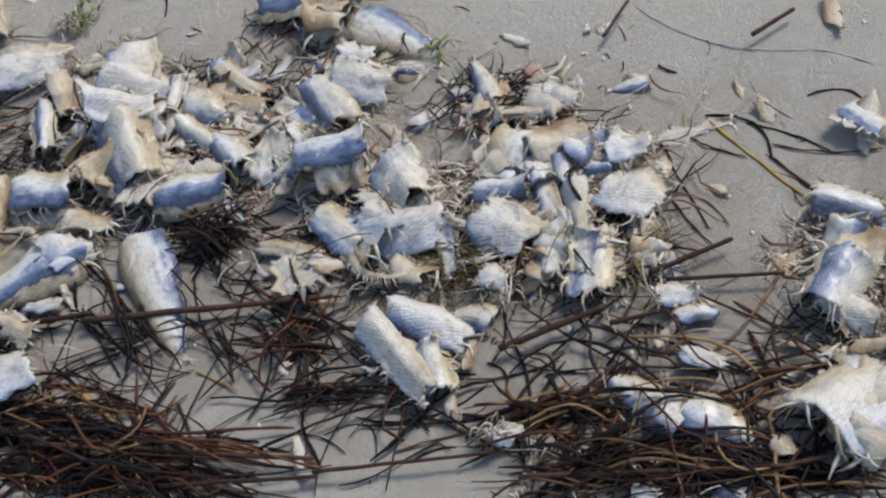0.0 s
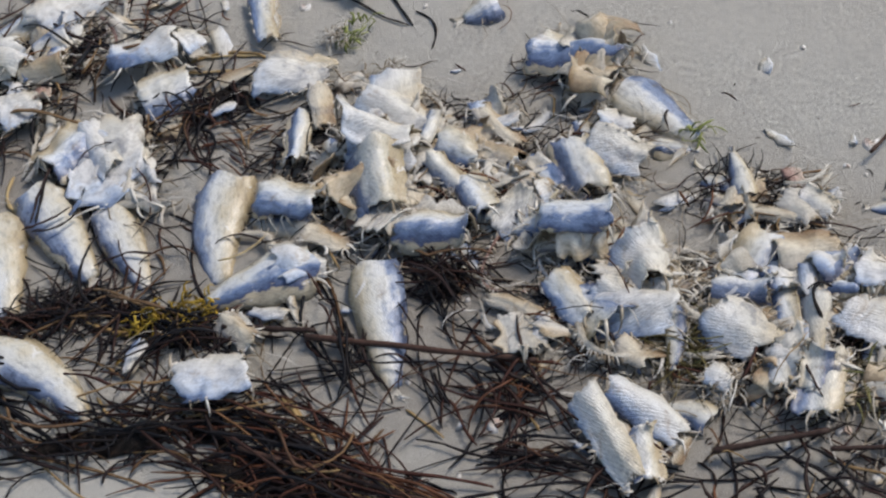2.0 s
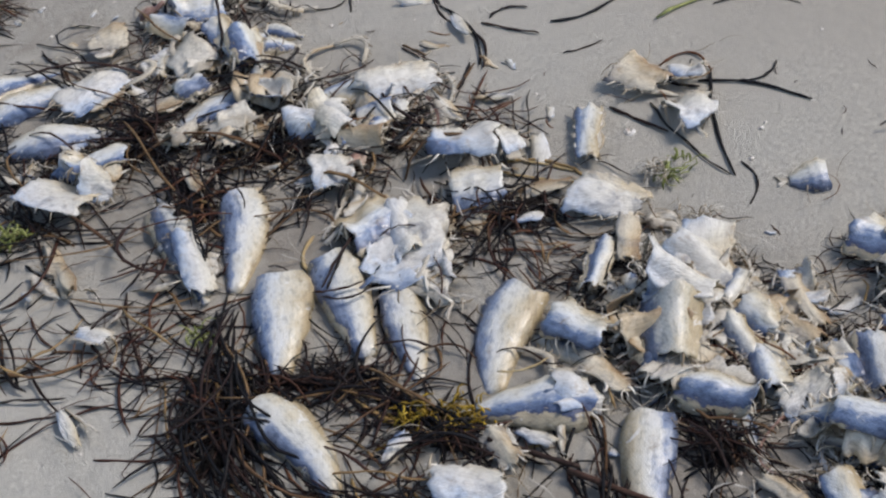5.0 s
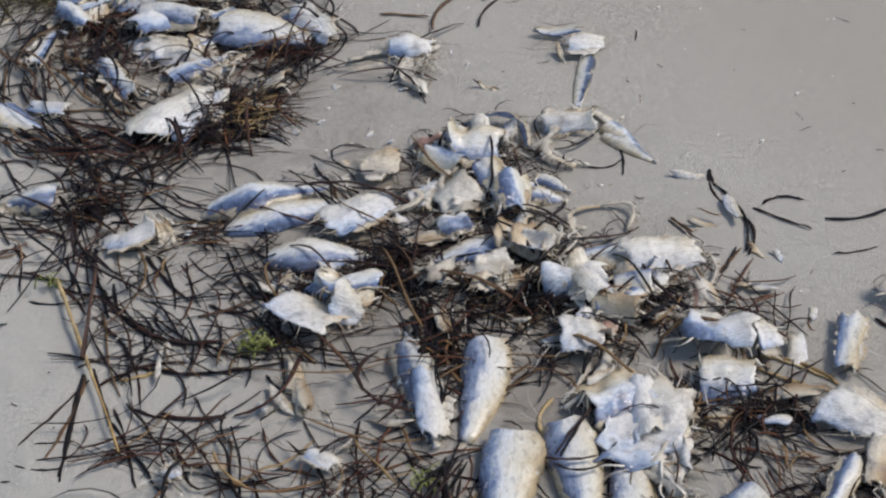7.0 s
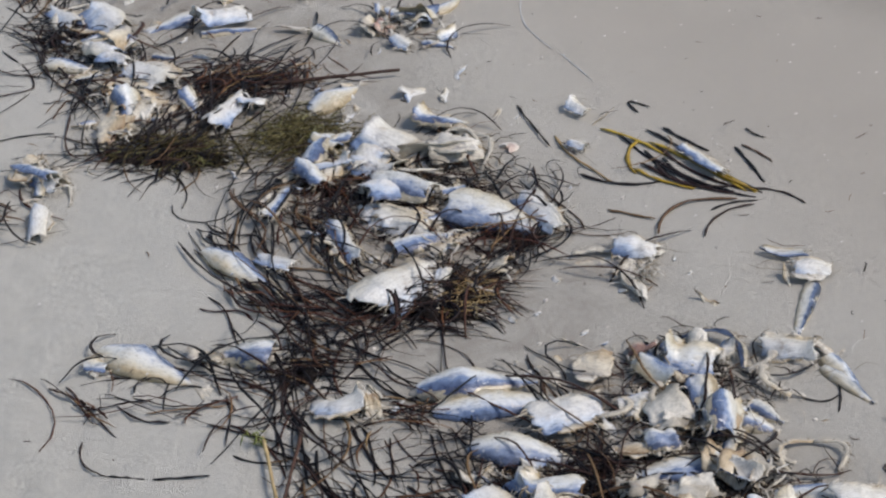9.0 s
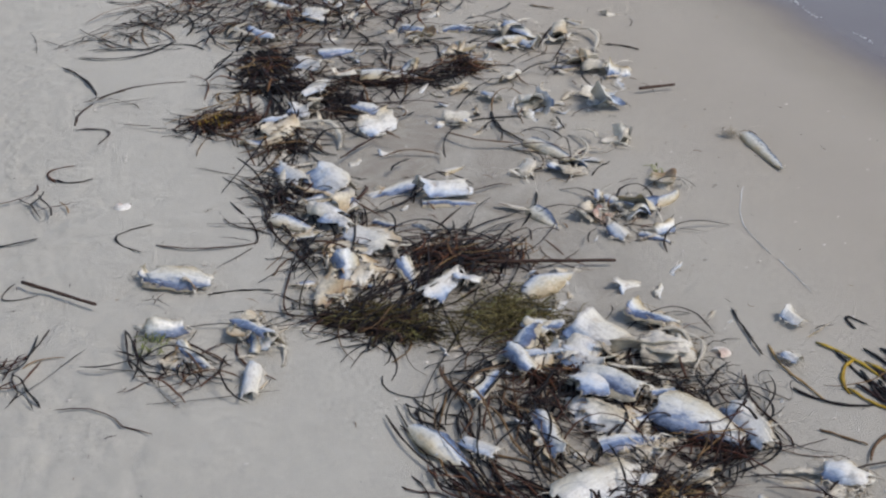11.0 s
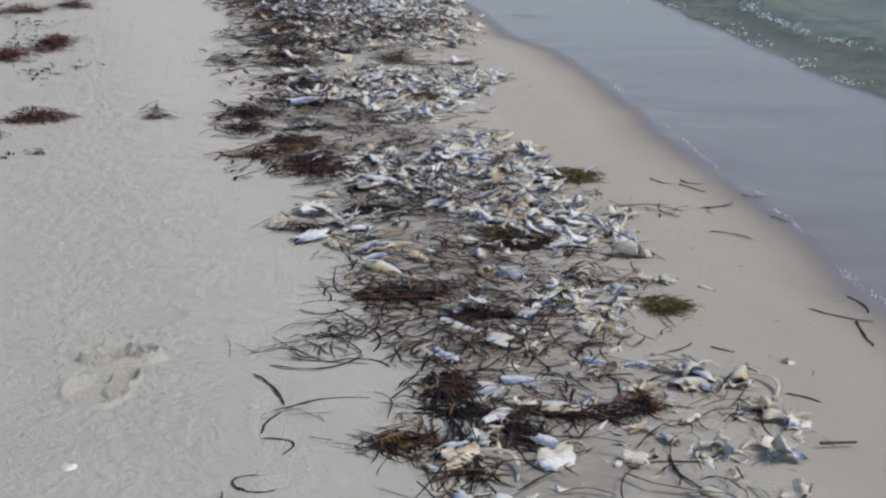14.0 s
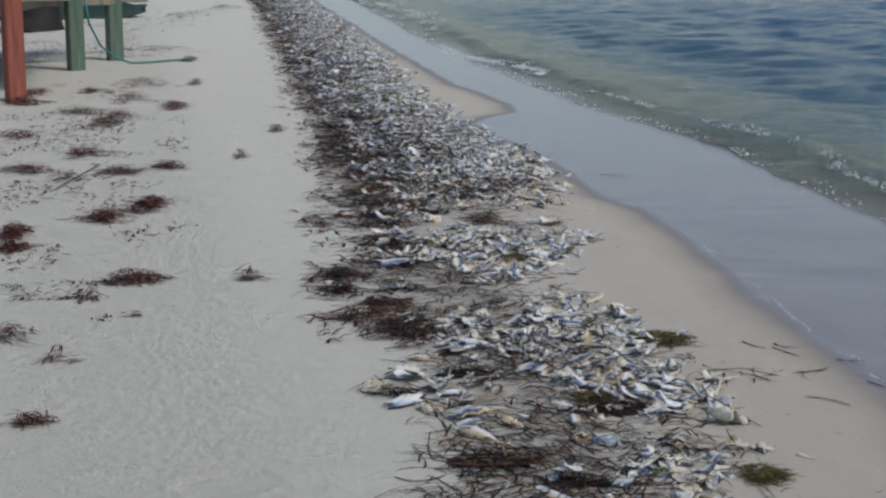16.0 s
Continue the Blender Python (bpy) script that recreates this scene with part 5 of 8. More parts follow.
skin_piece(0.902, -0.021, -176, 0.065, 0.037, "pale", 0.2)
remains(0.925, -0.061, 0.029, "warm")
weed(0.920, -0.054, 0.029, 0.033, -88, 170, "moss")
seashell(0.868, -0.048, 0.007)
weed(0.911, 0.102, 0.026, 0.031, -88, 230, "moss")
skin_piece(0.875, -0.100, -75, 0.035, 0.020, "husk")
skin_piece(0.860, -0.113, -72, 0.034, 0.019, "blue", 0.1)
skin_piece(0.815, -0.124, -112, 0.041, 0.018, "husk", 0.1)
tuft(0.885, 0.054, 0.021)
skin_piece(0.885, 0.061, -95, 0.026, 0.025, "husk")
tail_piece(0.846, 0.057, 84, 0.045, 0.038, 1, "dark")
skin_piece(0.798, 0.130, -132, 0.095, 0.030, "husk", 0.4)
skin_piece(0.833, 0.112, -104, 0.072, 0.032, "husk", 0.38)
skin_piece(0.793, 0.097, -150, 0.056, 0.028, "pale")
skin_piece(0.809, 0.071, 178, 0.028, 0.010, "warm")
tail_piece(1.010, 0.188, 117, 0.081, 0.036, 1, "blue")
skin_piece(0.976, 0.171, -139, 0.063, 0.058, "husk", 0.35)
skin_piece(0.931, 0.154, -75, 0.068, 0.051, "husk", 0.25)
skin_piece(0.931, 0.217, -128, 0.061, 0.033, "blue", 0.3)
bone_arc(0.945, 0.252, -91, 0.078, 0.48, 0.0083)
bone_arc(0.911, 0.215, -20, 0.058, 0.39, 0.0078)
skin_piece(0.886, 0.231, -172, 0.045, 0.018, "husk")
skin_piece(0.911, 0.262, -91, 0.065, 0.017, "warm")
skin_piece(0.896, 0.146, -74, 0.052, 0.015, "warm")
remains(0.895, 0.141, 0.028, "husk")
remains(0.990, 0.125, 0.032, "warm")
remains(0.952, 0.101, 0.023, "bone")
bone_arc(0.887, 0.156, -122, 0.059, 0.33, 0.0040)
skin_piece(1.135, 0.620, -69, 0.073, 0.057, "husk", 0.25)
skin_piece(1.096, 0.564, -146, 0.056, 0.024, "warm")
skin_piece(1.047, 0.568, -157, 0.081, 0.027, "blue", 0.3)
backbone(1.137, 0.566, -94, 0.132, 0.18, 0.0145)
tuft(1.163, 0.520, 0.018)
skin_piece(1.106, 0.470, -101, 0.094, 0.037, "husk", 0.3)
skin_piece(1.093, 0.435, -174, 0.041, 0.022, "blue")
skin_piece(1.053, 0.469, -80, 0.073, 0.048, "husk", 0.4)
bone_arc(0.988, 0.494, 3, 0.102, 0.19, 0.0118, "warm")
tail_piece(0.958, 0.439, 1, 0.080, 0.069, 1, "dark")
tail_piece(1.028, 0.375, -126, 0.062, 0.033, 1, "blue")
remains(1.086, 0.387, 0.042, "warm")
skin_piece(1.081, 0.371, -99, 0.075, 0.028, "warm", 0.35)
backbone(1.049, 0.379, -74, 0.093, -0.26, 0.0131)
remains(1.067, 0.314, 0.031, "bone")
skin_piece(1.113, 0.366, -120, 0.061, 0.026, "warm")
tail_piece(1.081, 0.274, -145, 0.070, 0.029, 1, "blue")
tail_piece(1.044, 0.238, -107, 0.080, 0.013, 1, "warm")
tail_piece(0.966, 0.412, -105, 0.083, 0.038, 1, "blue")
tail_piece(0.967, 0.349, -128, 0.067, 0.021, 1, "blue")
backbone(0.987, 0.314, -124, 0.083, -0.51, 0.0130, "flesh")
bone_arc(1.025, 0.302, -155, 0.052, 0.28, 0.0072, "warm")
skin_piece(0.971, 0.531, -89, 0.063, 0.046, "blue", 0.3)
skin_piece(0.934, 0.472, -97, 0.048, 0.029, "warm")
remains(1.049, 0.431, 0.034, "warm")
grass_heap(0.924, 0.345, 0.040, 0.055, -88, 80, "dark")
grass_heap(0.842, 0.331, 0.050, 0.099, -87, 40, "dark")
grass_heap(0.822, 0.242, 0.058, 0.068, -87, 90, "red")
grass_heap(0.774, 0.182, 0.075, 0.020, -87, 70, "dark")
grass_heap(0.806, 0.108, 0.030, 0.052, -87, 45, "dark")
grass_heap(0.696, 0.427, 0.118, 0.035, -86, 64, "red")
grass_heap(0.670, 0.335, 0.152, 0.017, -86, 50, "dark")
grass_heap(0.862, 0.442, 0.047, 0.083, -88, 45, "dark")
grass_heap(0.732, 0.151, 0.044, 0.022, -86, 8, "dark")
grass_heap(1.046, 0.567, 0.052, 0.065, -90, 45, "dark")
grass_heap(0.989, 0.413, 0.119, 0.044, -89, 40, "dark")
strand(0.888, 0.352, -138, 0.141, -0.15, 0.0022)
strand(0.864, 0.302, -67, 0.043, -0.05, 0.0027)
strand(0.729, 0.184, -116, 0.057, 0.46, 0.0016)
strand(0.728, 0.209, -107, 0.051, 0.10, 0.0017)
strand(0.722, 0.291, -94, 0.051, 0.00, 0.0031)
strand(0.731, 0.332, -3, 0.028, 0.08, 0.0033)
strand(0.751, 0.327, -147, 0.051, 0.04, 0.0028, "red")
strand(0.860, 0.052, -180, 0.054, 0.11, 0.0029)
strand(0.806, 0.057, -140, 0.034, 0.24, 0.0025)
strand(0.764, 0.025, -31, 0.065, 0.08, 0.0028)
strand(0.795, 0.006, -83, 0.037, 0.11, 0.0018)
strand(0.783, 0.319, -111, 0.049, 0.01, 0.0030, "straw")
tail_piece(0.934, 0.986, -138, 0.149, 0.058, -1, "pale", 0.06)
tail_piece(0.864, 0.849, -138, 0.133, 0.069, -1, "blue")
tail_piece(0.914, 0.824, -123, 0.149, 0.060, -1, "pale")
tail_piece(0.919, 0.733, -130, 0.126, 0.049, -1, "pale")
tail_piece(0.988, 0.616, -156, 0.134, 0.064, -1, "pale", -0.08)
tail_piece(0.907, 0.476, 130, 0.111, 0.068, 1, "blue")
tail_piece(0.921, 0.419, -147, 0.143, 0.056, 1, "pale")
tail_piece(0.718, 0.750, -103, 0.140, 0.057, -1, "pale", 0.08)
skin_piece(0.973, 0.814, -12, 0.068, 0.063, "blue", 0.3)
skin_piece(0.982, 0.778, -123, 0.082, 0.036, "husk", 0.4)
strand(0.933, 0.869, -130, 0.071, -0.23, 0.0054, "straw")
strand(0.793, 0.710, -93, 0.129, -0.06, 0.0072, "straw")
strand(0.784, 0.587, -61, 0.117, -0.09, 0.0045, "straw")
strand(0.698, 0.765, 19, 0.058, 0.20, 0.0080, "straw")
weed(0.825, 0.568, 0.032, 0.029, -70, 70, "rockweed")
weed(0.798, 0.612, 0.023, 0.022, -70, 40, "rockweed")
grass_heap(0.803, 0.568, 0.074, 0.025, -70, 90, "dark")
skin_piece(0.758, 0.597, -173, 0.037, 0.019, "husk")
skin_piece(0.755, 0.504, -61, 0.067, 0.056, "husk", 0.3)
skin_piece(0.810, 0.507, -112, 0.055, 0.024, "warm")
skin_piece(0.840, 0.491, -80, 0.039, 0.016, "husk")
seashell(0.729, 0.420, 0.007)
seashell(0.791, 0.233, 0.008)
grass_heap(0.700, 0.501, 0.158, 0.035, -69, 55, "red")
grass_heap(0.687, 0.589, 0.137, 0.026, -69, 50, "dark")
grass_heap(0.675, 0.769, 0.036, 0.082, -70, 120, "dark")
grass_heap(0.780, 0.726, 0.091, 0.027, -70, 90, "dark")
grass_heap(0.698, 0.425, 0.128, 0.027, -69, 60, "red")
grass_heap(0.741, 0.648, 0.098, 0.072, -70, 60, "dark")
grass_heap(0.866, 0.679, 0.120, 0.072, -71, 60, "dark")
strand(0.732, 0.559, -180, 0.044, 1.03, 0.0040, "straw")
strand(0.711, 0.614, -110, 0.066, -0.09, 0.0036, "straw")
strand(0.761, 0.437, -121, 0.084, 0.02, 0.0054, "straw")
strand(0.822, 0.436, -137, 0.067, 0.01, 0.0024)
strand(0.614, 0.761, -85, 0.047, 0.02, 0.0029)
tail_piece(1.290, 0.444, 130, 0.040, 0.050, 1, "pale")
skin_piece(1.226, 0.323, -83, 0.096, 0.058, "blue", 0.35)
remains(1.229, 0.324, 0.033, "husk")
fish(0.840, 1.431, -25, 0.157, 0.073, -1, "blue")
fish(0.838, 1.385, -25, 0.192, 0.057, -1, "blue")
skin_piece(0.971, 1.281, -3, 0.093, 0.076, "husk", 0.15)
fish(0.844, 1.299, -45, 0.149, 0.067, -1, "pale")
skin_piece(0.875, 1.167, -31, 0.072, 0.061, "blue", 0.45)
skin_piece(0.812, 1.161, -74, 0.082, 0.055, "husk", 0.2)
skin_piece(0.850, 1.134, -56, 0.039, 0.039, "husk", 0.4)
tail_piece(0.820, 1.253, -83, 0.076, 0.022, 1, "blue")
skin_piece(0.739, 1.449, -28, 0.075, 0.054, "husk", 0.25)
skin_piece(0.773, 1.427, -23, 0.022, 0.044, "warm")
fish(0.518, 1.745, -60, 0.163, 0.071, 1, "pale")
skin_piece(0.499, 1.706, -38, 0.031, 0.031, "blue")
tail_piece(0.712, 1.602, 148, 0.074, 0.063, 1, "pale")
skin_piece(0.633, 1.647, -38, 0.047, 0.031, "warm")
fish(0.733, 1.901, -74, 0.165, 0.054, 1, "blue")
skin_piece(0.803, 1.802, -66, 0.071, 0.036, "husk")
weed(0.996, 2.133, 0.096, 0.095, -40, 420, "moss")
skin_piece(1.067, 2.013, 57, 0.136, 0.057, "husk", 0.3)
remains(1.136, 1.943, 0.076, "bone")
skin_piece(1.172, 1.923, -21, 0.082, 0.071, "bone", 0.3)
bone_arc(1.135, 1.979, -50, 0.111, 0.54, 0.0153)
bone_arc(1.093, 1.940, -62, 0.140, 0.05, 0.0123)
skin_piece(0.983, 2.001, -21, 0.081, 0.054, "husk")
tail_piece(0.907, 2.022, 9, 0.135, 0.032, 1, "warm")
skin_piece(1.041, 1.870, -7, 0.110, 0.078, "husk", 0.2)
skin_piece(1.021, 1.800, -16, 0.087, 0.041, "husk")
tail_piece(0.966, 1.743, -5, 0.096, 0.051, -1, "blue")
tail_piece(1.095, 1.799, -59, 0.148, 0.093, -1, "pale")
skin_piece(1.192, 1.698, -95, 0.126, 0.052, "husk", 0.35)
backbone(1.144, 1.860, -124, 0.189, -0.16, 0.0225)
skin_piece(0.927, 1.645, 28, 0.145, 0.098, "husk", 0.2)
skin_piece(0.969, 1.606, -127, 0.083, 0.020, "husk")
weed(1.007, 1.580, 0.032, 0.054, -39, 70, "straw")
bone_arc(1.037, 1.629, -80, 0.072, -0.42, 0.0091)
skin_piece(1.201, 2.038, -53, 0.092, 0.062, "blue", 0.3)
skin_piece(1.219, 1.967, -93, 0.105, 0.030, "warm")
seashell(1.259, 1.909, 0.018)
skin_piece(0.864, 1.943, 46, 0.097, 0.036, "blue")
grass_heap(0.936, 1.889, 0.114, 0.156, -40, 80, "dark")
grass_heap(0.961, 1.636, 0.137, 0.088, -39, 190, "dark")
grass_heap(0.833, 1.685, 0.113, 0.043, -39, 80, "dark")
grass_heap(1.119, 1.677, 0.067, 0.071, -39, 90, "dark")
grass_heap(1.004, 1.583, 0.064, 0.072, -39, 60, "red")
grass_heap(0.792, 2.209, 0.153, 0.078, -40, 170, "dark")
weed(0.807, 2.208, 0.134, 0.058, -40, 250, "moss")
grass_heap(0.998, 2.378, 0.124, 0.102, -41, 150, "dark")
skin_piece(0.925, 2.272, 38, 0.094, 0.067, "husk", 0.35)
skin_piece(0.970, 2.271, -48, 0.049, 0.069, "husk", 0.45)
fish(1.046, 2.200, 21, 0.122, 0.063, 1, "blue")
skin_piece(0.848, 2.483, -72, 0.102, 0.094, "husk")
remains(0.779, 2.407, 0.054, "warm")
skin_piece(0.884, 2.343, -93, 0.088, 0.044, "blue")
stick(1.022, 2.319, -22, 0.229, 0.0070)
grass_heap(1.023, 2.371, 0.154, 0.045, -41, 40, "red")
strand(1.419, 1.878, -76, 0.154, 0.06, 0.0080, "rockweed")
strand(1.457, 1.796, -79, 0.224, 0.04, 0.0080, "rockweed")
strand(1.449, 1.812, -127, 0.108, -0.14, 0.0080, "rockweed")
strand(1.389, 1.740, -68, 0.112, -0.06, 0.0080, "rockweed")
strand(1.485, 1.670, -79, 0.096, -0.03, 0.0080, "rockweed")
strand(1.467, 1.756, -82, 0.171, 0.02, 0.0080, "rockweed")
strand(1.478, 1.711, -80, 0.129, -0.02, 0.0080, "rockweed")
strand(1.314, 1.775, -45, 0.128, -0.15, 0.0080)
strand(1.435, 1.776, -75, 0.218, -0.11, 0.0080)
strand(1.504, 1.822, -82, 0.105, -0.02, 0.0080)
strand(1.479, 1.831, -84, 0.263, -0.00, 0.0080)
strand(1.460, 1.778, -79, 0.201, -0.09, 0.0080)
strand(1.409, 1.746, -67, 0.175, -0.09, 0.0080)
strand(1.444, 1.740, -78, 0.149, -0.11, 0.0080)
strand(1.434, 1.850, -92, 0.209, -0.01, 0.0064)
strand(1.560, 1.704, -105, 0.116, 0.00, 0.0070)
strand(1.571, 1.703, -85, 0.069, 0.06, 0.0056)
strand(1.504, 1.586, -66, 0.085, 0.15, 0.0055)
strand(1.477, 1.550, -165, 0.117, -0.18, 0.0050)
strand(1.465, 1.575, -176, 0.154, -0.27, 0.0073)
strand(1.289, 1.662, -54, 0.075, 0.01, 0.0065)
strand(1.416, 1.574, -14, 0.074, 0.10, 0.0054)
strand(1.346, 2.023, -100, 0.150, -0.01, 0.0051)
strand(1.346, 1.901, -90, 0.185, -0.07, 0.0053, "straw")
strand(1.501, 1.889, 8, 0.026, 1.39, 0.0062)
strand(1.611, 1.743, -82, 0.043, -0.11, 0.0047)
strand(1.430, 1.751, -86, 0.121, 0.03, 0.0080)
strand(1.426, 1.731, -63, 0.136, -0.25, 0.0079, "red")
skin_piece(1.485, 1.695, -90, 0.109, 0.038, "blue")
skin_piece(1.418, 1.947, -80, 0.047, 0.034, "husk")
skin_piece(1.352, 1.844, -77, 0.037, 0.027, "husk", 0.1)
tail_piece(1.236, 1.533, 149, 0.079, 0.027, 1, "warm")
tuft(1.236, 1.484, 0.026)
skin_piece(1.425, 1.416, -56, 0.065, 0.018, "blue")
bone_arc(1.257, 1.243, -97, 0.092, -0.26, 0.0087)
tail_piece(1.307, 1.186, -89, 0.084, 0.026, 1, "dark")
strand(1.243, 1.154, -27, 0.047, -0.21, 0.0034)
strand(1.300, 1.154, -130, 0.059, 0.05, 0.0035, "red")
remains(1.166, 1.300, 0.039, "husk")
skin_piece(1.155, 1.280, -39, 0.073, 0.063, "blue", 0.4)
bone_arc(1.183, 1.335, -72, 0.103, 0.38, 0.0191, "dark")
skin_piece(1.129, 1.337, -20, 0.039, 0.037, "flesh", 0.3)
skin_piece(1.053, 1.342, -31, 0.048, 0.059, "warm")
bone_arc(1.090, 1.165, 63, 0.114, 0.43, 0.0177)
bone_arc(1.142, 1.268, -97, 0.065, 0.30, 0.0137)
tail_piece(1.105, 1.185, -15, 0.065, 0.076, -1, "blue")
tail_piece(1.150, 1.157, -58, 0.040, 0.037, -1, "pale")
tail_piece(1.176, 1.173, -72, 0.041, 0.037, -1, "dark")
fish(0.981, 1.139, -20, 0.167, 0.055, -1, "blue")
skin_piece(1.036, 1.165, -30, 0.038, 0.043, "pale", 0.4)
bone_arc(0.998, 1.259, 36, 0.054, -0.73, 0.0161, "warm")
fish(1.098, 1.029, -45, 0.155, 0.057, 1, "blue")
bone_arc(1.135, 1.036, 32, 0.076, 0.42, 0.0116, "warm")
bone_arc(1.195, 1.076, -98, 0.055, 0.48, 0.0102, "warm")
skin_piece(1.173, 0.947, -29, 0.086, 0.048, "husk", 0.25)
skin_piece(1.014, 1.068, 31, 0.085, 0.024, "warm")
bone_arc(1.010, 1.056, 23, 0.082, 0.16, 0.0095)
skin_piece(1.021, 1.054, -76, 0.059, 0.024, "warm")
skin_piece(1.070, 0.980, -47, 0.071, 0.042, "husk", 0.45)
skin_piece(1.067, 0.962, -68, 0.043, 0.038, "blue")
remains(1.109, 0.938, 0.028, "warm")
backbone(1.174, 0.906, -141, 0.094, 0.15, 0.0197, "flesh")
bone_arc(1.168, 0.874, 40, 0.069, -0.16, 0.0077)
strand(1.240, 1.001, -91, 0.039, 0.00, 0.0045)
strand(1.342, 1.035, -123, 0.036, -0.04, 0.0048)
strand(1.322, 1.005, -120, 0.131, 0.12, 0.0047)
strand(1.177, 0.873, 23, 0.083, -0.02, 0.0048)
tail_piece(0.869, 1.045, -117, 0.154, 0.051, -1, "dark")
skin_piece(0.825, 0.949, -119, 0.101, 0.032, "husk", 0.4)
skin_piece(0.920, 1.046, -110, 0.048, 0.018, "warm")
skin_piece(1.015, 0.910, -50, 0.048, 0.056, "husk", 0.3)
bone_arc(1.041, 0.907, -154, 0.120, 0.06, 0.0092)
skin_piece(1.040, 0.897, -145, 0.045, 0.020, "flesh")
skin_piece(1.125, 0.803, -59, 0.076, 0.065, "husk", 0.3)
tuft(1.113, 0.835, 0.021)
skin_piece(1.155, 0.767, -37, 0.029, 0.040, "husk")
strand(1.123, 0.764, -68, 0.100, 0.17, 0.0055, "straw")
strand(1.118, 0.753, -71, 0.090, -0.03, 0.0054, "straw")
strand(1.145, 0.745, -76, 0.081, 0.02, 0.0048, "straw")
skin_piece(1.076, 0.748, -42, 0.056, 0.056, "pale", 0.2)
skin_piece(1.115, 0.693, -46, 0.067, 0.018, "warm")
skin_piece(1.073, 0.678, -54, 0.034, 0.016, "husk")
weed(1.203, 0.586, 0.011, 0.014, -56, 24, "green")
weed(1.233, 0.581, 0.018, 0.005, -56, 10, "green")
tuft(1.201, 0.602, 0.021)
skin_piece(1.211, 0.699, -145, 0.083, 0.029, "blue", 0.2)
seashell(1.248, 0.668, 0.007)
skin_piece(1.320, 0.704, -87, 0.061, 0.050, "warm", 0.08)
skin_piece(1.303, 0.620, -24, 0.048, 0.055, "husk", 0.2)
skin_piece(1.356, 0.661, -61, 0.041, 0.034, "husk")
strand(1.354, 0.718, -93, 0.076, -0.16, 0.0072)
strand(1.359, 0.704, -67, 0.060, 0.47, 0.0045, "red")
strand(1.384, 0.650, -139, 0.186, -0.05, 0.0047)
strand(1.269, 0.711, -91, 0.081, -0.02, 0.0055)
strand(1.298, 0.676, -111, 0.153, -0.05, 0.0038)
strand(1.358, 0.650, -75, 0.132, 0.09, 0.0058)
strand(1.266, 0.535, -141, 0.068, 0.19, 0.0034)
strand(1.379, 0.612, -20, 0.058, -0.23, 0.0043)
strand(1.433, 0.758, -48, 0.179, 0.16, 0.0071, "green")
strand(1.489, 0.714, -61, 0.104, 0.15, 0.0032)
stick(1.502, 0.816, -64, 0.088, 0.0070)
stick(1.532, 0.751, -37, 0.086, 0.0070)
strand(1.471, 0.834, -56, 0.072, 0.13, 0.0033)
strand(1.336, 0.940, -38, 0.049, 0.23, 0.0050)
strand(1.323, 0.943, -77, 0.079, -0.02, 0.0047)
strand(1.366, 0.868, -28, 0.093, -0.13, 0.0057)
strand(1.325, 0.818, -32, 0.051, -0.06, 0.0031)
strand(1.236, 0.999, -94, 0.044, -0.00, 0.0044)
strand(1.339, 1.033, -119, 0.072, -0.10, 0.0040)
strand(1.304, 0.973, -120, 0.102, 0.19, 0.0045)
skin_piece(1.299, 0.953, -116, 0.048, 0.012, "husk")
strand(1.169, 0.875, 16, 0.091, 0.01, 0.0050)
grass_heap(1.174, 0.815, 0.052, 0.030, -56, 60, "red")
grass_heap(1.084, 0.700, 0.091, 0.031, -55, 110, "dark")
grass_heap(1.041, 0.627, 0.023, 0.050, -55, 50, "red")
grass_heap(0.937, 1.114, 0.138, 0.097, -56, 150, "dark")
grass_heap(0.939, 0.941, 0.129, 0.067, -55, 110, "dark")
grass_heap(0.806, 1.290, 0.094, 0.078, -56, 80, "dark")
grass_heap(0.748, 1.202, 0.104, 0.040, -55, 60, "dark")
grass_heap(0.711, 0.924, 0.123, 0.093, -54, 150, "red")
grass_heap(0.700, 0.848, 0.071, 0.080, -54, 80, "dark")
grass_heap(0.645, 1.086, 0.072, 0.082, -54, 34, "red")
grass_heap(0.526, 0.947, 0.066, 0.034, -53, 26, "red")
grass_heap(0.699, 0.786, 0.029, 0.084, -54, 110, "dark")
grass_heap(0.787, 0.704, 0.085, 0.037, -54, 110, "dark")
grass_heap(0.990, 0.716, 0.036, 0.096, -55, 60, "dark")
grass_heap(1.112, 0.908, 0.099, 0.062, -56, 60, "red")
grass_heap(1.044, 1.010, 0.075, 0.063, -56, 60, "dark")
grass_heap(1.034, 0.542, 0.045, 0.080, -54, 40, "dark")
grass_heap(0.981, 1.587, 0.050, 0.085, -58, 60, "dark")
grass_heap(1.021, 1.548, 0.050, 0.042, -58, 20, "red")
strand(0.529, 1.029, -55, 0.130, -0.05, 0.0036)
strand(0.586, 0.849, -55, 0.099, -0.03, 0.0034, "red")
strand(0.717, 1.035, -103, 0.050, -0.03, 0.0026)
skin_piece(0.595, 0.893, -112, 0.051, 0.014, "husk")
skin_piece(0.740, 1.074, -113, 0.104, 0.018, "warm")
skin_piece(0.692, 0.963, -73, 0.037, 0.021, "husk")
skin_piece(0.607, 1.042, -82, 0.034, 0.016, "warm", 0.1)
skin_piece(0.693, 1.075, -98, 0.019, 0.009, "husk", 0.1)
weed(0.757, 0.871, 0.011, 0.006, -54, 14, "green")
weed(0.738, 1.167, 0.014, 0.008, -55, 14, "green")
grass_heap(0.694, 1.379, 0.092, 0.125, -38, 100, "dark")
grass_heap(0.738, 1.546, 0.034, 0.130, -38, 80, "dark")
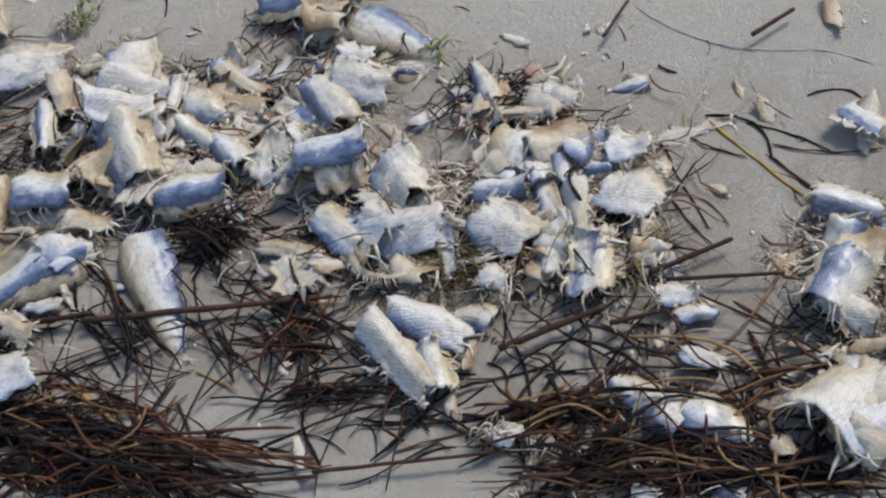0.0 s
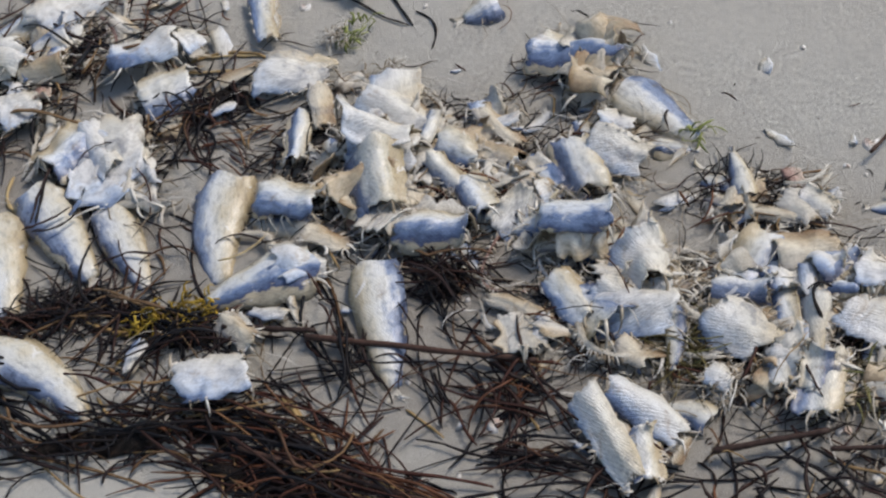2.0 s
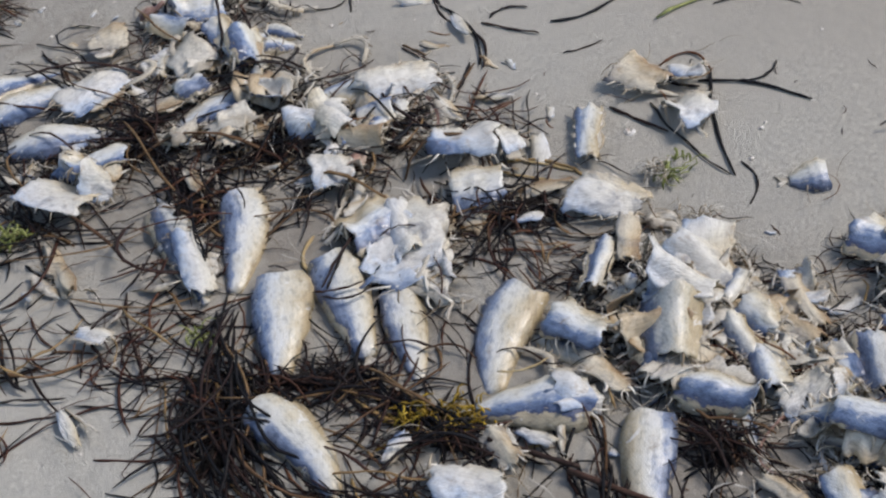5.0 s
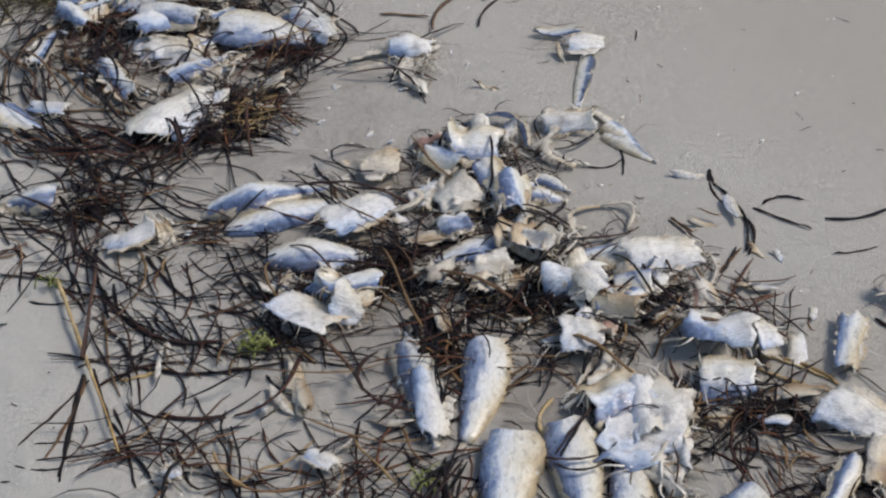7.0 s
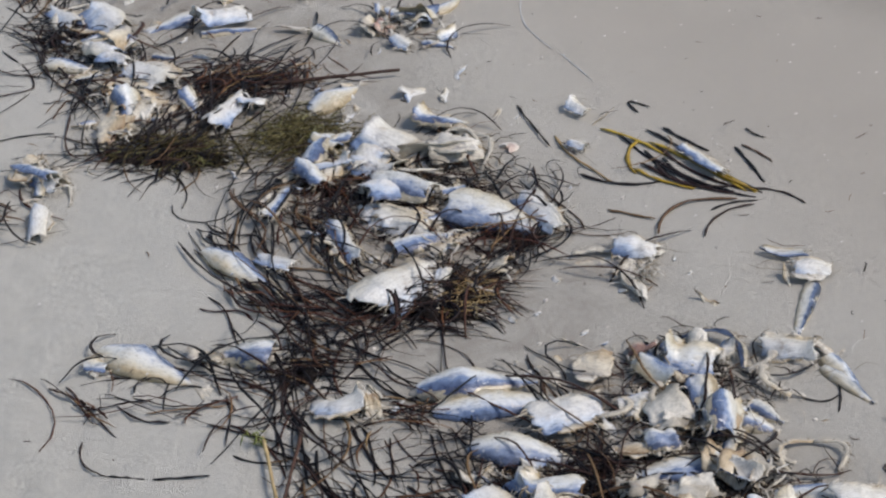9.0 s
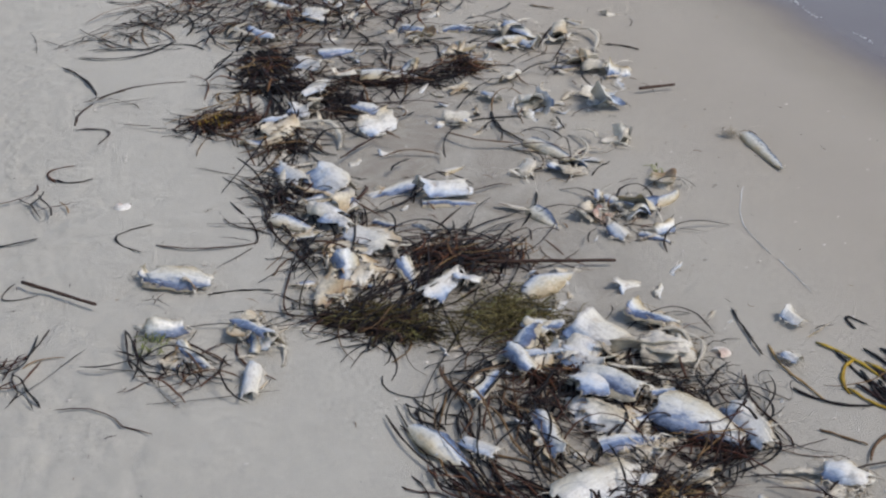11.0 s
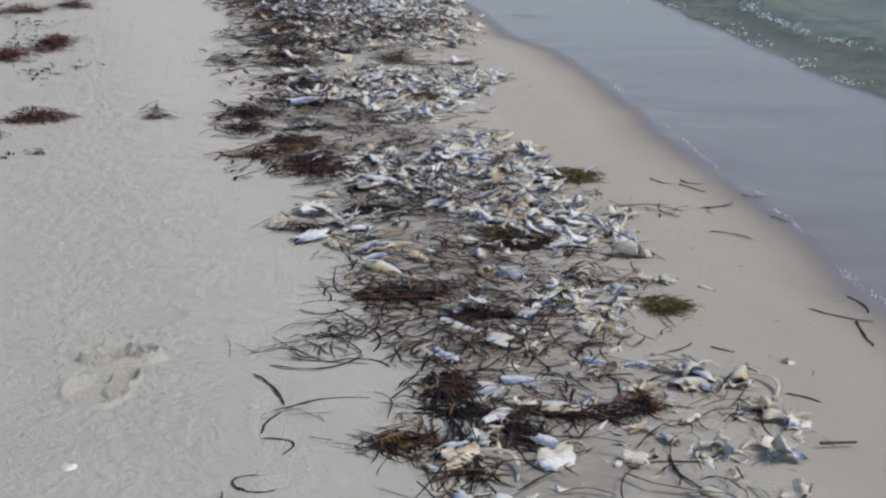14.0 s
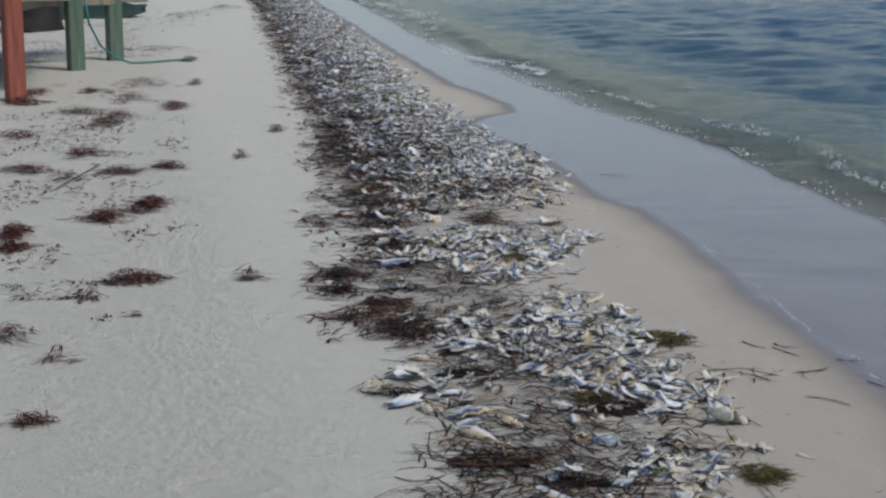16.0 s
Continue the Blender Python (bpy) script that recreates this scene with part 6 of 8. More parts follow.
grass_heap(0.708, 1.191, 0.157, 0.029, -37, 100, "dark")
grass_heap(0.555, 1.629, 0.099, 0.022, -38, 24, "dark")
grass_heap(0.603, 1.536, 0.074, 0.021, -38, 40, "red")
grass_heap(0.470, 1.622, 0.038, 0.049, -38, 16, "red")
grass_heap(0.819, 1.386, 0.065, 0.029, -38, 60, "red")
grass_heap(0.943, 1.186, 0.027, 0.098, -38, 60, "dark")
grass_heap(1.009, 0.997, 0.127, 0.043, -37, 140, "dark")
grass_heap(0.683, 1.552, 0.106, 0.022, -38, 26, "dark")
grass_heap(0.839, 1.578, 0.094, 0.054, -39, 60, "dark")
strand(0.435, 1.572, -85, 0.083, -0.20, 0.0030)
strand(0.442, 1.491, -40, 0.047, 0.00, 0.0039)
strand(0.486, 1.454, -27, 0.070, -0.01, 0.0047)
stick(0.630, 1.443, -106, 0.200, 0.0046, "straw")
stick(0.676, 1.425, -125, 0.163, 0.0046)
weed(0.748, 1.167, 0.030, 0.013, -37, 30, "green")
weed(0.622, 1.448, 0.007, 0.007, -38, 8, "green")
skin_piece(0.502, 2.472, -33, 0.100, 0.070, "pale", 0.5)
skin_piece(0.457, 2.500, -57, 0.052, 0.038, "blue", 0.5)
remains(0.524, 2.471, 0.029, "warm")
strand(0.543, 2.421, -16, 0.113, 0.09, 0.0053)
skin_piece(0.447, 2.312, -7, 0.061, 0.060, "pale", 0.5)
skin_piece(0.469, 2.214, -67, 0.078, 0.035, "blue", 0.5)
remains(0.452, 2.225, 0.030, "husk")
weed(0.422, 2.283, 0.024, 0.048, -21, 50, "green")
grass_heap(0.455, 2.151, 0.090, 0.077, -21, 44, "red")
grass_heap(0.378, 2.225, 0.064, 0.090, -21, 20, "dark")
skin_piece(0.427, 2.208, -42, 0.027, 0.018, "warm", 0.5)
skin_piece(0.581, 2.242, -70, 0.089, 0.075, "blue", 0.5)
skin_piece(0.593, 2.297, -34, 0.033, 0.050, "warm", 0.5)
remains(0.577, 2.215, 0.043, "husk")
remains(0.569, 2.277, 0.031, "bone")
skin_piece(0.540, 2.106, -111, 0.081, 0.036, "husk", 0.5)
bone_arc(0.615, 2.289, -96, 0.148, 0.09, 0.0086)
stick(0.246, 2.578, -51, 0.170, 0.0070)
strand(0.235, 2.599, -62, 0.069, -0.71, 0.0036)
strand(0.366, 3.001, 52, 0.080, 0.47, 0.0065, "red")
strand(0.365, 3.013, -21, 0.079, -0.21, 0.0067)
grass_heap(0.326, 2.875, 0.067, 0.052, -21, 20, "red")
seashell(0.471, 2.834, 0.017)
seashell(0.030, 3.190, 0.020)
strand(0.509, 2.727, -113, 0.111, -0.54, 0.0048)
strand(0.497, 2.642, -20, 0.189, -0.11, 0.0058)
strand(0.211, 2.750, 3, 0.086, -0.01, 0.0075)
grass_heap(0.173, 2.303, 0.074, 0.101, -21, 20, "red")
grass_heap(0.756, 3.886, 0.146, 0.136, -22, 130, "dark")
grass_heap(0.977, 4.200, 0.220, 0.137, -22, 170, "dark")
grass_heap(0.589, 3.753, 0.112, 0.058, -22, 30, "dark")
grass_heap(0.560, 3.354, 0.115, 0.140, -22, 14, "dark")
grass_heap(0.588, 3.165, 0.122, 0.050, -22, 18, "dark")
strand(0.524, 3.689, 5, 0.241, -0.24, 0.0080, "red")
strand(0.476, 3.639, -78, 0.216, 0.07, 0.0080)
strand(0.448, 3.281, 29, 0.318, 0.25, 0.0078)
strand(0.444, 3.249, -71, 0.100, 0.51, 0.0064)
grass_heap(0.951, 3.442, 0.080, 0.130, -22, 170, "dark")
grass_heap(0.770, 3.149, 0.111, 0.084, -22, 120, "dark")
weed(0.734, 3.154, 0.052, 0.051, -22, 40, "rockweed")
grass_heap(1.004, 3.160, 0.088, 0.153, -22, 160, "dark")
grass_heap(1.173, 3.226, 0.142, 0.035, -22, 100, "dark")
grass_heap(0.776, 2.795, 0.067, 0.165, -21, 70, "dark")
grass_heap(0.751, 2.619, 0.075, 0.085, -21, 60, "dark")
grass_heap(1.303, 3.243, 0.092, 0.051, -22, 40, "dark")
grass_heap(1.235, 3.450, 0.164, 0.079, -22, 70, "dark")
grass_heap(1.159, 3.770, 0.189, 0.183, -22, 90, "dark")
tail_piece(1.026, 2.693, -172, 0.105, 0.043, 1, "blue")
skin_piece(1.055, 2.624, -5, 0.086, 0.090, "husk", 0.5)
tail_piece(1.006, 2.605, -20, 0.103, 0.032, -1, "blue")
skin_piece(0.865, 2.747, -77, 0.122, 0.104, "husk", 0.5)
tail_piece(0.726, 2.654, -55, 0.093, 0.048, 1, "blue")
skin_piece(0.833, 2.568, -56, 0.061, 0.073, "husk", 0.5)
remains(0.837, 2.626, 0.050, "husk")
bone_arc(0.788, 2.719, 61, 0.170, 0.27, 0.0256)
skin_piece(0.803, 2.809, -79, 0.103, 0.060, "husk", 0.5)
skin_piece(1.016, 3.390, -48, 0.083, 0.095, "husk", 0.5)
skin_piece(0.976, 3.227, 35, 0.076, 0.090, "husk", 0.5)
skin_piece(0.918, 3.131, -48, 0.060, 0.081, "husk", 0.5)
skin_piece(0.842, 3.084, 27, 0.067, 0.063, "husk", 0.5)
tail_piece(1.103, 3.282, -28, 0.131, 0.059, 1, "pale")
skin_piece(1.055, 3.064, -56, 0.083, 0.085, "pale", 0.5)
skin_piece(1.037, 2.975, 15, 0.083, 0.077, "husk", 0.5)
remains(0.854, 3.038, 0.053, "warm")
bone_arc(0.842, 3.059, -58, 0.175, 0.37, 0.0238)
tail_piece(1.054, 3.460, -1, 0.084, 0.049, -1, "blue")
tail_piece(1.017, 3.911, -57, 0.157, 0.050, 1, "blue")
skin_piece(1.127, 3.992, -2, 0.057, 0.110, "husk", 0.5)
skin_piece(0.957, 3.624, -46, 0.080, 0.070, "husk", 0.5)
skin_piece(1.118, 3.704, -38, 0.063, 0.060, "husk", 0.5)
remains(1.197, 3.647, 0.041, "husk")
fish(1.286, 4.006, -42, 0.143, 0.050, -1, "blue")
skin_piece(1.384, 3.762, -41, 0.058, 0.068, "husk", 0.5)
remains(1.617, 3.085, 0.045, "husk")
remains(1.365, 2.420, 0.049, "bone")
tail_piece(1.192, 2.493, -80, 0.072, 0.044, 1, "dark")
tail_piece(1.734, 2.642, -97, 0.171, 0.038, 1, "dark")
tuft(1.703, 2.656, 0.023)
skin_piece(1.371, 2.316, 12, 0.044, 0.037, "blue", 0.5)
remains(1.281, 2.428, 0.040, "flesh")
skin_piece(1.289, 2.336, -66, 0.044, 0.043, "husk", 0.5)
remains(1.456, 2.504, 0.041, "warm")
tail_piece(1.336, 2.495, -70, 0.059, 0.036, -1, "blue")
weed(1.476, 2.544, 0.011, 0.042, -21, 24, "green")
remains(1.479, 2.728, 0.041, "bone")
tail_piece(1.310, 2.793, -69, 0.123, 0.045, 1, "dark")
bone_arc(1.335, 2.644, 67, 0.160, -0.23, 0.0090)
remains(1.392, 2.969, 0.046, "husk")
remains(1.217, 2.937, 0.035, "bone")
skin_piece(1.320, 3.031, -72, 0.056, 0.034, "husk", 0.5)
remains(1.292, 3.103, 0.033, "warm")
remains(1.539, 2.934, 0.049, "husk")
bone_arc(1.623, 3.386, -81, 0.182, 0.32, 0.0205)
remains(1.612, 3.326, 0.045, "warm")
remains(1.605, 3.166, 0.049, "husk")
tail_piece(1.451, 3.329, 21, 0.113, 0.058, 1, "pale")
remains(1.533, 3.422, 0.058, "husk")
tail_piece(1.292, 3.551, -39, 0.096, 0.044, -1, "blue")
fish(1.386, 3.504, -22, 0.111, 0.044, -1, "blue")
remains(1.363, 3.343, 0.041, "warm")
remains(1.397, 3.249, 0.035, "husk")
skin_piece(1.523, 3.293, -77, 0.057, 0.038, "husk", 0.5)
remains(1.241, 2.658, 0.035, "bone")
remains(1.324, 2.640, 0.045, "husk")
tail_piece(1.091, 2.724, 18, 0.051, 0.023, 1, "blue")
grass_heap(1.318, 2.640, 0.124, 0.049, -21, 24, "dark")
grass_heap(1.533, 3.151, 0.143, 0.110, -22, 14, "dark")
strand(1.296, 2.969, -85, 0.197, -0.12, 0.0080)
strand(1.190, 2.948, -10, 0.182, 0.05, 0.0072)
stick(1.638, 2.942, -8, 0.083, 0.0070)
strand(1.702, 3.248, -50, 0.088, 0.10, 0.0080)
strand(2.035, 3.802, -48, 0.184, -0.07, 0.0080)
strand(2.193, 3.889, -94, 0.148, 0.11, 0.0080)
strand(2.118, 3.687, -105, 0.199, -0.03, 0.0080)
strand(2.394, 3.806, -83, 0.102, -0.14, 0.0080)
strand(1.649, 3.579, -49, 0.068, -0.00, 0.0080)
weed(2.126, 3.472, 0.020, 0.036, -22, 8, "green")
fish(0.913, 4.435, -53, 0.160, 0.073, 1, "pale")
fish(0.908, 4.476, 30, 0.148, 0.043, -1, "blue")
skin_piece(0.794, 4.719, 28, 0.127, 0.073, "husk", 0.5)
skin_piece(0.730, 4.883, -44, 0.077, 0.105, "warm", 0.5)
skin_piece(0.851, 5.015, 24, 0.098, 0.110, "husk", 0.5)
skin_piece(0.872, 4.642, -27, 0.070, 0.086, "warm", 0.5)
fish(1.223, 5.007, 44, 0.177, 0.061, -1, "pale")
skin_piece(1.066, 5.289, 40, 0.129, 0.102, "pale", 0.5)
fish(1.113, 5.327, 50, 0.202, 0.059, -1, "blue")
tail_piece(0.967, 4.599, 13, 0.145, 0.050, 1, "pale")
skin_piece(1.126, 4.003, 45, 0.110, 0.090, "pale", 0.5)
fish(1.029, 3.926, -72, 0.150, 0.041, 1, "blue")
skin_piece(1.124, 3.695, -59, 0.081, 0.062, "husk", 0.5)
bone_arc(0.960, 3.752, -68, 0.158, -0.55, 0.0301)
fish(1.285, 3.546, -34, 0.111, 0.043, -1, "blue")
fish(1.382, 3.499, -6, 0.086, 0.039, -1, "blue")
fish(1.302, 4.004, -36, 0.114, 0.038, -1, "blue")
remains(1.443, 4.057, 0.046, "husk")
fish(1.618, 4.486, 55, 0.238, 0.047, 1, "pale")
bone_arc(1.709, 4.714, -57, 0.115, 0.87, 0.0287)
tail_piece(1.473, 4.174, 56, 0.145, 0.047, 1, "blue")
fish(1.534, 5.616, -17, 0.163, 0.054, -1, "blue")
remains(1.800, 5.715, 0.062, "husk")
weed(1.836, 5.335, 0.107, 0.100, -11, 190, "moss")
weed(1.632, 6.761, 0.055, 0.086, -10, 60, "moss")
weed(1.533, 6.284, 0.028, 0.064, -10, 14, "green")
weed(1.636, 3.877, 0.022, 0.067, -11, 30, "green")
grass_heap(1.440, 4.547, 0.212, 0.085, -11, 160, "dark")
grass_heap(1.997, 4.826, 0.153, 0.057, -11, 36, "dark")
remains(1.852, 4.787, 0.050, "husk")
remains(1.744, 4.366, 0.057, "bone")
remains(1.751, 4.483, 0.047, "husk")
remains(1.724, 4.104, 0.040, "bone")
tail_piece(1.812, 4.045, -62, 0.052, 0.027, 1, "dark")
remains(1.651, 4.118, 0.040, "warm")
remains(1.470, 3.872, 0.044, "husk")
remains(1.388, 3.820, 0.040, "husk")
remains(1.447, 3.719, 0.036, "warm")
skin_piece(1.315, 4.231, -49, 0.104, 0.066, "husk", 0.5)
remains(1.447, 4.899, 0.045, "pale")
fish(1.248, 4.649, -53, 0.134, 0.045, 1, "blue")
strand(2.117, 5.247, -67, 0.114, -0.10, 0.0080)
strand(2.219, 5.204, -47, 0.094, -0.29, 0.0080)
strand(2.188, 5.153, -69, 0.144, 0.00, 0.0080)
strand(2.059, 4.568, -48, 0.155, 0.13, 0.0080)
strand(1.215, -0.014, -109, 0.182, -0.11, 0.0009, "foam")
strand(1.155, -0.186, -113, 0.070, 0.07, 0.0008, "foam")
strand(1.607, 2.432, -110, 0.279, -0.10, 0.0017, "foam")
strand(1.512, 2.147, -95, 0.127, 0.00, 0.0018, "foam")
grass_heap(-0.214, 11.962, 0.150, 0.331, -11, 240, "upper", 0.07, 0.05)
grass_heap(-0.317, 10.341, 0.158, 0.163, -11, 200, "upper", 0.07, 0.05)
grass_heap(0.064, 8.417, 0.081, 0.224, -11, 360, "upper", 0.07, 0.05)
grass_heap(-0.165, 8.087, 0.114, 0.153, -11, 240, "upper", 0.07, 0.05)
grass_heap(-0.586, 7.768, 0.061, 0.189, -11, 280, "upper", 0.07, 0.05)
grass_heap(-0.576, 7.428, 0.062, 0.107, -11, 200, "upper", 0.07, 0.05)
grass_heap(0.317, 12.868, 0.108, 0.221, -11, 200, "upper", 0.07, 0.05)
grass_heap(-0.019, 6.649, 0.151, 0.087, -11, 240, "upper", 0.07, 0.05)
grass_heap(-0.836, 14.136, 0.155, 0.379, -11, 240, "upper", 0.07, 0.05)
grass_heap(-0.085, 9.555, 0.161, 0.105, -11, 160, "upper", 0.07, 0.05)
grass_heap(0.200, 9.721, 0.110, 0.091, -11, 160, "upper", 0.07, 0.05)
grass_heap(-0.337, 14.133, 0.117, 0.187, -11, 120, "upper", 0.07, 0.05)
grass_heap(0.552, 14.588, 0.082, 0.161, -11, 80, "upper", 0.07, 0.05)
grass_heap(0.594, 17.022, 0.104, 0.218, -11, 120, "upper", 0.07, 0.05)
grass_heap(0.992, 11.285, 0.045, 0.123, -11, 56, "upper", 0.07, 0.05)
grass_heap(0.654, 10.082, 0.034, 0.079, -11, 48, "upper", 0.07, 0.05)
grass_heap(-0.802, 11.383, 0.188, 0.171, -11, 160, "upper", 0.07, 0.05)
grass_heap(0.026, 14.687, 0.245, 0.587, -11, 160, "upper", 0.07, 0.05)
grass_heap(-0.026, 13.544, 0.188, 0.351, -11, 120, "upper", 0.07, 0.05)
grass_heap(-0.388, 9.341, 0.156, 0.168, -11, 80, "upper", 0.07, 0.05)
grass_heap(0.298, 18.384, 0.459, 0.649, -11, 160, "upper", 0.07, 0.05)
grass_heap(0.834, 24.527, 0.475, 1.804, -10, 240, "upper", 0.07, 0.05)
grass_heap(1.462, 26.681, 0.296, 1.100, -10, 160, "upper", 0.07, 0.05)
grass_heap(-0.860, 13.380, 0.200, 0.150, -11, 300, "upper", 0.07, 0.06)
grass_heap(-0.420, 12.600, 0.260, 0.180, -11, 200, "upper", 0.07, 0.05)
grass_heap(-0.620, 9.700, 0.220, 0.130, -11, 220, "upper", 0.07, 0.05)
grass_heap(-0.100, 12.300, 0.120, 0.260, -11, 160, "upper", 0.07, 0.05)
grass_heap(0.447, 6.581, 0.057, 0.043, -11, 48, "upper", 0.07, 0.05)
grass_heap(-0.331, 4.752, 0.054, 0.036, -11, 64, "upper", 0.07, 0.05)
grass_heap(-0.220, 6.350, 0.108, 0.063, -11, 48, "upper", 0.07, 0.05)
grass_heap(-0.293, 5.442, 0.062, 0.029, -11, 32, "upper", 0.07, 0.05)
grass_heap(-0.466, 5.779, 0.049, 0.093, -11, 56, "upper", 0.07, 0.05)
grass_heap(0.787, 6.256, 0.160, 0.141, -11, 132, "red")
grass_heap(0.899, 7.777, 0.084, 0.183, -11, 132, "dark")
grass_heap(1.214, 10.438, 0.168, 0.382, -11, 198, "red")
grass_heap(1.323, 12.486, 0.178, 0.228, -11, 66, "dark")
stick(-0.437, 8.994, 75, 0.883, 0.0070)
strand(2.712, 9.077, -25, 0.169, -0.03, 0.0080)
strand(2.353, 4.974, -29, 0.095, -0.03, 0.0080)
strand(2.341, 4.709, -67, 0.078, -0.03, 0.0080)
weed(1.831, 5.338, 0.086, 0.072, -11, 160, "moss")
weed(1.631, 6.756, 0.045, 0.060, -11, 40, "moss")
pile(1.045, 0.459, 0.123, 0.104, -90, 34)
pile(1.052, 0.356, 0.089, 0.069, -90, 16)
pile(0.940, 0.177, 0.090, 0.067, -89, 26)
pile(0.987, 0.012, 0.081, 0.073, -89, 24)
pile(0.919, 0.017, 0.069, 0.043, -88, 14)
pile(1.090, 0.100, 0.049, 0.029, -90, 8)
pile(1.110, 0.264, 0.041, 0.062, -91, 6)
pile(0.915, -0.230, 0.027, 0.046, -88, 10)
pile(0.818, -0.240, 0.025, 0.048, -87, 8)
pile(1.212, 0.320, 0.046, 0.033, -73, 6)
pile(0.975, 0.772, 0.071, 0.053, -72, 8)
pile(1.127, 1.237, 0.093, 0.111, -38, 20)
pile(1.037, 1.085, 0.119, 0.084, -38, 22)
pile(1.111, 0.941, 0.088, 0.059, -37, 14)
pile(0.877, 1.209, 0.082, 0.097, -38, 10)
pile(1.106, 1.854, 0.150, 0.162, -40, 20)
pile(0.827, 2.434, 0.123, 0.136, -41, 12)
pile(1.056, 0.918, 0.092, 0.092, -56, 10)
pile(0.826, 2.725, 0.100, 0.336, -21, 22)
pile(0.965, 3.202, 0.114, 0.286, -22, 14)
pile(1.337, 2.447, 0.117, 0.100, -21, 12)
pile(1.488, 2.959, 0.148, 0.433, -22, 20)
pile(1.438, 3.445, 0.275, 0.210, -22, 16)
pile(1.245, 3.751, 0.233, 0.283, -22, 16)
pile(1.283, 4.438, 0.343, 0.791, -11, 24)
pile(1.514, 4.068, 0.161, 0.564, -11, 14)
grass_mat(0.920, 3.462, 0.065, 0.113, -16)
grass_mat(0.926, 3.296, 0.117, 0.052, -16)
grass_mat(0.743, 3.161, 0.062, 0.057, -16)
grass_mat(1.018, 3.150, 0.043, 0.059, -16)
grass_mat(0.839, 2.988, 0.036, 0.047, -16)
grass_mat(1.164, 3.229, 0.104, 0.027, -16)
grass_mat(1.345, 3.250, 0.047, 0.047, -16)
grass_mat(0.792, 2.743, 0.067, 0.035, -16)
grass_mat(0.941, 4.150, 0.119, 0.079, -11)
grass_mat(1.423, 4.551, 0.150, 0.067, -11)
grass_mat(1.128, 7.263, 0.131, 0.151, -10)
grass_mat(1.134, 6.811, 0.124, 0.134, -10)
grass_mat(0.941, 6.034, 0.110, 0.116, -10)
grass_mat(1.403, 9.283, 0.166, 0.197, -9)
grass_mat(1.410, 7.963, 0.173, 0.098, -9)
grass_mat(0.962, 5.622, 0.083, 0.111, -10)
grass_mat(1.053, 5.026, 0.094, 0.049, -11)
grass_mat(1.143, 3.928, 0.077, 0.037, -11)
grass_mat(0.927, 1.592, 0.087, 0.028, -39)
grass_mat(0.992, 1.610, 0.036, 0.043, -39)
grass_mat(1.127, 1.690, 0.051, 0.032, -40)
grass_mat(0.982, 2.379, 0.072, 0.044, -41)
grass_mat(0.781, 2.195, 0.105, 0.034, -40)
grass_mat(0.962, 1.942, 0.036, 0.031, -40)
grass_mat(0.738, 1.546, 0.017, 0.030, -38)
grass_mat(1.015, 1.005, 0.071, 0.021, -37)
grass_mat(0.953, 1.178, 0.016, 0.053, -38)
grass_mat(0.713, -0.137, 0.109, 0.011, -86)
grass_mat(0.674, 0.391, 0.100, 0.016, -86)
grass_mat(0.924, 0.345, 0.023, 0.027, -88)
grass_mat(0.681, 0.752, 0.017, 0.051, -70)
grass_mat(0.773, 0.743, 0.055, 0.010, -70)
grass_mat(0.689, 0.531, 0.129, 0.018, -69)
grass_mat(0.794, 0.562, 0.040, 0.011, -70)
grass_mat(1.063, 0.722, 0.055, 0.011, -55)
grass_mat(0.876, 1.016, 0.027, 0.058, -55)
stick(0.630, 1.444, -106, 0.329, 0.0038, "straw")
stick(0.678, 1.433, -123, 0.176, 0.0037)
strand(0.573, 1.277, -127, 0.166, -0.01, 0.0053)
strand(0.575, 1.274, -140, 0.149, 0.06, 0.0049)
strand(0.573, 1.264, -161, 0.114, 0.02, 0.0044)
strand(0.557, 1.254, -129, 0.130, 0.02, 0.0047)
strand(0.448, 1.200, -47, 0.055, -0.10, 0.0032)
strand(0.426, 1.190, -18, 0.037, -0.19, 0.0027)
strand(0.480, 1.216, -40, 0.045, 0.01, 0.0027)
strand(0.578, 1.246, -23, 0.101, 0.12, 0.0059)
strand(0.628, 1.235, -43, 0.139, -0.08, 0.0057)
strand(0.598, 1.236, -24, 0.059, -0.04, 0.0066, "straw")
strand(0.661, 1.189, -34, 0.110, -0.03, 0.0050)
strand(0.587, 1.276, -107, 0.150, -0.01, 0.0044, "red")
strand(0.558, 1.190, -95, 0.148, -0.00, 0.0042)
strand(0.572, 1.201, -109, 0.130, 0.01, 0.0039)
strand(0.586, 1.187, -49, 0.109, -0.10, 0.0047, "red")
strand(0.604, 1.157, -49, 0.079, -0.04, 0.0053)
strand(0.663, 1.109, -110, 0.064, -0.18, 0.0028)
strand(0.641, 1.050, 7, 0.032, 0.06, 0.0027)
strand(0.564, 1.148, -55, 0.071, 0.07, 0.0032)
strand(0.649, 1.150, -99, 0.074, -0.04, 0.0027)
strand(0.587, 1.102, -100, 0.059, 0.01, 0.0026)
strand(0.608, 1.499, -82, 0.132, 0.10, 0.0040)
strand(0.584, 1.515, -53, 0.101, -0.01, 0.0047)
strand(0.628, 1.432, -58, 0.072, -0.02, 0.0046)
strand(0.588, 1.443, -41, 0.064, -0.12, 0.0040)
strand(0.697, 1.470, -96, 0.204, -0.14, 0.0055)
strand(0.680, 1.395, -79, 0.183, -0.22, 0.0054)
strand(0.663, 1.323, -62, 0.132, -0.17, 0.0064)
strand(0.738, 1.412, -94, 0.114, -0.03, 0.0051)
strand(0.748, 1.402, -110, 0.111, 0.05, 0.0037)
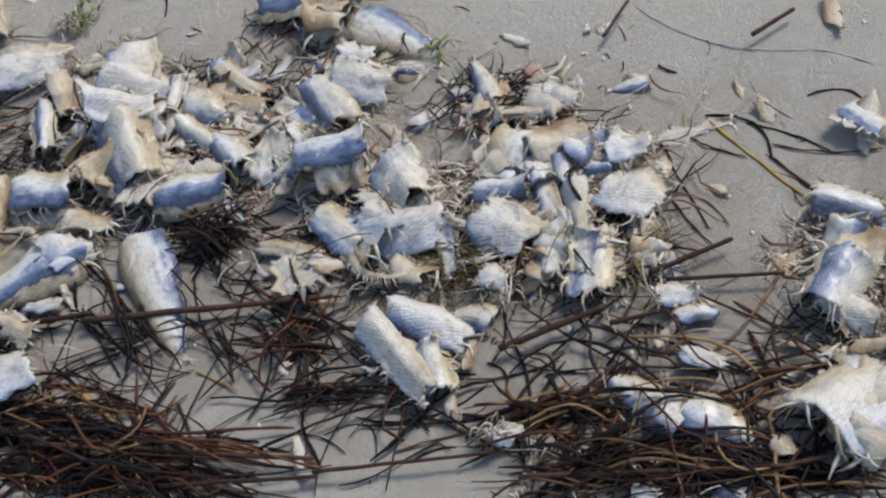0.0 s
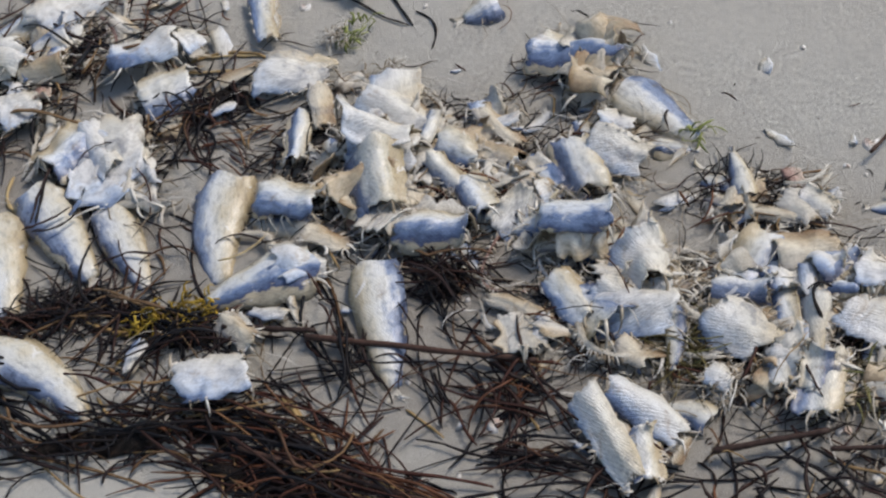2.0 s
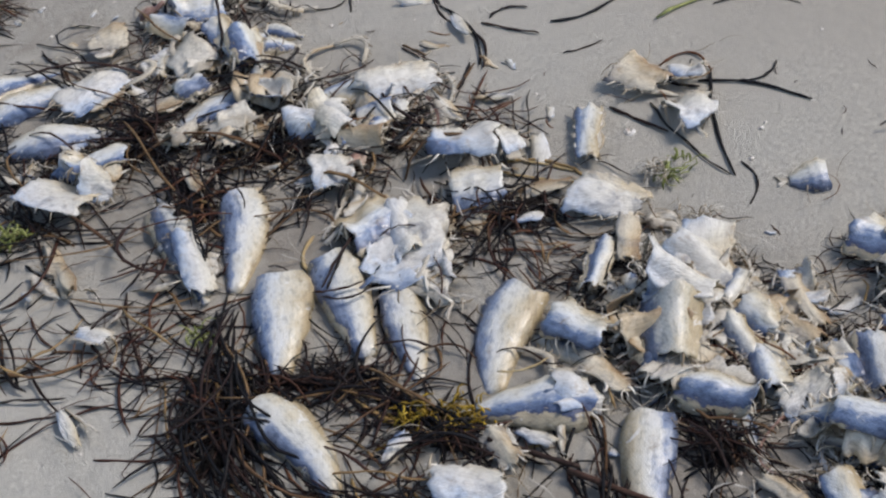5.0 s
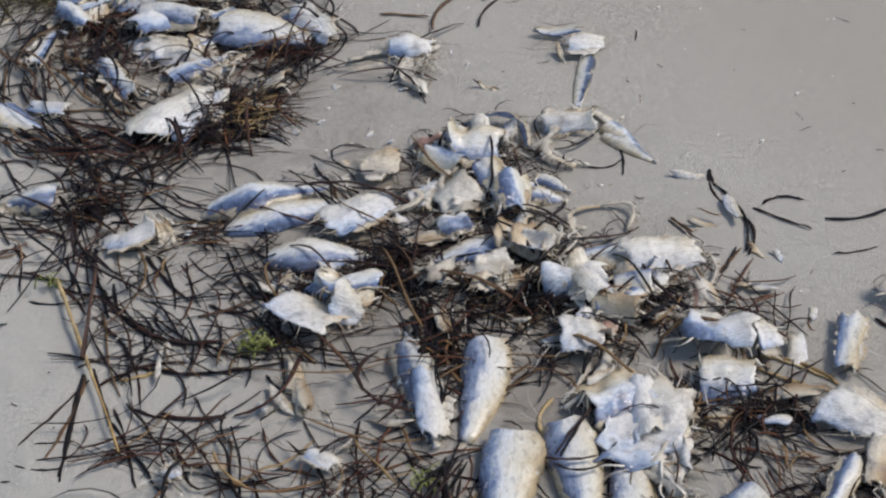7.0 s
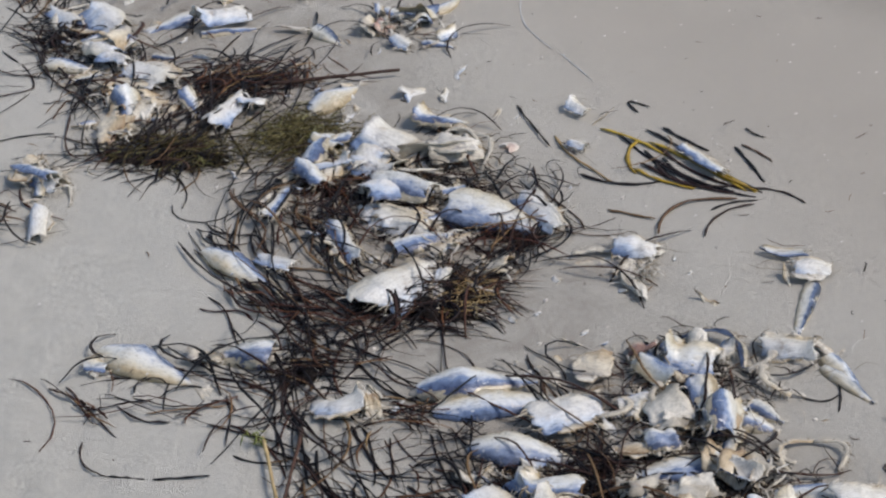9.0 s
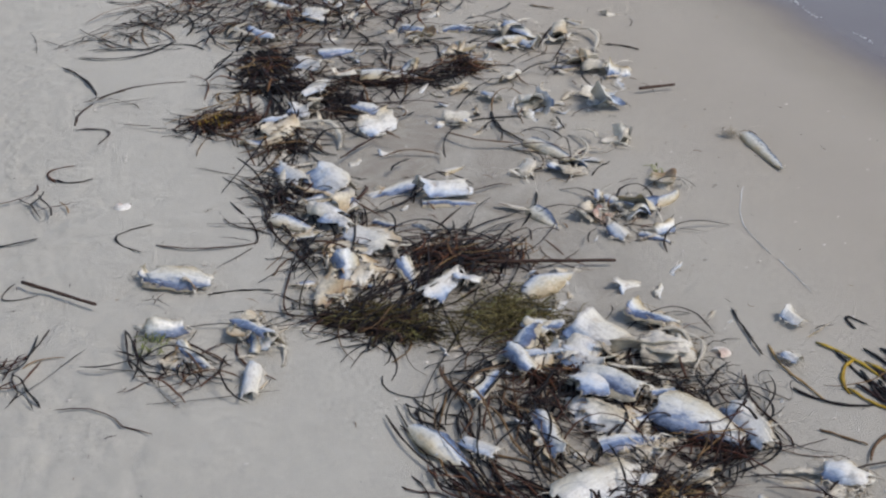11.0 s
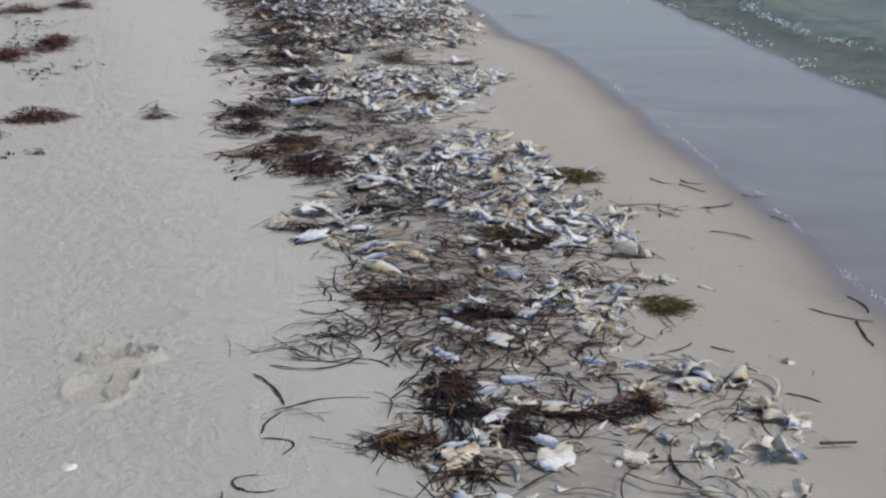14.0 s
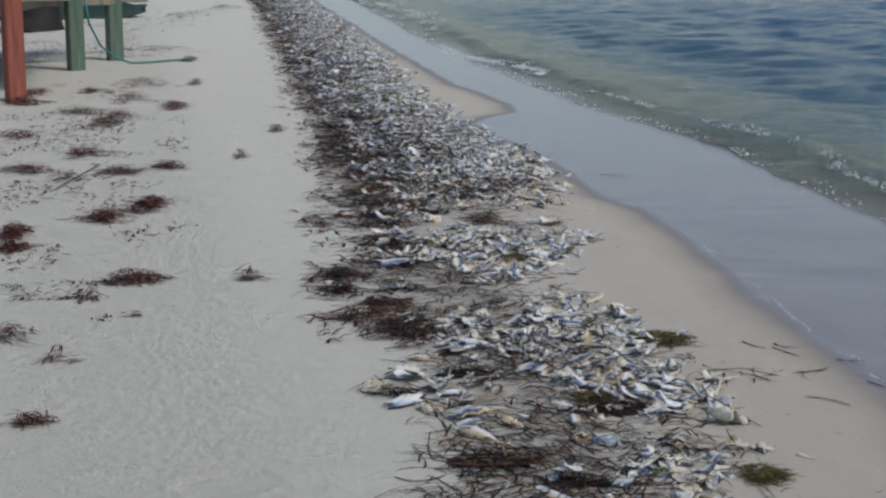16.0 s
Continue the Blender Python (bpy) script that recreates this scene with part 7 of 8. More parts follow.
strand(0.768, 1.366, -111, 0.093, -0.04, 0.0030)
strand(0.745, 1.276, -50, 0.064, -0.19, 0.0053)
strand(0.722, 1.264, -18, 0.077, -0.05, 0.0047)
strand(0.815, 1.348, -104, 0.106, -0.03, 0.0037)
strand(0.810, 1.262, -111, 0.120, 0.04, 0.0048)
strand(0.803, 1.240, -100, 0.144, -0.07, 0.0042)
strand(0.677, 1.254, -50, 0.070, 0.03, 0.0036)
strand(0.638, 1.348, -82, 0.066, -0.16, 0.0032)
strand(0.701, 1.229, -64, 0.100, -0.06, 0.0041)
strand(0.727, 1.124, -83, 0.058, -0.10, 0.0037)
strand(0.729, 1.071, -177, 0.047, 0.00, 0.0035)
strand(0.677, 1.055, -102, 0.073, -0.09, 0.0032)
strand(0.656, 0.995, -59, 0.046, 0.06, 0.0043)
strand(0.601, 1.021, -32, 0.078, -0.06, 0.0038)
strand(0.579, 1.020, -30, 0.066, 0.05, 0.0032)
weed(0.743, 1.175, 0.012, 0.012, -45, 14, "green")
weed(0.618, 1.453, 0.007, 0.009, -45, 6, "green")
skin_piece(0.644, 1.221, -126, 0.049, 0.006, "bone")
skin_piece(0.739, 1.084, -99, 0.030, 0.017, "warm")
skin_piece(0.729, 1.052, -108, 0.044, 0.018, "warm")
skin_piece(0.567, 1.061, -7, 0.021, 0.021, "husk")
grass_heap(0.566, 1.118, 0.029, 0.023, -44, 40, "red")
grass_heap(0.543, 1.152, 0.038, 0.054, -44, 40, "dark")
strand(0.626, 1.601, -56, 0.096, 0.08, 0.0058)
strand(0.716, 1.655, -90, 0.080, 0.09, 0.0042, "dark", 0.026)
strand(0.788, 1.653, -136, 0.100, -0.30, 0.0053)
strand(0.808, 1.790, -53, 0.140, 0.11, 0.0058)
strand(0.807, 1.770, -60, 0.138, -0.02, 0.0057)
strand(0.755, 1.775, -58, 0.136, -0.17, 0.0080)
strand(0.739, 1.833, -76, 0.098, -0.03, 0.0080)
strand(0.786, 1.713, -28, 0.102, 0.06, 0.0079)
strand(0.791, 1.594, -61, 0.088, 0.04, 0.0069)
strand(0.756, 1.525, -39, 0.071, -0.01, 0.0044)
strand(0.799, 1.641, -116, 0.132, 0.10, 0.0043)
strand(0.787, 1.635, -116, 0.143, 0.03, 0.0051)
strand(0.739, 1.509, -66, 0.102, 0.07, 0.0048)
strand(0.605, 1.557, -62, 0.040, 0.21, 0.0039)
strand(0.856, 0.779, -43, 0.052, -0.18, 0.0038, "dark", 0.026)
strand(0.942, 0.812, -161, 0.082, -0.02, 0.0038, "dark", 0.026)
strand(0.872, 0.560, -37, 0.052, -0.12, 0.0030, "straw", 0.026)
strand(0.855, 0.791, -41, 0.053, -0.07, 0.0040, "dark", 0.026)
strand(0.867, 0.781, 24, 0.064, 0.01, 0.0040, "dark", 0.026)
strand(0.926, 1.001, -107, 0.059, 0.15, 0.0023, "dark", 0.026)
strand(0.781, -0.089, 173, 0.037, 0.44, 0.0022, "dark", 0.026)
strand(0.795, -0.141, -144, 0.060, -0.03, 0.0021, "dark", 0.026)
strand(0.819, 1.356, 21, 0.093, 0.02, 0.0041, "dark", 0.026)
strand(0.803, 1.590, -93, 0.092, 0.06, 0.0043, "dark", 0.026)
strand(0.968, 1.713, -104, 0.125, 0.06, 0.0037, "dark", 0.026)
strand(1.178, 1.267, -131, 0.139, 0.03, 0.0042, "dark", 0.026)
strand(1.171, 1.211, -126, 0.069, 0.08, 0.0041, "dark", 0.026)
weed(1.835, 5.314, 0.094, 0.099, -11, 520, "moss")
weed(1.645, 3.893, 0.053, 0.078, -12, 420, "moss")
weed(1.644, 6.790, 0.060, 0.099, -11, 300, "moss")
weed(1.384, 4.673, 0.036, 0.051, -12, 260, "moss")
weed(1.377, 3.954, 0.028, 0.038, -12, 60, "green")
grass_flow(0.596, 1.732, -66, 0.212, -0.11, 0.027, 5, "dark")
grass_flow(0.426, 1.731, -72, 0.163, 0.01, 0.016, 7, "red")
grass_flow(0.471, 1.643, -35, 0.186, -0.02, 0.024, 7, "red")
grass_flow(0.767, 1.666, -107, 0.354, -0.06, 0.050, 9, "dark")
grass_flow(0.734, 1.805, -57, 0.223, -0.12, 0.053, 18, "red")
grass_flow(0.773, 1.681, -69, 0.172, -0.21, 0.043, 7, "dark")
grass_flow(0.740, 1.946, -80, 0.355, -0.05, 0.037, 7, "dark")
grass_flow(0.849, 2.030, -99, 0.398, -0.08, 0.055, 18, "dark")
grass_flow(1.237, 1.846, -129, 0.344, 0.16, 0.064, 22, "dark")
grass_flow(0.927, 1.674, -137, 0.139, 0.59, 0.041, 11, "red")
grass_flow(1.161, 2.448, -151, 0.502, 0.01, 0.101, 31, "dark")
grass_flow(0.857, 2.921, -106, 0.624, 0.15, 0.041, 9, "dark")
grass_flow(0.783, 1.547, -64, 0.271, 0.02, 0.053, 10, "dark")
grass_flow(0.903, 2.036, -93, 0.241, -0.03, 0.077, 13, "dark")
grass_flow(0.943, 2.021, -94, 0.240, 0.00, 0.077, 13, "dark")
grass_flow(1.022, 1.980, -84, 0.229, -0.12, 0.091, 10, "dark")
grass_flow(0.817, 1.985, 13, 0.231, 0.14, 0.052, 11, "dark")
grass_flow(0.739, 1.966, -67, 0.133, 0.02, 0.033, 6, "dark")
grass_flow(0.729, 2.191, 36, 0.330, 0.00, 0.083, 36, "dark")
grass_flow(0.996, 2.386, -49, 0.132, 0.43, 0.092, 22, "red")
grass_flow(0.394, 2.352, -81, 0.222, -0.13, 0.021, 5, "dark")
grass_flow(0.456, 2.272, -68, 0.177, -0.27, 0.035, 6, "dark")
grass_flow(0.127, 2.386, -6, 0.123, -0.75, 0.038, 11, "red")
grass_flow(0.195, 2.283, -78, 0.156, -0.03, 0.017, 4, "dark")
grass_flow(0.654, 2.401, -51, 0.163, -0.28, 0.053, 6, "dark")
grass_flow(0.679, 2.429, 20, 0.152, 0.16, 0.058, 7, "dark")
grass_flow(0.664, 2.514, -9, 0.121, 0.42, 0.062, 6, "dark")
grass_flow(0.889, 3.569, -100, 0.722, 0.08, 0.062, 22, "dark")
grass_flow(0.709, 2.936, -86, 0.483, 0.04, 0.072, 19, "dark")
grass_flow(1.049, 3.344, -22, 0.315, -0.22, 0.086, 22, "dark")
grass_flow(0.689, 3.165, -12, 0.196, -0.39, 0.063, 18, "red")
grass_flow(0.777, 4.395, -36, 0.445, -0.32, 0.146, 27, "red")
grass_flow(0.527, 3.799, 37, 0.516, -0.08, 0.086, 11, "red")
grass_flow(0.787, 0.863, -117, 0.345, -0.18, 0.032, 22, "dark")
grass_flow(0.922, 0.496, -135, 0.203, 0.01, 0.019, 7, "dark")
grass_flow(0.710, 0.855, -118, 0.110, 0.16, 0.032, 9, "red")
grass_flow(0.678, 0.570, -72, 0.195, 0.09, 0.027, 13, "dark")
grass_flow(0.828, 0.294, -96, 0.115, 0.07, 0.029, 9, "dark")
grass_flow(0.888, 0.458, -139, 0.130, 0.03, 0.012, 6, "dark")
grass_flow(0.833, 0.318, -137, 0.103, -0.01, 0.008, 4, "dark")
grass_flow(0.766, 0.246, -21, 0.100, -0.01, 0.029, 10, "red")
grass_flow(0.760, 0.230, -85, 0.119, 0.05, 0.014, 13, "dark")
grass_flow(0.704, 0.487, -97, 0.189, -0.01, 0.037, 20, "dark")
grass_flow(0.708, -0.026, -87, 0.183, 0.12, 0.033, 20, "dark")
grass_flow(0.781, -0.024, -157, 0.076, 0.24, 0.023, 9, "red")
grass_flow(0.811, 0.020, -138, 0.102, 0.08, 0.013, 4, "dark")
grass_flow(0.651, 1.137, -116, 0.199, 0.14, 0.035, 4, "dark")
grass_flow(0.786, 0.889, -113, 0.232, -0.09, 0.039, 19, "dark")
grass_flow(0.823, 1.266, -98, 0.236, -0.13, 0.038, 5, "dark")
grass_flow(0.576, 1.097, -62, 0.174, -0.11, 0.032, 9, "red")
grass_flow(0.956, 1.198, -117, 0.320, 0.06, 0.028, 13, "dark")
grass_flow(1.069, 0.801, -76, 0.130, -0.09, 0.031, 9, "dark")
grass_flow(0.973, 1.430, -95, 0.257, 0.08, 0.047, 13, "dark")
grass_flow(0.982, 1.959, -110, 0.332, -0.04, 0.044, 22, "dark")
grass_flow(1.035, 1.986, -42, 0.148, -0.30, 0.085, 10, "red")
skin_piece(1.099, 2.002, -62, 0.122, 0.083, "husk", 0.3)
skin_piece(1.043, 1.870, -67, 0.125, 0.073, "pale", 0.3)
skin_piece(1.007, 1.791, -58, 0.098, 0.049, "husk", 0.2)
skin_piece(0.913, 1.786, -96, 0.121, 0.040, "blue", 0.3)
remains(1.026, 1.705, 0.037, "warm")
remains(1.065, 1.625, 0.032, "bone")
bone_arc(1.180, 1.986, -86, 0.116, 0.46, 0.0128)
remains(1.011, 2.069, 0.045, "husk")
skin_piece(1.050, 1.956, -59, 0.088, 0.067, "husk", 0.5)
skin_piece(0.951, 1.985, -84, 0.077, 0.049, "blue", 0.5)
grass_flow(0.726, 0.496, -101, 0.253, -0.01, 0.038, 13, "dark")
grass_flow(0.662, 0.436, -88, 0.231, 0.04, 0.026, 11, "red")
grass_flow(0.686, 0.002, -85, 0.204, 0.10, 0.027, 22, "dark")

# combed heaps, crumpled heads and blue-stained plates
tail_piece(1.413, 1.338, -140, 0.123, 0.026, 1, "dark")
skin_piece(1.429, 1.365, -28, 0.052, 0.044, "husk", 0.6)
skin_piece(1.289, 1.234, -49, 0.074, 0.046, "husk", 0.7)
bone_arc(1.276, 1.273, -146, 0.073, 0.3, 0.0204, "bone")
bone_arc(1.250, 1.231, -106, 0.073, -0.3, 0.0184, "warm")
tail_piece(1.321, 1.199, -99, 0.083, 0.031, 1, "blue")
skin_piece(1.258, 1.543, -41, 0.065, 0.058, "husk", 0.7)
bone_arc(1.176, 1.585, -27, 0.063, 0.1, 0.0319, "bone")
tissue_fold(1.232, 1.492, -136, 0.124, 0.035, "bone")
tissue_fold(0.967, 0.752, -59, 0.097, 0.132, "husk", 0.012)
tissue_fold(0.953, 0.706, -133, 0.092, 0.041, "bone", 0.010)
bone_arc(1.037, 0.896, -155, 0.121, 0.15, 0.0200, "bone")
grass_flow(0.746, 0.501, -104, 0.260, 0.04, 0.037, 15, "red")
grass_flow(0.712, 0.487, -92, 0.285, -0.03, 0.028, 14, "red")
grass_flow(0.668, 0.470, -88, 0.215, 0.02, 0.034, 18, "dark")
grass_flow(0.700, 0.665, -89, 0.332, 0.03, 0.041, 16, "red")
grass_flow(0.710, 0.758, -102, 0.199, -0.25, 0.034, 18, "dark")
grass_flow(0.784, 0.712, -83, 0.177, 0.05, 0.027, 18, "dark")
grass_flow(0.741, 0.058, -80, 0.196, 0.04, 0.026, 22, "red")
grass_flow(0.697, 0.017, -83, 0.219, 0.02, 0.029, 20, "dark")
strand(0.762, 0.432, -125, 0.109, 0.02, 0.0045, "straw")
strand(0.706, 0.318, -91, 0.136, 0.02, 0.0041, "straw")
strand(0.775, 0.513, -119, 0.150, 0.03, 0.0032, "straw")
skin_piece(1.008, 0.236, -73, 0.076, 0.050, "blue", 0.5, 0.014)
skin_piece(1.020, 0.349, -131, 0.061, 0.034, "blue", 0.6, 0.012)
skin_piece(1.000, 0.453, -143, 0.075, 0.056, "dark", 0.4, 0.010)
skin_piece(1.055, 0.477, -78, 0.079, 0.046, "husk", 0.5, 0.020)
skin_piece(0.972, 0.369, -71, 0.079, 0.041, "blue", 0.35, 0.010)
tissue_fold(1.067, 0.395, -72, 0.082, 0.035, "warm", 0.008)
tissue_fold(1.055, 0.332, -98, 0.097, 0.031, "tissue", 0.010)
tissue_fold(1.140, 0.530, -91, 0.082, 0.029, "tissue", 0.004)
tissue_fold(0.984, 0.114, -75, 0.057, 0.020, "warm", 0.004)
tissue_fold(0.978, 0.231, -84, 0.066, 0.018, "warm", 0.016)
tissue_fold(0.995, 0.008, -142, 0.080, 0.013, "warm", 0.014)
tissue_fold(0.921, 0.198, -154, 0.041, 0.019, "tissue", 0.010)
skin_piece(0.933, 0.005, -173, 0.042, 0.029, "blue", 0.3, 0.008)
skin_piece(0.913, -0.018, 3, 0.041, 0.034, "dark", 0.25, 0.012)
tissue_fold(0.883, 0.060, -69, 0.034, 0.026, "tissue", 0.006)

# ---- the wrack further along the beach ----
LEFT_EDGE = [(-1, .62), (2.3, .66), (3.8, .78), (4.24, .80), (4.7, .76), (5.0, .74), (5.3, .84), (5.7, .82), (6.1, .74), (6.5, .81), (7.2, .98), (7.9, .94), (8.7, 1.16), (9.8, 1.14), (10.5, 1.28), (12.3, 1.32), (17.4, 1.62), (23, 1.9), (27.4, 2.13), (60, 3.6), (140, 8)]
RIGHT_EDGE = [(-1, 1.3), (2.4, 1.5), (3.66, 1.6), (4.1, 1.77), (4.5, 1.89), (4.8, 2.05), (5.1, 2.0), (5.4, 1.95), (5.8, 1.9), (6.2, 1.82), (6.6, 1.88), (7.1, 2.12), (7.5, 2.1), (8.3, 2.34), (9.3, 2.44), (10.3, 2.44), (12.5, 2.42), (17.9, 2.8), (22.8, 3.06), (27.2, 3.12), (60, 4.8), (140, 9.4)]


def band(y, s):
    a = float(np.interp(y, [p[0] for p in LEFT_EDGE], [p[1] for p in LEFT_EDGE]))
    b = float(np.interp(y, [p[0] for p in RIGHT_EDGE], [p[1] for p in RIGHT_EDGE]))
    wob = 0.07 * noise_at(y, 0.0, 1.1, 31) + 0.06 * noise_at(y, 0.0, 3.3, 32)
    return a + (b - a) * s + wob * (0.4 + s)


SHORE_GRID = shore_x(np.arange(0.0, 40.0, 0.01))


def shore_at(y):
    return float(SHORE_GRID[min(3999, max(0, int(y * 100)))])


rng = random.Random(404)


def heaped(x, y, seed=40):
    """How thickly the waves have piled things up here: tongues across the band, open sand between, closer further on."""
    g = noise_at(0.7 * x + 0.25 * y, 1.7 * y, 1.8, seed) + 0.6 * noise_at(x, y, 6.5, seed + 1)
    return 0.8 * g + 0.26 * min(1.0, max(0.0, (y - 5.6) / 4.0))


# carcass pieces as things, on the middle stretch
PROTO = [ob for ob in MADE if ob.type == "EMPTY" and not ob.name.startswith("fish_skin")]
placed = 0
while placed < 90:
    y = 4.1 + 5.8 * rng.random() ** 1.15
    s = min(1.0, max(0.0, rng.betavariate(1.6, 1.5)))
    x = band(y, s)
    if heaped(x, y) < -0.02:
        continue
    proto = rng.choice(PROTO)
    copy_thing(proto, pose(x, y, rest(x, y) - 0.003, rng.uniform(-12, 12), rng.uniform(-12, 12), rng.uniform(0, 360)))
    placed += 1


def scraps(name, count, y0, y1, s_from, s_to, mat, size, label, power=1.0):
    """Small torn scraps, too many to tell apart."""
    verts, faces, uv = [], [], []
    for k in range(count):
        y = y0 + (y1 - y0) * rng.random() ** power
        x = band(y, s_from + (s_to - s_from) * rng.betavariate(1.5, 1.5))
        if heaped(x, y) < (-0.03 if y > 6.0 else 0.05 if y > 3.6 else -0.15):
            continue
        l = size * (0.35 + 1.3 * rng.random() ** 1.8)
        v, f, t = skin_sheet(1.2 * l, l * rng.uniform(0.25, 0.7), rng.uniform(0.05, 0.45), rng, 6, 5, 0.9, sweep=rng.uniform(-0.1, 0.25))
        m = pose(x, y, rest(x, y) - 0.002 + (0.02 * rng.random() if y > 4 else 0), rng.uniform(-35, 35), rng.uniform(-25, 25), rng.gauss(0, 50))
        q = len(verts)
        verts += [(m @ Vector(p))[:] for p in v]
        faces += [tuple(i + q for i in g) for g in f]
        uv += t
    return tagged(mesh_part(name, verts, faces, mat, None, uv, "", y0 < 3), label, "fish remains", kind="stuff")


def litter(name, count, y0, y1, s_from, s_to, mat, length, width, label, power=1.0, n=6, lift=0.02, gaps=-0.15):
    """Loose seagrass blades strewn over the band."""
    pieces = []
    for k in range(count):
        y = y0 + (y1 - y0) * rng.random() ** power
        s = s_from + (s_to - s_from) * rng.betavariate(1.4, 1.6)
        x = band(y, s)
        if heaped(x, y, 46) < gaps + (0.1 if k % 2 else -0.12):
            continue
        l = length * rng.uniform(0.4, 1.6)
        a = rng.gauss(0.0, 0.6) + 1.1 * noise_at(x, y, 1.7, 43) * 2 + (math.pi if rng.random() < 0.5 else 0)
        pts = wander(rng, x - 0.5 * l * math.cos(a), y - 0.5 * l * math.sin(a), a, l, rest(x, y) + 0.002 + lift * rng.random() ** 2, rng.gauss(0, 0.9), n, 0.4 * lift * rng.random())
        pieces.append(blade(pts, width * rng.uniform(0.6, 1.4)))
    return tagged(mesh_part(name, *joined(pieces), mat), label, "seagrass", kind="stuff")


scraps("fish_scraps", 200, -0.3, 4.2, 0.1, 0.95, HUSK, 0.026, "small white scraps of dried fish skin strewn between seagrass")
scraps("fish_scraps", 100, -0.3, 4.2, 0.1, 0.95, HUSK_WARM, 0.026, "small yellowed scraps of dried fish skin strewn between seagrass")
scraps("fish_scraps", 1050, 3.9, 10.0, 0.1, 1.0, HUSK, 0.046, "white and bluish scraps of fish skin strewn over the wrack")
scraps("fish_scraps", 180, 4.0, 10.0, 0.3, 1.0, HUSK_WARM, 0.05, "yellowed scraps of fish skin strewn over the wrack")
scraps("fish_scraps", 1300, 3.9, 10.0, 0.15, 1.0, FISH_BLUE, 0.05, "blue-grey scraps of fish skin strewn over the wrack")
scraps("fish_scraps", 3600, 9.0, 30.0, 0.06, 1.06, HUSK, 0.046, "distant white and bluish fish remains in a dense band", 1.3)
scraps("fish_scraps", 2700, 9.0, 30.0, 0.05, 1.04, FISH_BLUE, 0.050, "distant blue-grey fish remains in a dense band", 1.3)
scraps("fish_scraps", 700, 8.0, 30.0, 0.05, 1.05, TISSUE, 0.050, "cream and tan fish remains in a dense band", 1.3)
scraps("fish_scraps", 1900, 4.0, 30.0, 0.05, 0.95, FISH_DARK, 0.050, "dark blue-grey fish remains in a dense band", 1.3)
scraps("fish_scraps", 700, 28.0, 90.0, 0.0, 1.0, HUSK, 0.16, "far pale wrack along the waterline", 1.3)
litter("seagrass", 2300, 3.6, 10.5, 0.02, 0.80, GRASS_DARK, 0.095, 0.0055, "dark seagrass strewn along the landward side of the wrack")
litter("seagrass", 1700, 3.6, 10.5, 0.02, 0.95, GRASS_RED, 0.095, 0.0060, "brown seagrass strewn through the wrack")
litter("seagrass", 4400, 9.5, 30, -0.05, 0.60, GRASS_DARK, 0.10, 0.011, "distant dark seagrass along the wrack", 1.3, 5, 0.03)
litter("seagrass", 5200, 8.5, 30, -0.07, 0.98, GRASS_RED, 0.08, 0.012, "distant brown seagrass through the wrack", 1.3, 5, 0.03)
litter("seagrass", 1600, 5.5, 30, -0.16, 0.22, RED_WEED, 0.07, 0.012, "red-brown weed along the landward edge of the wrack", 1.2, 5, 0.03, 0.05)
litter("seagrass", 1500, 28, 90, -0.1, 0.8, GRASS_DARK, 0.4, 0.02, "far dark seagrass along the beach", 1.3, 4, 0.05)

litter("seagrass", 420, 2.4, 9.0, 0.02, 0.80, GRASS_DARK, 0.12, 0.0062, "limp dark seagrass draped over fish remains", 1.0, 9, 0.04, -0.05)
litter("seagrass", 420, 3.2, 9.0, 0.02, 0.85, GRASS_RED, 0.11, 0.0065, "limp brown seagrass draped over fish remains", 1.0, 9, 0.055, -0.05)


def shreds(name, near, count, reach, mat, width, length, label):
    """Fine stringy fibres that lie over and between the pieces."""
    pieces = []
    for ob in near:
        p = ob.matrix_world.translation
        lie = rng.uniform(0, 6.28)
        for k in range(count):
            x, y, a = p.x + rng.gauss(0, reach), p.y + rng.gauss(0, reach), lie + rng.gauss(0, 0.7)
            pts = wander(rng, x, y, a, length * rng.uniform(0.4, 1.5), rest(x, y) + 0.002 + 0.010 * rng.random(), rng.gauss(0, 0.9), 7, 0.006 * rng.random())
            w = width * rng.uniform(0.4, 1.3)
            pieces.append(tube(pts, [0.2 * w, 0.5 * w, 0.4 * w, 0.5 * w, 0.35 * w, 0.3 * w, 0.1 * w], 4, 0.4))
    return tagged(mesh_part(name, *joined(pieces), mat), label, "fish remains", kind="stuff")


def torn_bits(name, near, count, reach, mat, size, label):
    """Small flat torn flakes wedged between the larger pieces."""
    verts, faces, uv = [], [], []
    for ob in near:
        p = ob.matrix_world.translation
        for k in range(count):
            x, y, l = p.x + rng.gauss(0, reach), p.y + rng.gauss(0, reach), size * rng.uniform(0.4, 1.4)
            v, f, t = skin_sheet(l, l * rng.uniform(0.12, 0.35), rng.uniform(0.1, 0.5), rng, 9, 5, 0.9, 0.001)
            m = pose(x, y, rest(x, y) - 0.001 + 0.006 * rng.random(), rng.uniform(-35, 35), rng.uniform(-25, 25), rng.uniform(0, 360))
            q = len(verts)
            verts += [(m @ Vector(c))[:] for c in v]
            faces += [tuple(i + q for i in g) for g in f]
            uv += t
    return tagged(mesh_part(name, verts, faces, mat, None, uv), label, "fish remains", kind="stuff")


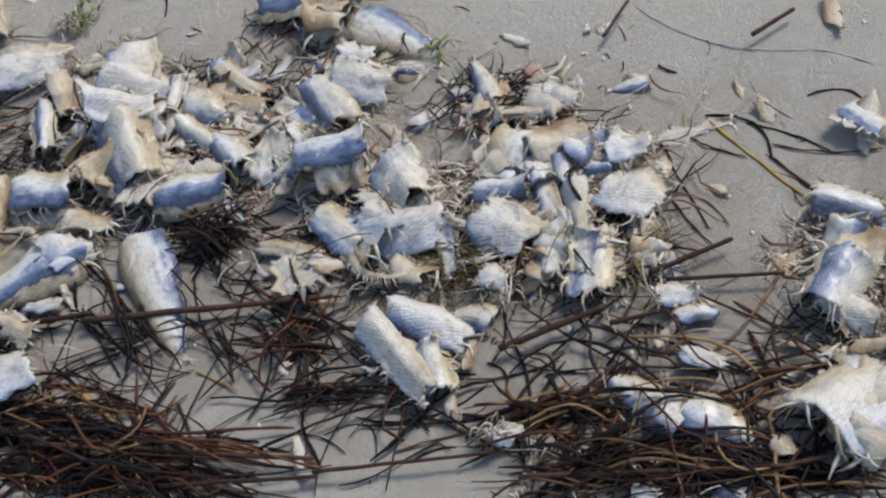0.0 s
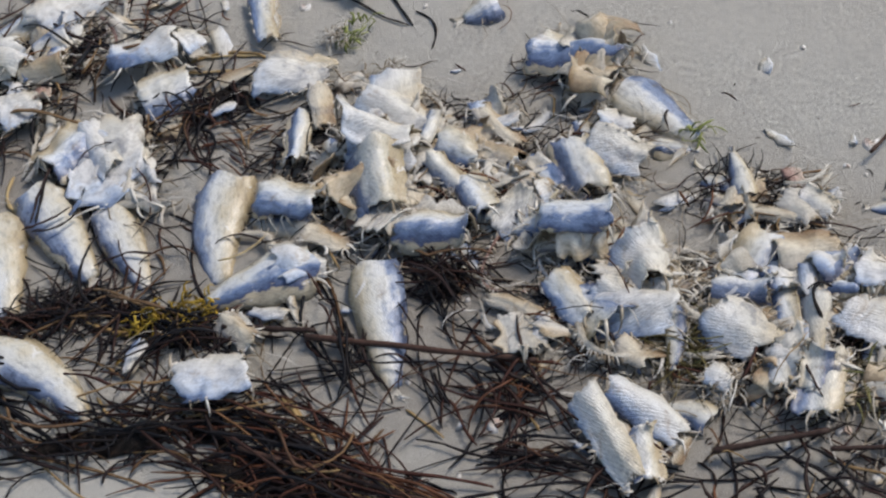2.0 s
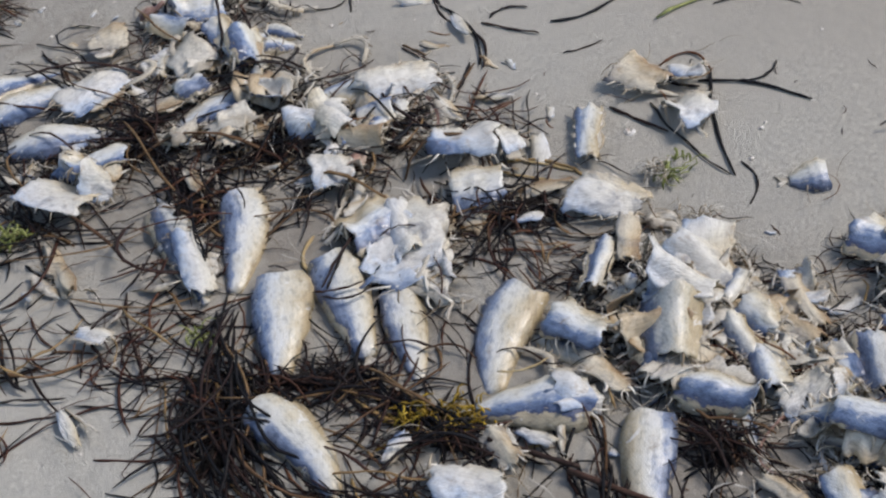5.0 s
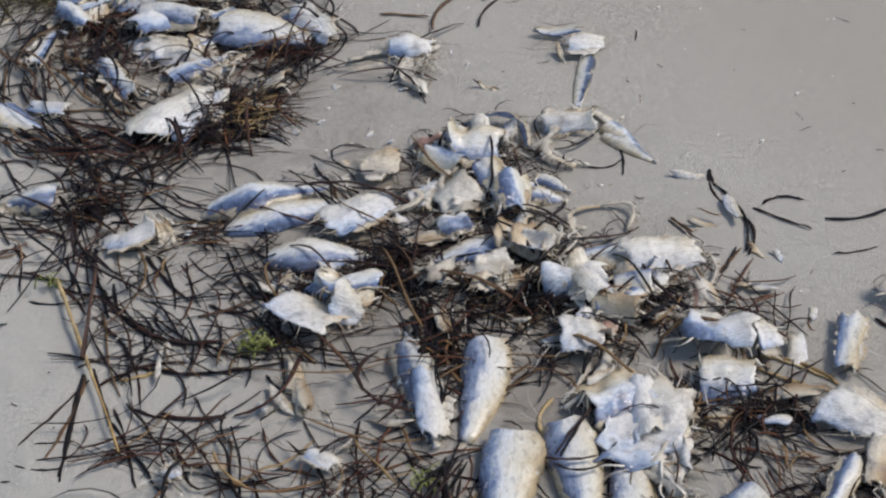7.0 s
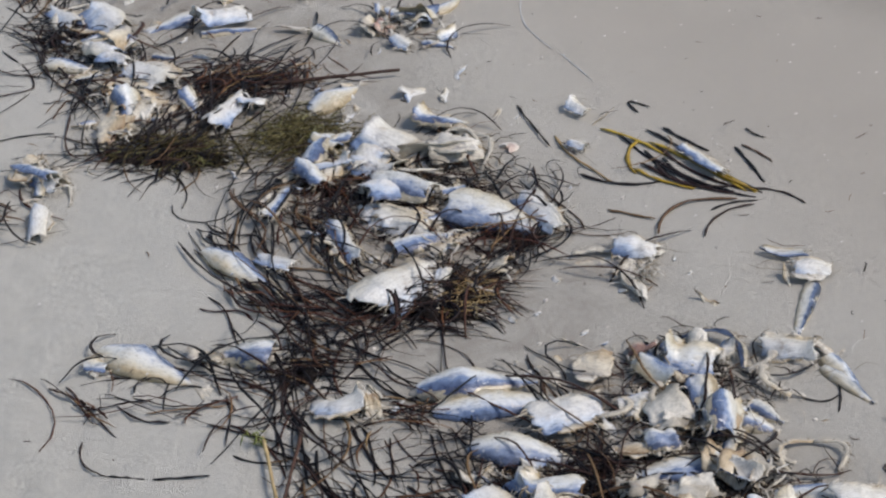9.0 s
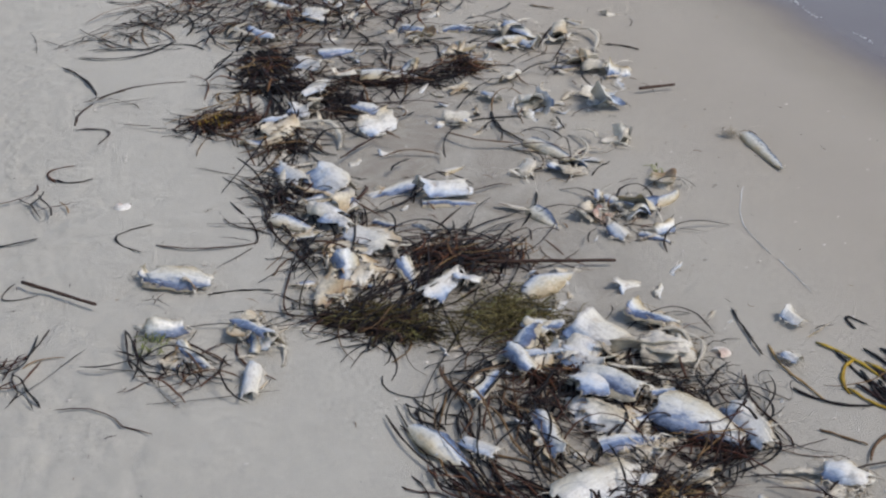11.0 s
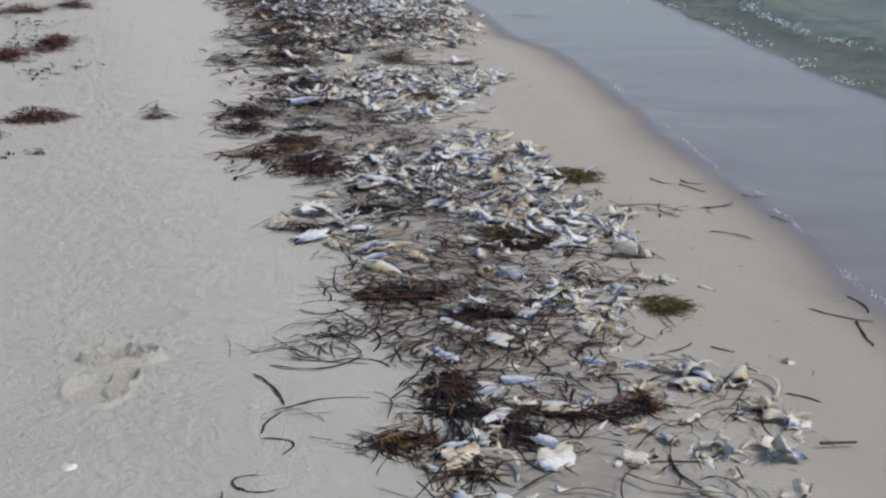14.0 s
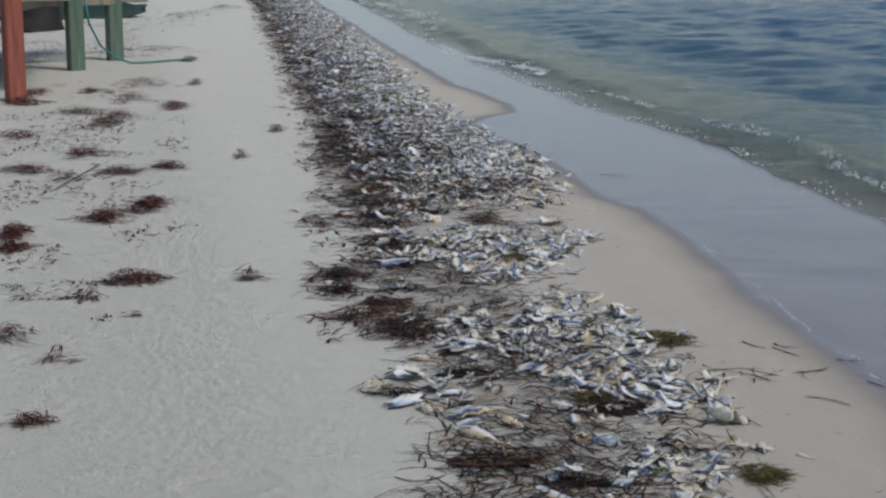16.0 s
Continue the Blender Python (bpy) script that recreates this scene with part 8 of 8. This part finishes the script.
CLOSE = [ob for ob in MADE if ob.matrix_world.translation.y < 3.6]
shreds("fish_shreds", CLOSE, 5, 0.022, FIBRE, 0.0012, 0.045, "pale stringy shreds of dried fish tissue between the pieces")
shreds("weed_shreds", CLOSE, 1, 0.045, GRASS_RED, 0.0028, 0.045, "short broken brown weed between the pieces")
torn_bits("skin_flakes", CLOSE[::2], 1, 0.022, TISSUE, 0.044, "small cream and brownish torn flakes between fish remains")

# limp blades that lie across the pieces
drapes = []
for ob in MADE:
    p = ob.matrix_world.translation
    if not 0.9 < p.y < 6.5 or rng.random() < 0.62:
        continue
    lie = rng.uniform(0, 6.28)
    for k in range(rng.randrange(1, 4)):
        a, l = lie + rng.gauss(0, 0.6), rng.uniform(0.07, 0.2)
        x, y = p.x + rng.gauss(0, 0.025), p.y + rng.gauss(0, 0.025)
        pts = wander(rng, x - 0.5 * l * math.cos(a), y - 0.5 * l * math.sin(a), a, l, rest(x, y) + 0.002, rng.gauss(0, 1.6), 9, rng.uniform(0.006, 0.03))
        drapes.append(blade(pts, rng.uniform(0.003, 0.0062)))
tagged(mesh_part("seagrass", *joined(drapes), GRASS_DARK), "limp dark seagrass blades lying across fish remains", "seagrass", kind="stuff")

# red-brown weed swept over the upper beach
upper = []
for k in range(15000):
    y = 6.0 + 22 * rng.random() ** 1.4
    x = rng.uniform(-3.6, 0.45) * (0.55 + 0.02 * y)
    if noise_at(x, y * 0.6, 1.7, 71) + 0.8 * noise_at(x, y, 4.4, 72) < 0.11 + 0.22 * (x > 0.0):
        continue
    l = rng.uniform(0.015, 0.06)
    upper.append(blade(wander(rng, x, y, rng.gauss(0.2, 0.9), l, rest(x, y) + 0.002 + 0.02 * rng.random() ** 2, rng.gauss(0, 1), 4, 0.006), rng.uniform(0.005, 0.014)))
tagged(mesh_part("dry_weed", *joined(upper), RED_WEED), "dry red-brown weed swept over the upper beach", "seaweed", kind="stuff")

# tangles of dark seagrass along the landward half
for k in range(64):
    y = 4.6 + 13.0 * rng.random()
    x = band(y, rng.betavariate(1.1, 2.6))
    grass_heap(x, y, rng.uniform(0.08, 0.20), rng.uniform(0.03, 0.07), rng.uniform(-35, 25), rng.randrange(90, 170), rng.choice(("dark", "dark", "red")), 0.12, 0.045, None, 0.6)

# crumbs of weed and shell on the open sand
crumbs = []
for k in range(1500):
    y = -0.4 + 14 * rng.random() ** 1.8
    x = rng.uniform(-1.8, 2.3) if y > 2.6 else rng.uniform(0.1, 2.0)
    l = rng.choice((0.004, 0.006, 0.010, 0.02)) * rng.uniform(0.6, 1.4)
    crumbs.append(blade(wander(rng, x, y, rng.uniform(0, 6.28), l, rest(x, y) + 0.0008, rng.gauss(0, 1), 4), rng.uniform(0.0010, 0.0022)))
tagged(mesh_part("weed_crumbs", *joined(crumbs), GRASS_RED), "tiny crumbs of dry weed scattered on open sand", "debris", kind="stuff")
bits = []
for k in range(900):
    y = -0.4 + 12 * rng.random() ** 1.6
    x = rng.uniform(-2.2, 1.0) if y > 3 else rng.uniform(0.1, 2.0)
    r = rng.uniform(0.0012, 0.0035) * (1 + 0.25 * max(0, y - 3))
    z = rest(x, y)
    pts = [Vector((x + r * k2, y, z + 0.2 * r)) for k2 in (-1, -0.5, 0.4, 1)]
    bits.append(tube(pts, [0.3 * r, 0.9 * r, 0.8 * r, 0.2 * r], 5, 0.6))
tagged(mesh_part("shell_grit", *joined(bits), SHELL, None, [(0.5, 0.5)] * sum(len(b[0]) for b in bits)), "tiny pale shell fragments scattered on sand", "shell grit", kind="stuff")

# ---- foam along the waterline ----
BREAKERS = [(6.0, 13.8, 0.07), (15.2, 17.4, 0.14), (21.5, 28.5, 0.28)]     # from, to, breadth
lumps = []


def fleck(x, y, z, r):
    pts = [Vector((x + rng.uniform(-1, 1) * r, y - 1.3 * r, z)), Vector((x + 0.2 * r, y - 0.5 * r, z + 0.2 * r)), Vector((x, y + 0.5 * r, z + 0.2 * r)), Vector((x + rng.uniform(-1, 1) * r, y + 1.4 * r, z))]
    lumps.append(tube(pts, [0.25 * r, rng.uniform(0.5, 1.0) * r, rng.uniform(0.5, 1.0) * r, 0.2 * r], 5, 0.5))


for k in range(2600):
    y = 4.0 + 28 * rng.random() ** 1.3
    if noise_at(y, 0.0, 5.0, 61) + 0.5 * noise_at(y, 0.0, 17.0, 62) < 0.02:
        continue
    u = abs(rng.gauss(0, 0.035)) * (1 + 0.08 * y)
    fleck(shore_at(y) + u - 0.01, y, SEA_LEVEL + 0.004, rng.uniform(0.0015, 0.005) * (1 + 0.05 * y))
SWASH = [(3.0, 2.27), (3.6, 2.26), (4.0, 2.27), (4.3, 2.34), (4.9, 2.41), (5.5, 2.43), (6.2, 2.52), (6.6, 2.54), (7.9, 2.68)]
for k in range(900):                                         # lace where the last wave turned back
    y = 3.0 + 4.0 * rng.random()
    thin = noise_at(y, 0.0, 6.4, 66)
    if thin < -0.30 + 0.1 * (y - 3.4):
        continue
    x = float(np.interp(y, [q[0] for q in SWASH], [q[1] for q in SWASH])) + 0.03 * noise_at(y, 0.0, 9.0, 67) + abs(rng.gauss(0, 0.006 + 0.02 * max(0, thin)))
    fleck(x, y, rest(x, y), rng.uniform(0.0010, 0.0025))
for y0, y1, broad in BREAKERS:
    for k in range(2300 if y0 < 10 else 4200):
        y = rng.uniform(y0, y1)
        fade = math.sin(math.pi * (y - y0) / (y1 - y0)) ** 0.5
        u = 0.42 + 0.35 * noise_at(y, 0.0, 0.7, 63) + broad * rng.gauss(0, 0.5) * fade
        if noise_at(u, y, 9.0, 64) + 0.6 * noise_at(y, 0.0, 1.3, 65) < -0.08:
            continue
        z = SEA_LEVEL + float(sea_height(np.array(u), np.array(y)))
        fleck(shore_at(y) + u, y, z + 0.004 + 0.02 * rng.random() * fade, rng.uniform(0.0015, 0.0045) * (1 + 0.03 * y))
tagged(mesh_part("sea_foam", *joined(lumps), FOAM), "white foam along small breaking waves", "foam", kind="stuff")


# ---- the landing behind the beach ----
def box(name, size, at, mat, parent, turn=0.0, soft=0.008, label=""):
    bm = bmesh.new()
    bmesh.ops.create_cube(bm, size=1)
    bmesh.ops.scale(bm, vec=size, verts=bm.verts)
    bmesh.ops.bevel(bm, geom=bm.edges[:], offset=soft, segments=2, affect="EDGES")
    me = bpy.data.meshes.new(name)
    bm.to_mesh(me)
    bm.free()
    me.materials.append(mat)
    ob = new(name, me)
    ob.parent = parent
    ob.matrix_basis = pose(*at, 0, 0, turn)
    if label:
        tagged(ob, label)
    return ob


landing = new("wooden_landing")
landing.matrix_world = pose(-0.95, 13.60, 0)
for px, py, mat, what in ((0.0, 0.0, RED_POST, "weathered red painted post"), (0.41, 2.62, GREEN_POST, "green painted post"), (0.78, 3.62, GREEN_POST, "green painted post")):
    box("post", (0.15, 0.15, 1.9), (px, py, 0.70), mat, landing, 18, 0.008, what)
box("beam", (0.09, 5.4, 0.16), (-0.02, 2.2, 0.70), GREY_WOOD, landing, -12)
box("beam", (5.2, 0.10, 0.16), (-1.75, 2.76, 0.675), GREY_WOOD, landing, 12)
box("beam", (5.2, 0.10, 0.16), (-1.40, 3.76, 0.652), GREY_WOOD, landing, 12)
for k in range(16):
    box("deck_board", (5.0, 0.235, 0.035), (-2.0, 0.1 + 0.25 * k, 0.80), GREY_WOOD, landing, 12, 0.004)
tagged(landing, "wooden landing on red and green painted posts over the sand", "landing")

hose_line = [Vector(p) for p in ((-0.44, 16.28, 0.75), (-0.40, 16.3, 0.45), (-0.30, 16.4, 0.22), (-0.16, 16.6, 0.08), (0.0, 16.75, 0.012), (0.2, 16.8, 0.012), (0.45, 17.0, 0.012), (0.62, 16.9, 0.012))]
hose = mesh_part("garden_hose", *tube(hose_line, [0.011] * 8, 8), TEAL)
tagged(hose, "teal rubber hose hanging from a post onto sand", "hose")

stump = [Vector((-1.28, 22.2, z)) for z in (-0.05, 0.05, 0.16, 0.4, 0.9, 1.6)]
tree = new("tree_stump")
mesh_part("trunk", *tube([p + Vector((0.05 * i, 0.0, 0)) for i, p in enumerate(stump)], [0.62, 0.46, 0.30, 0.22, 0.19, 0.17], 12), SHADED_BARK, tree)
tagged(tree, "tree trunk with flared foot behind the landing, shade put into its dark colour", "tree trunk")

cloth = new("teal_tarpaulin")
v, f, uv = skin_sheet(2.2, 0.7, 0.25, random.Random(5), 15, 12, 0.15, 0.01)
mesh_part("sheet", v, f, SHADED_TEAL, cloth, uv)
cloth.matrix_world = pose(-0.9, 24.6, 0.0, 0, 0, 5)
tagged(cloth, "crumpled teal tarpaulin lying on sand behind posts, shade put into its colour", "tarpaulin")
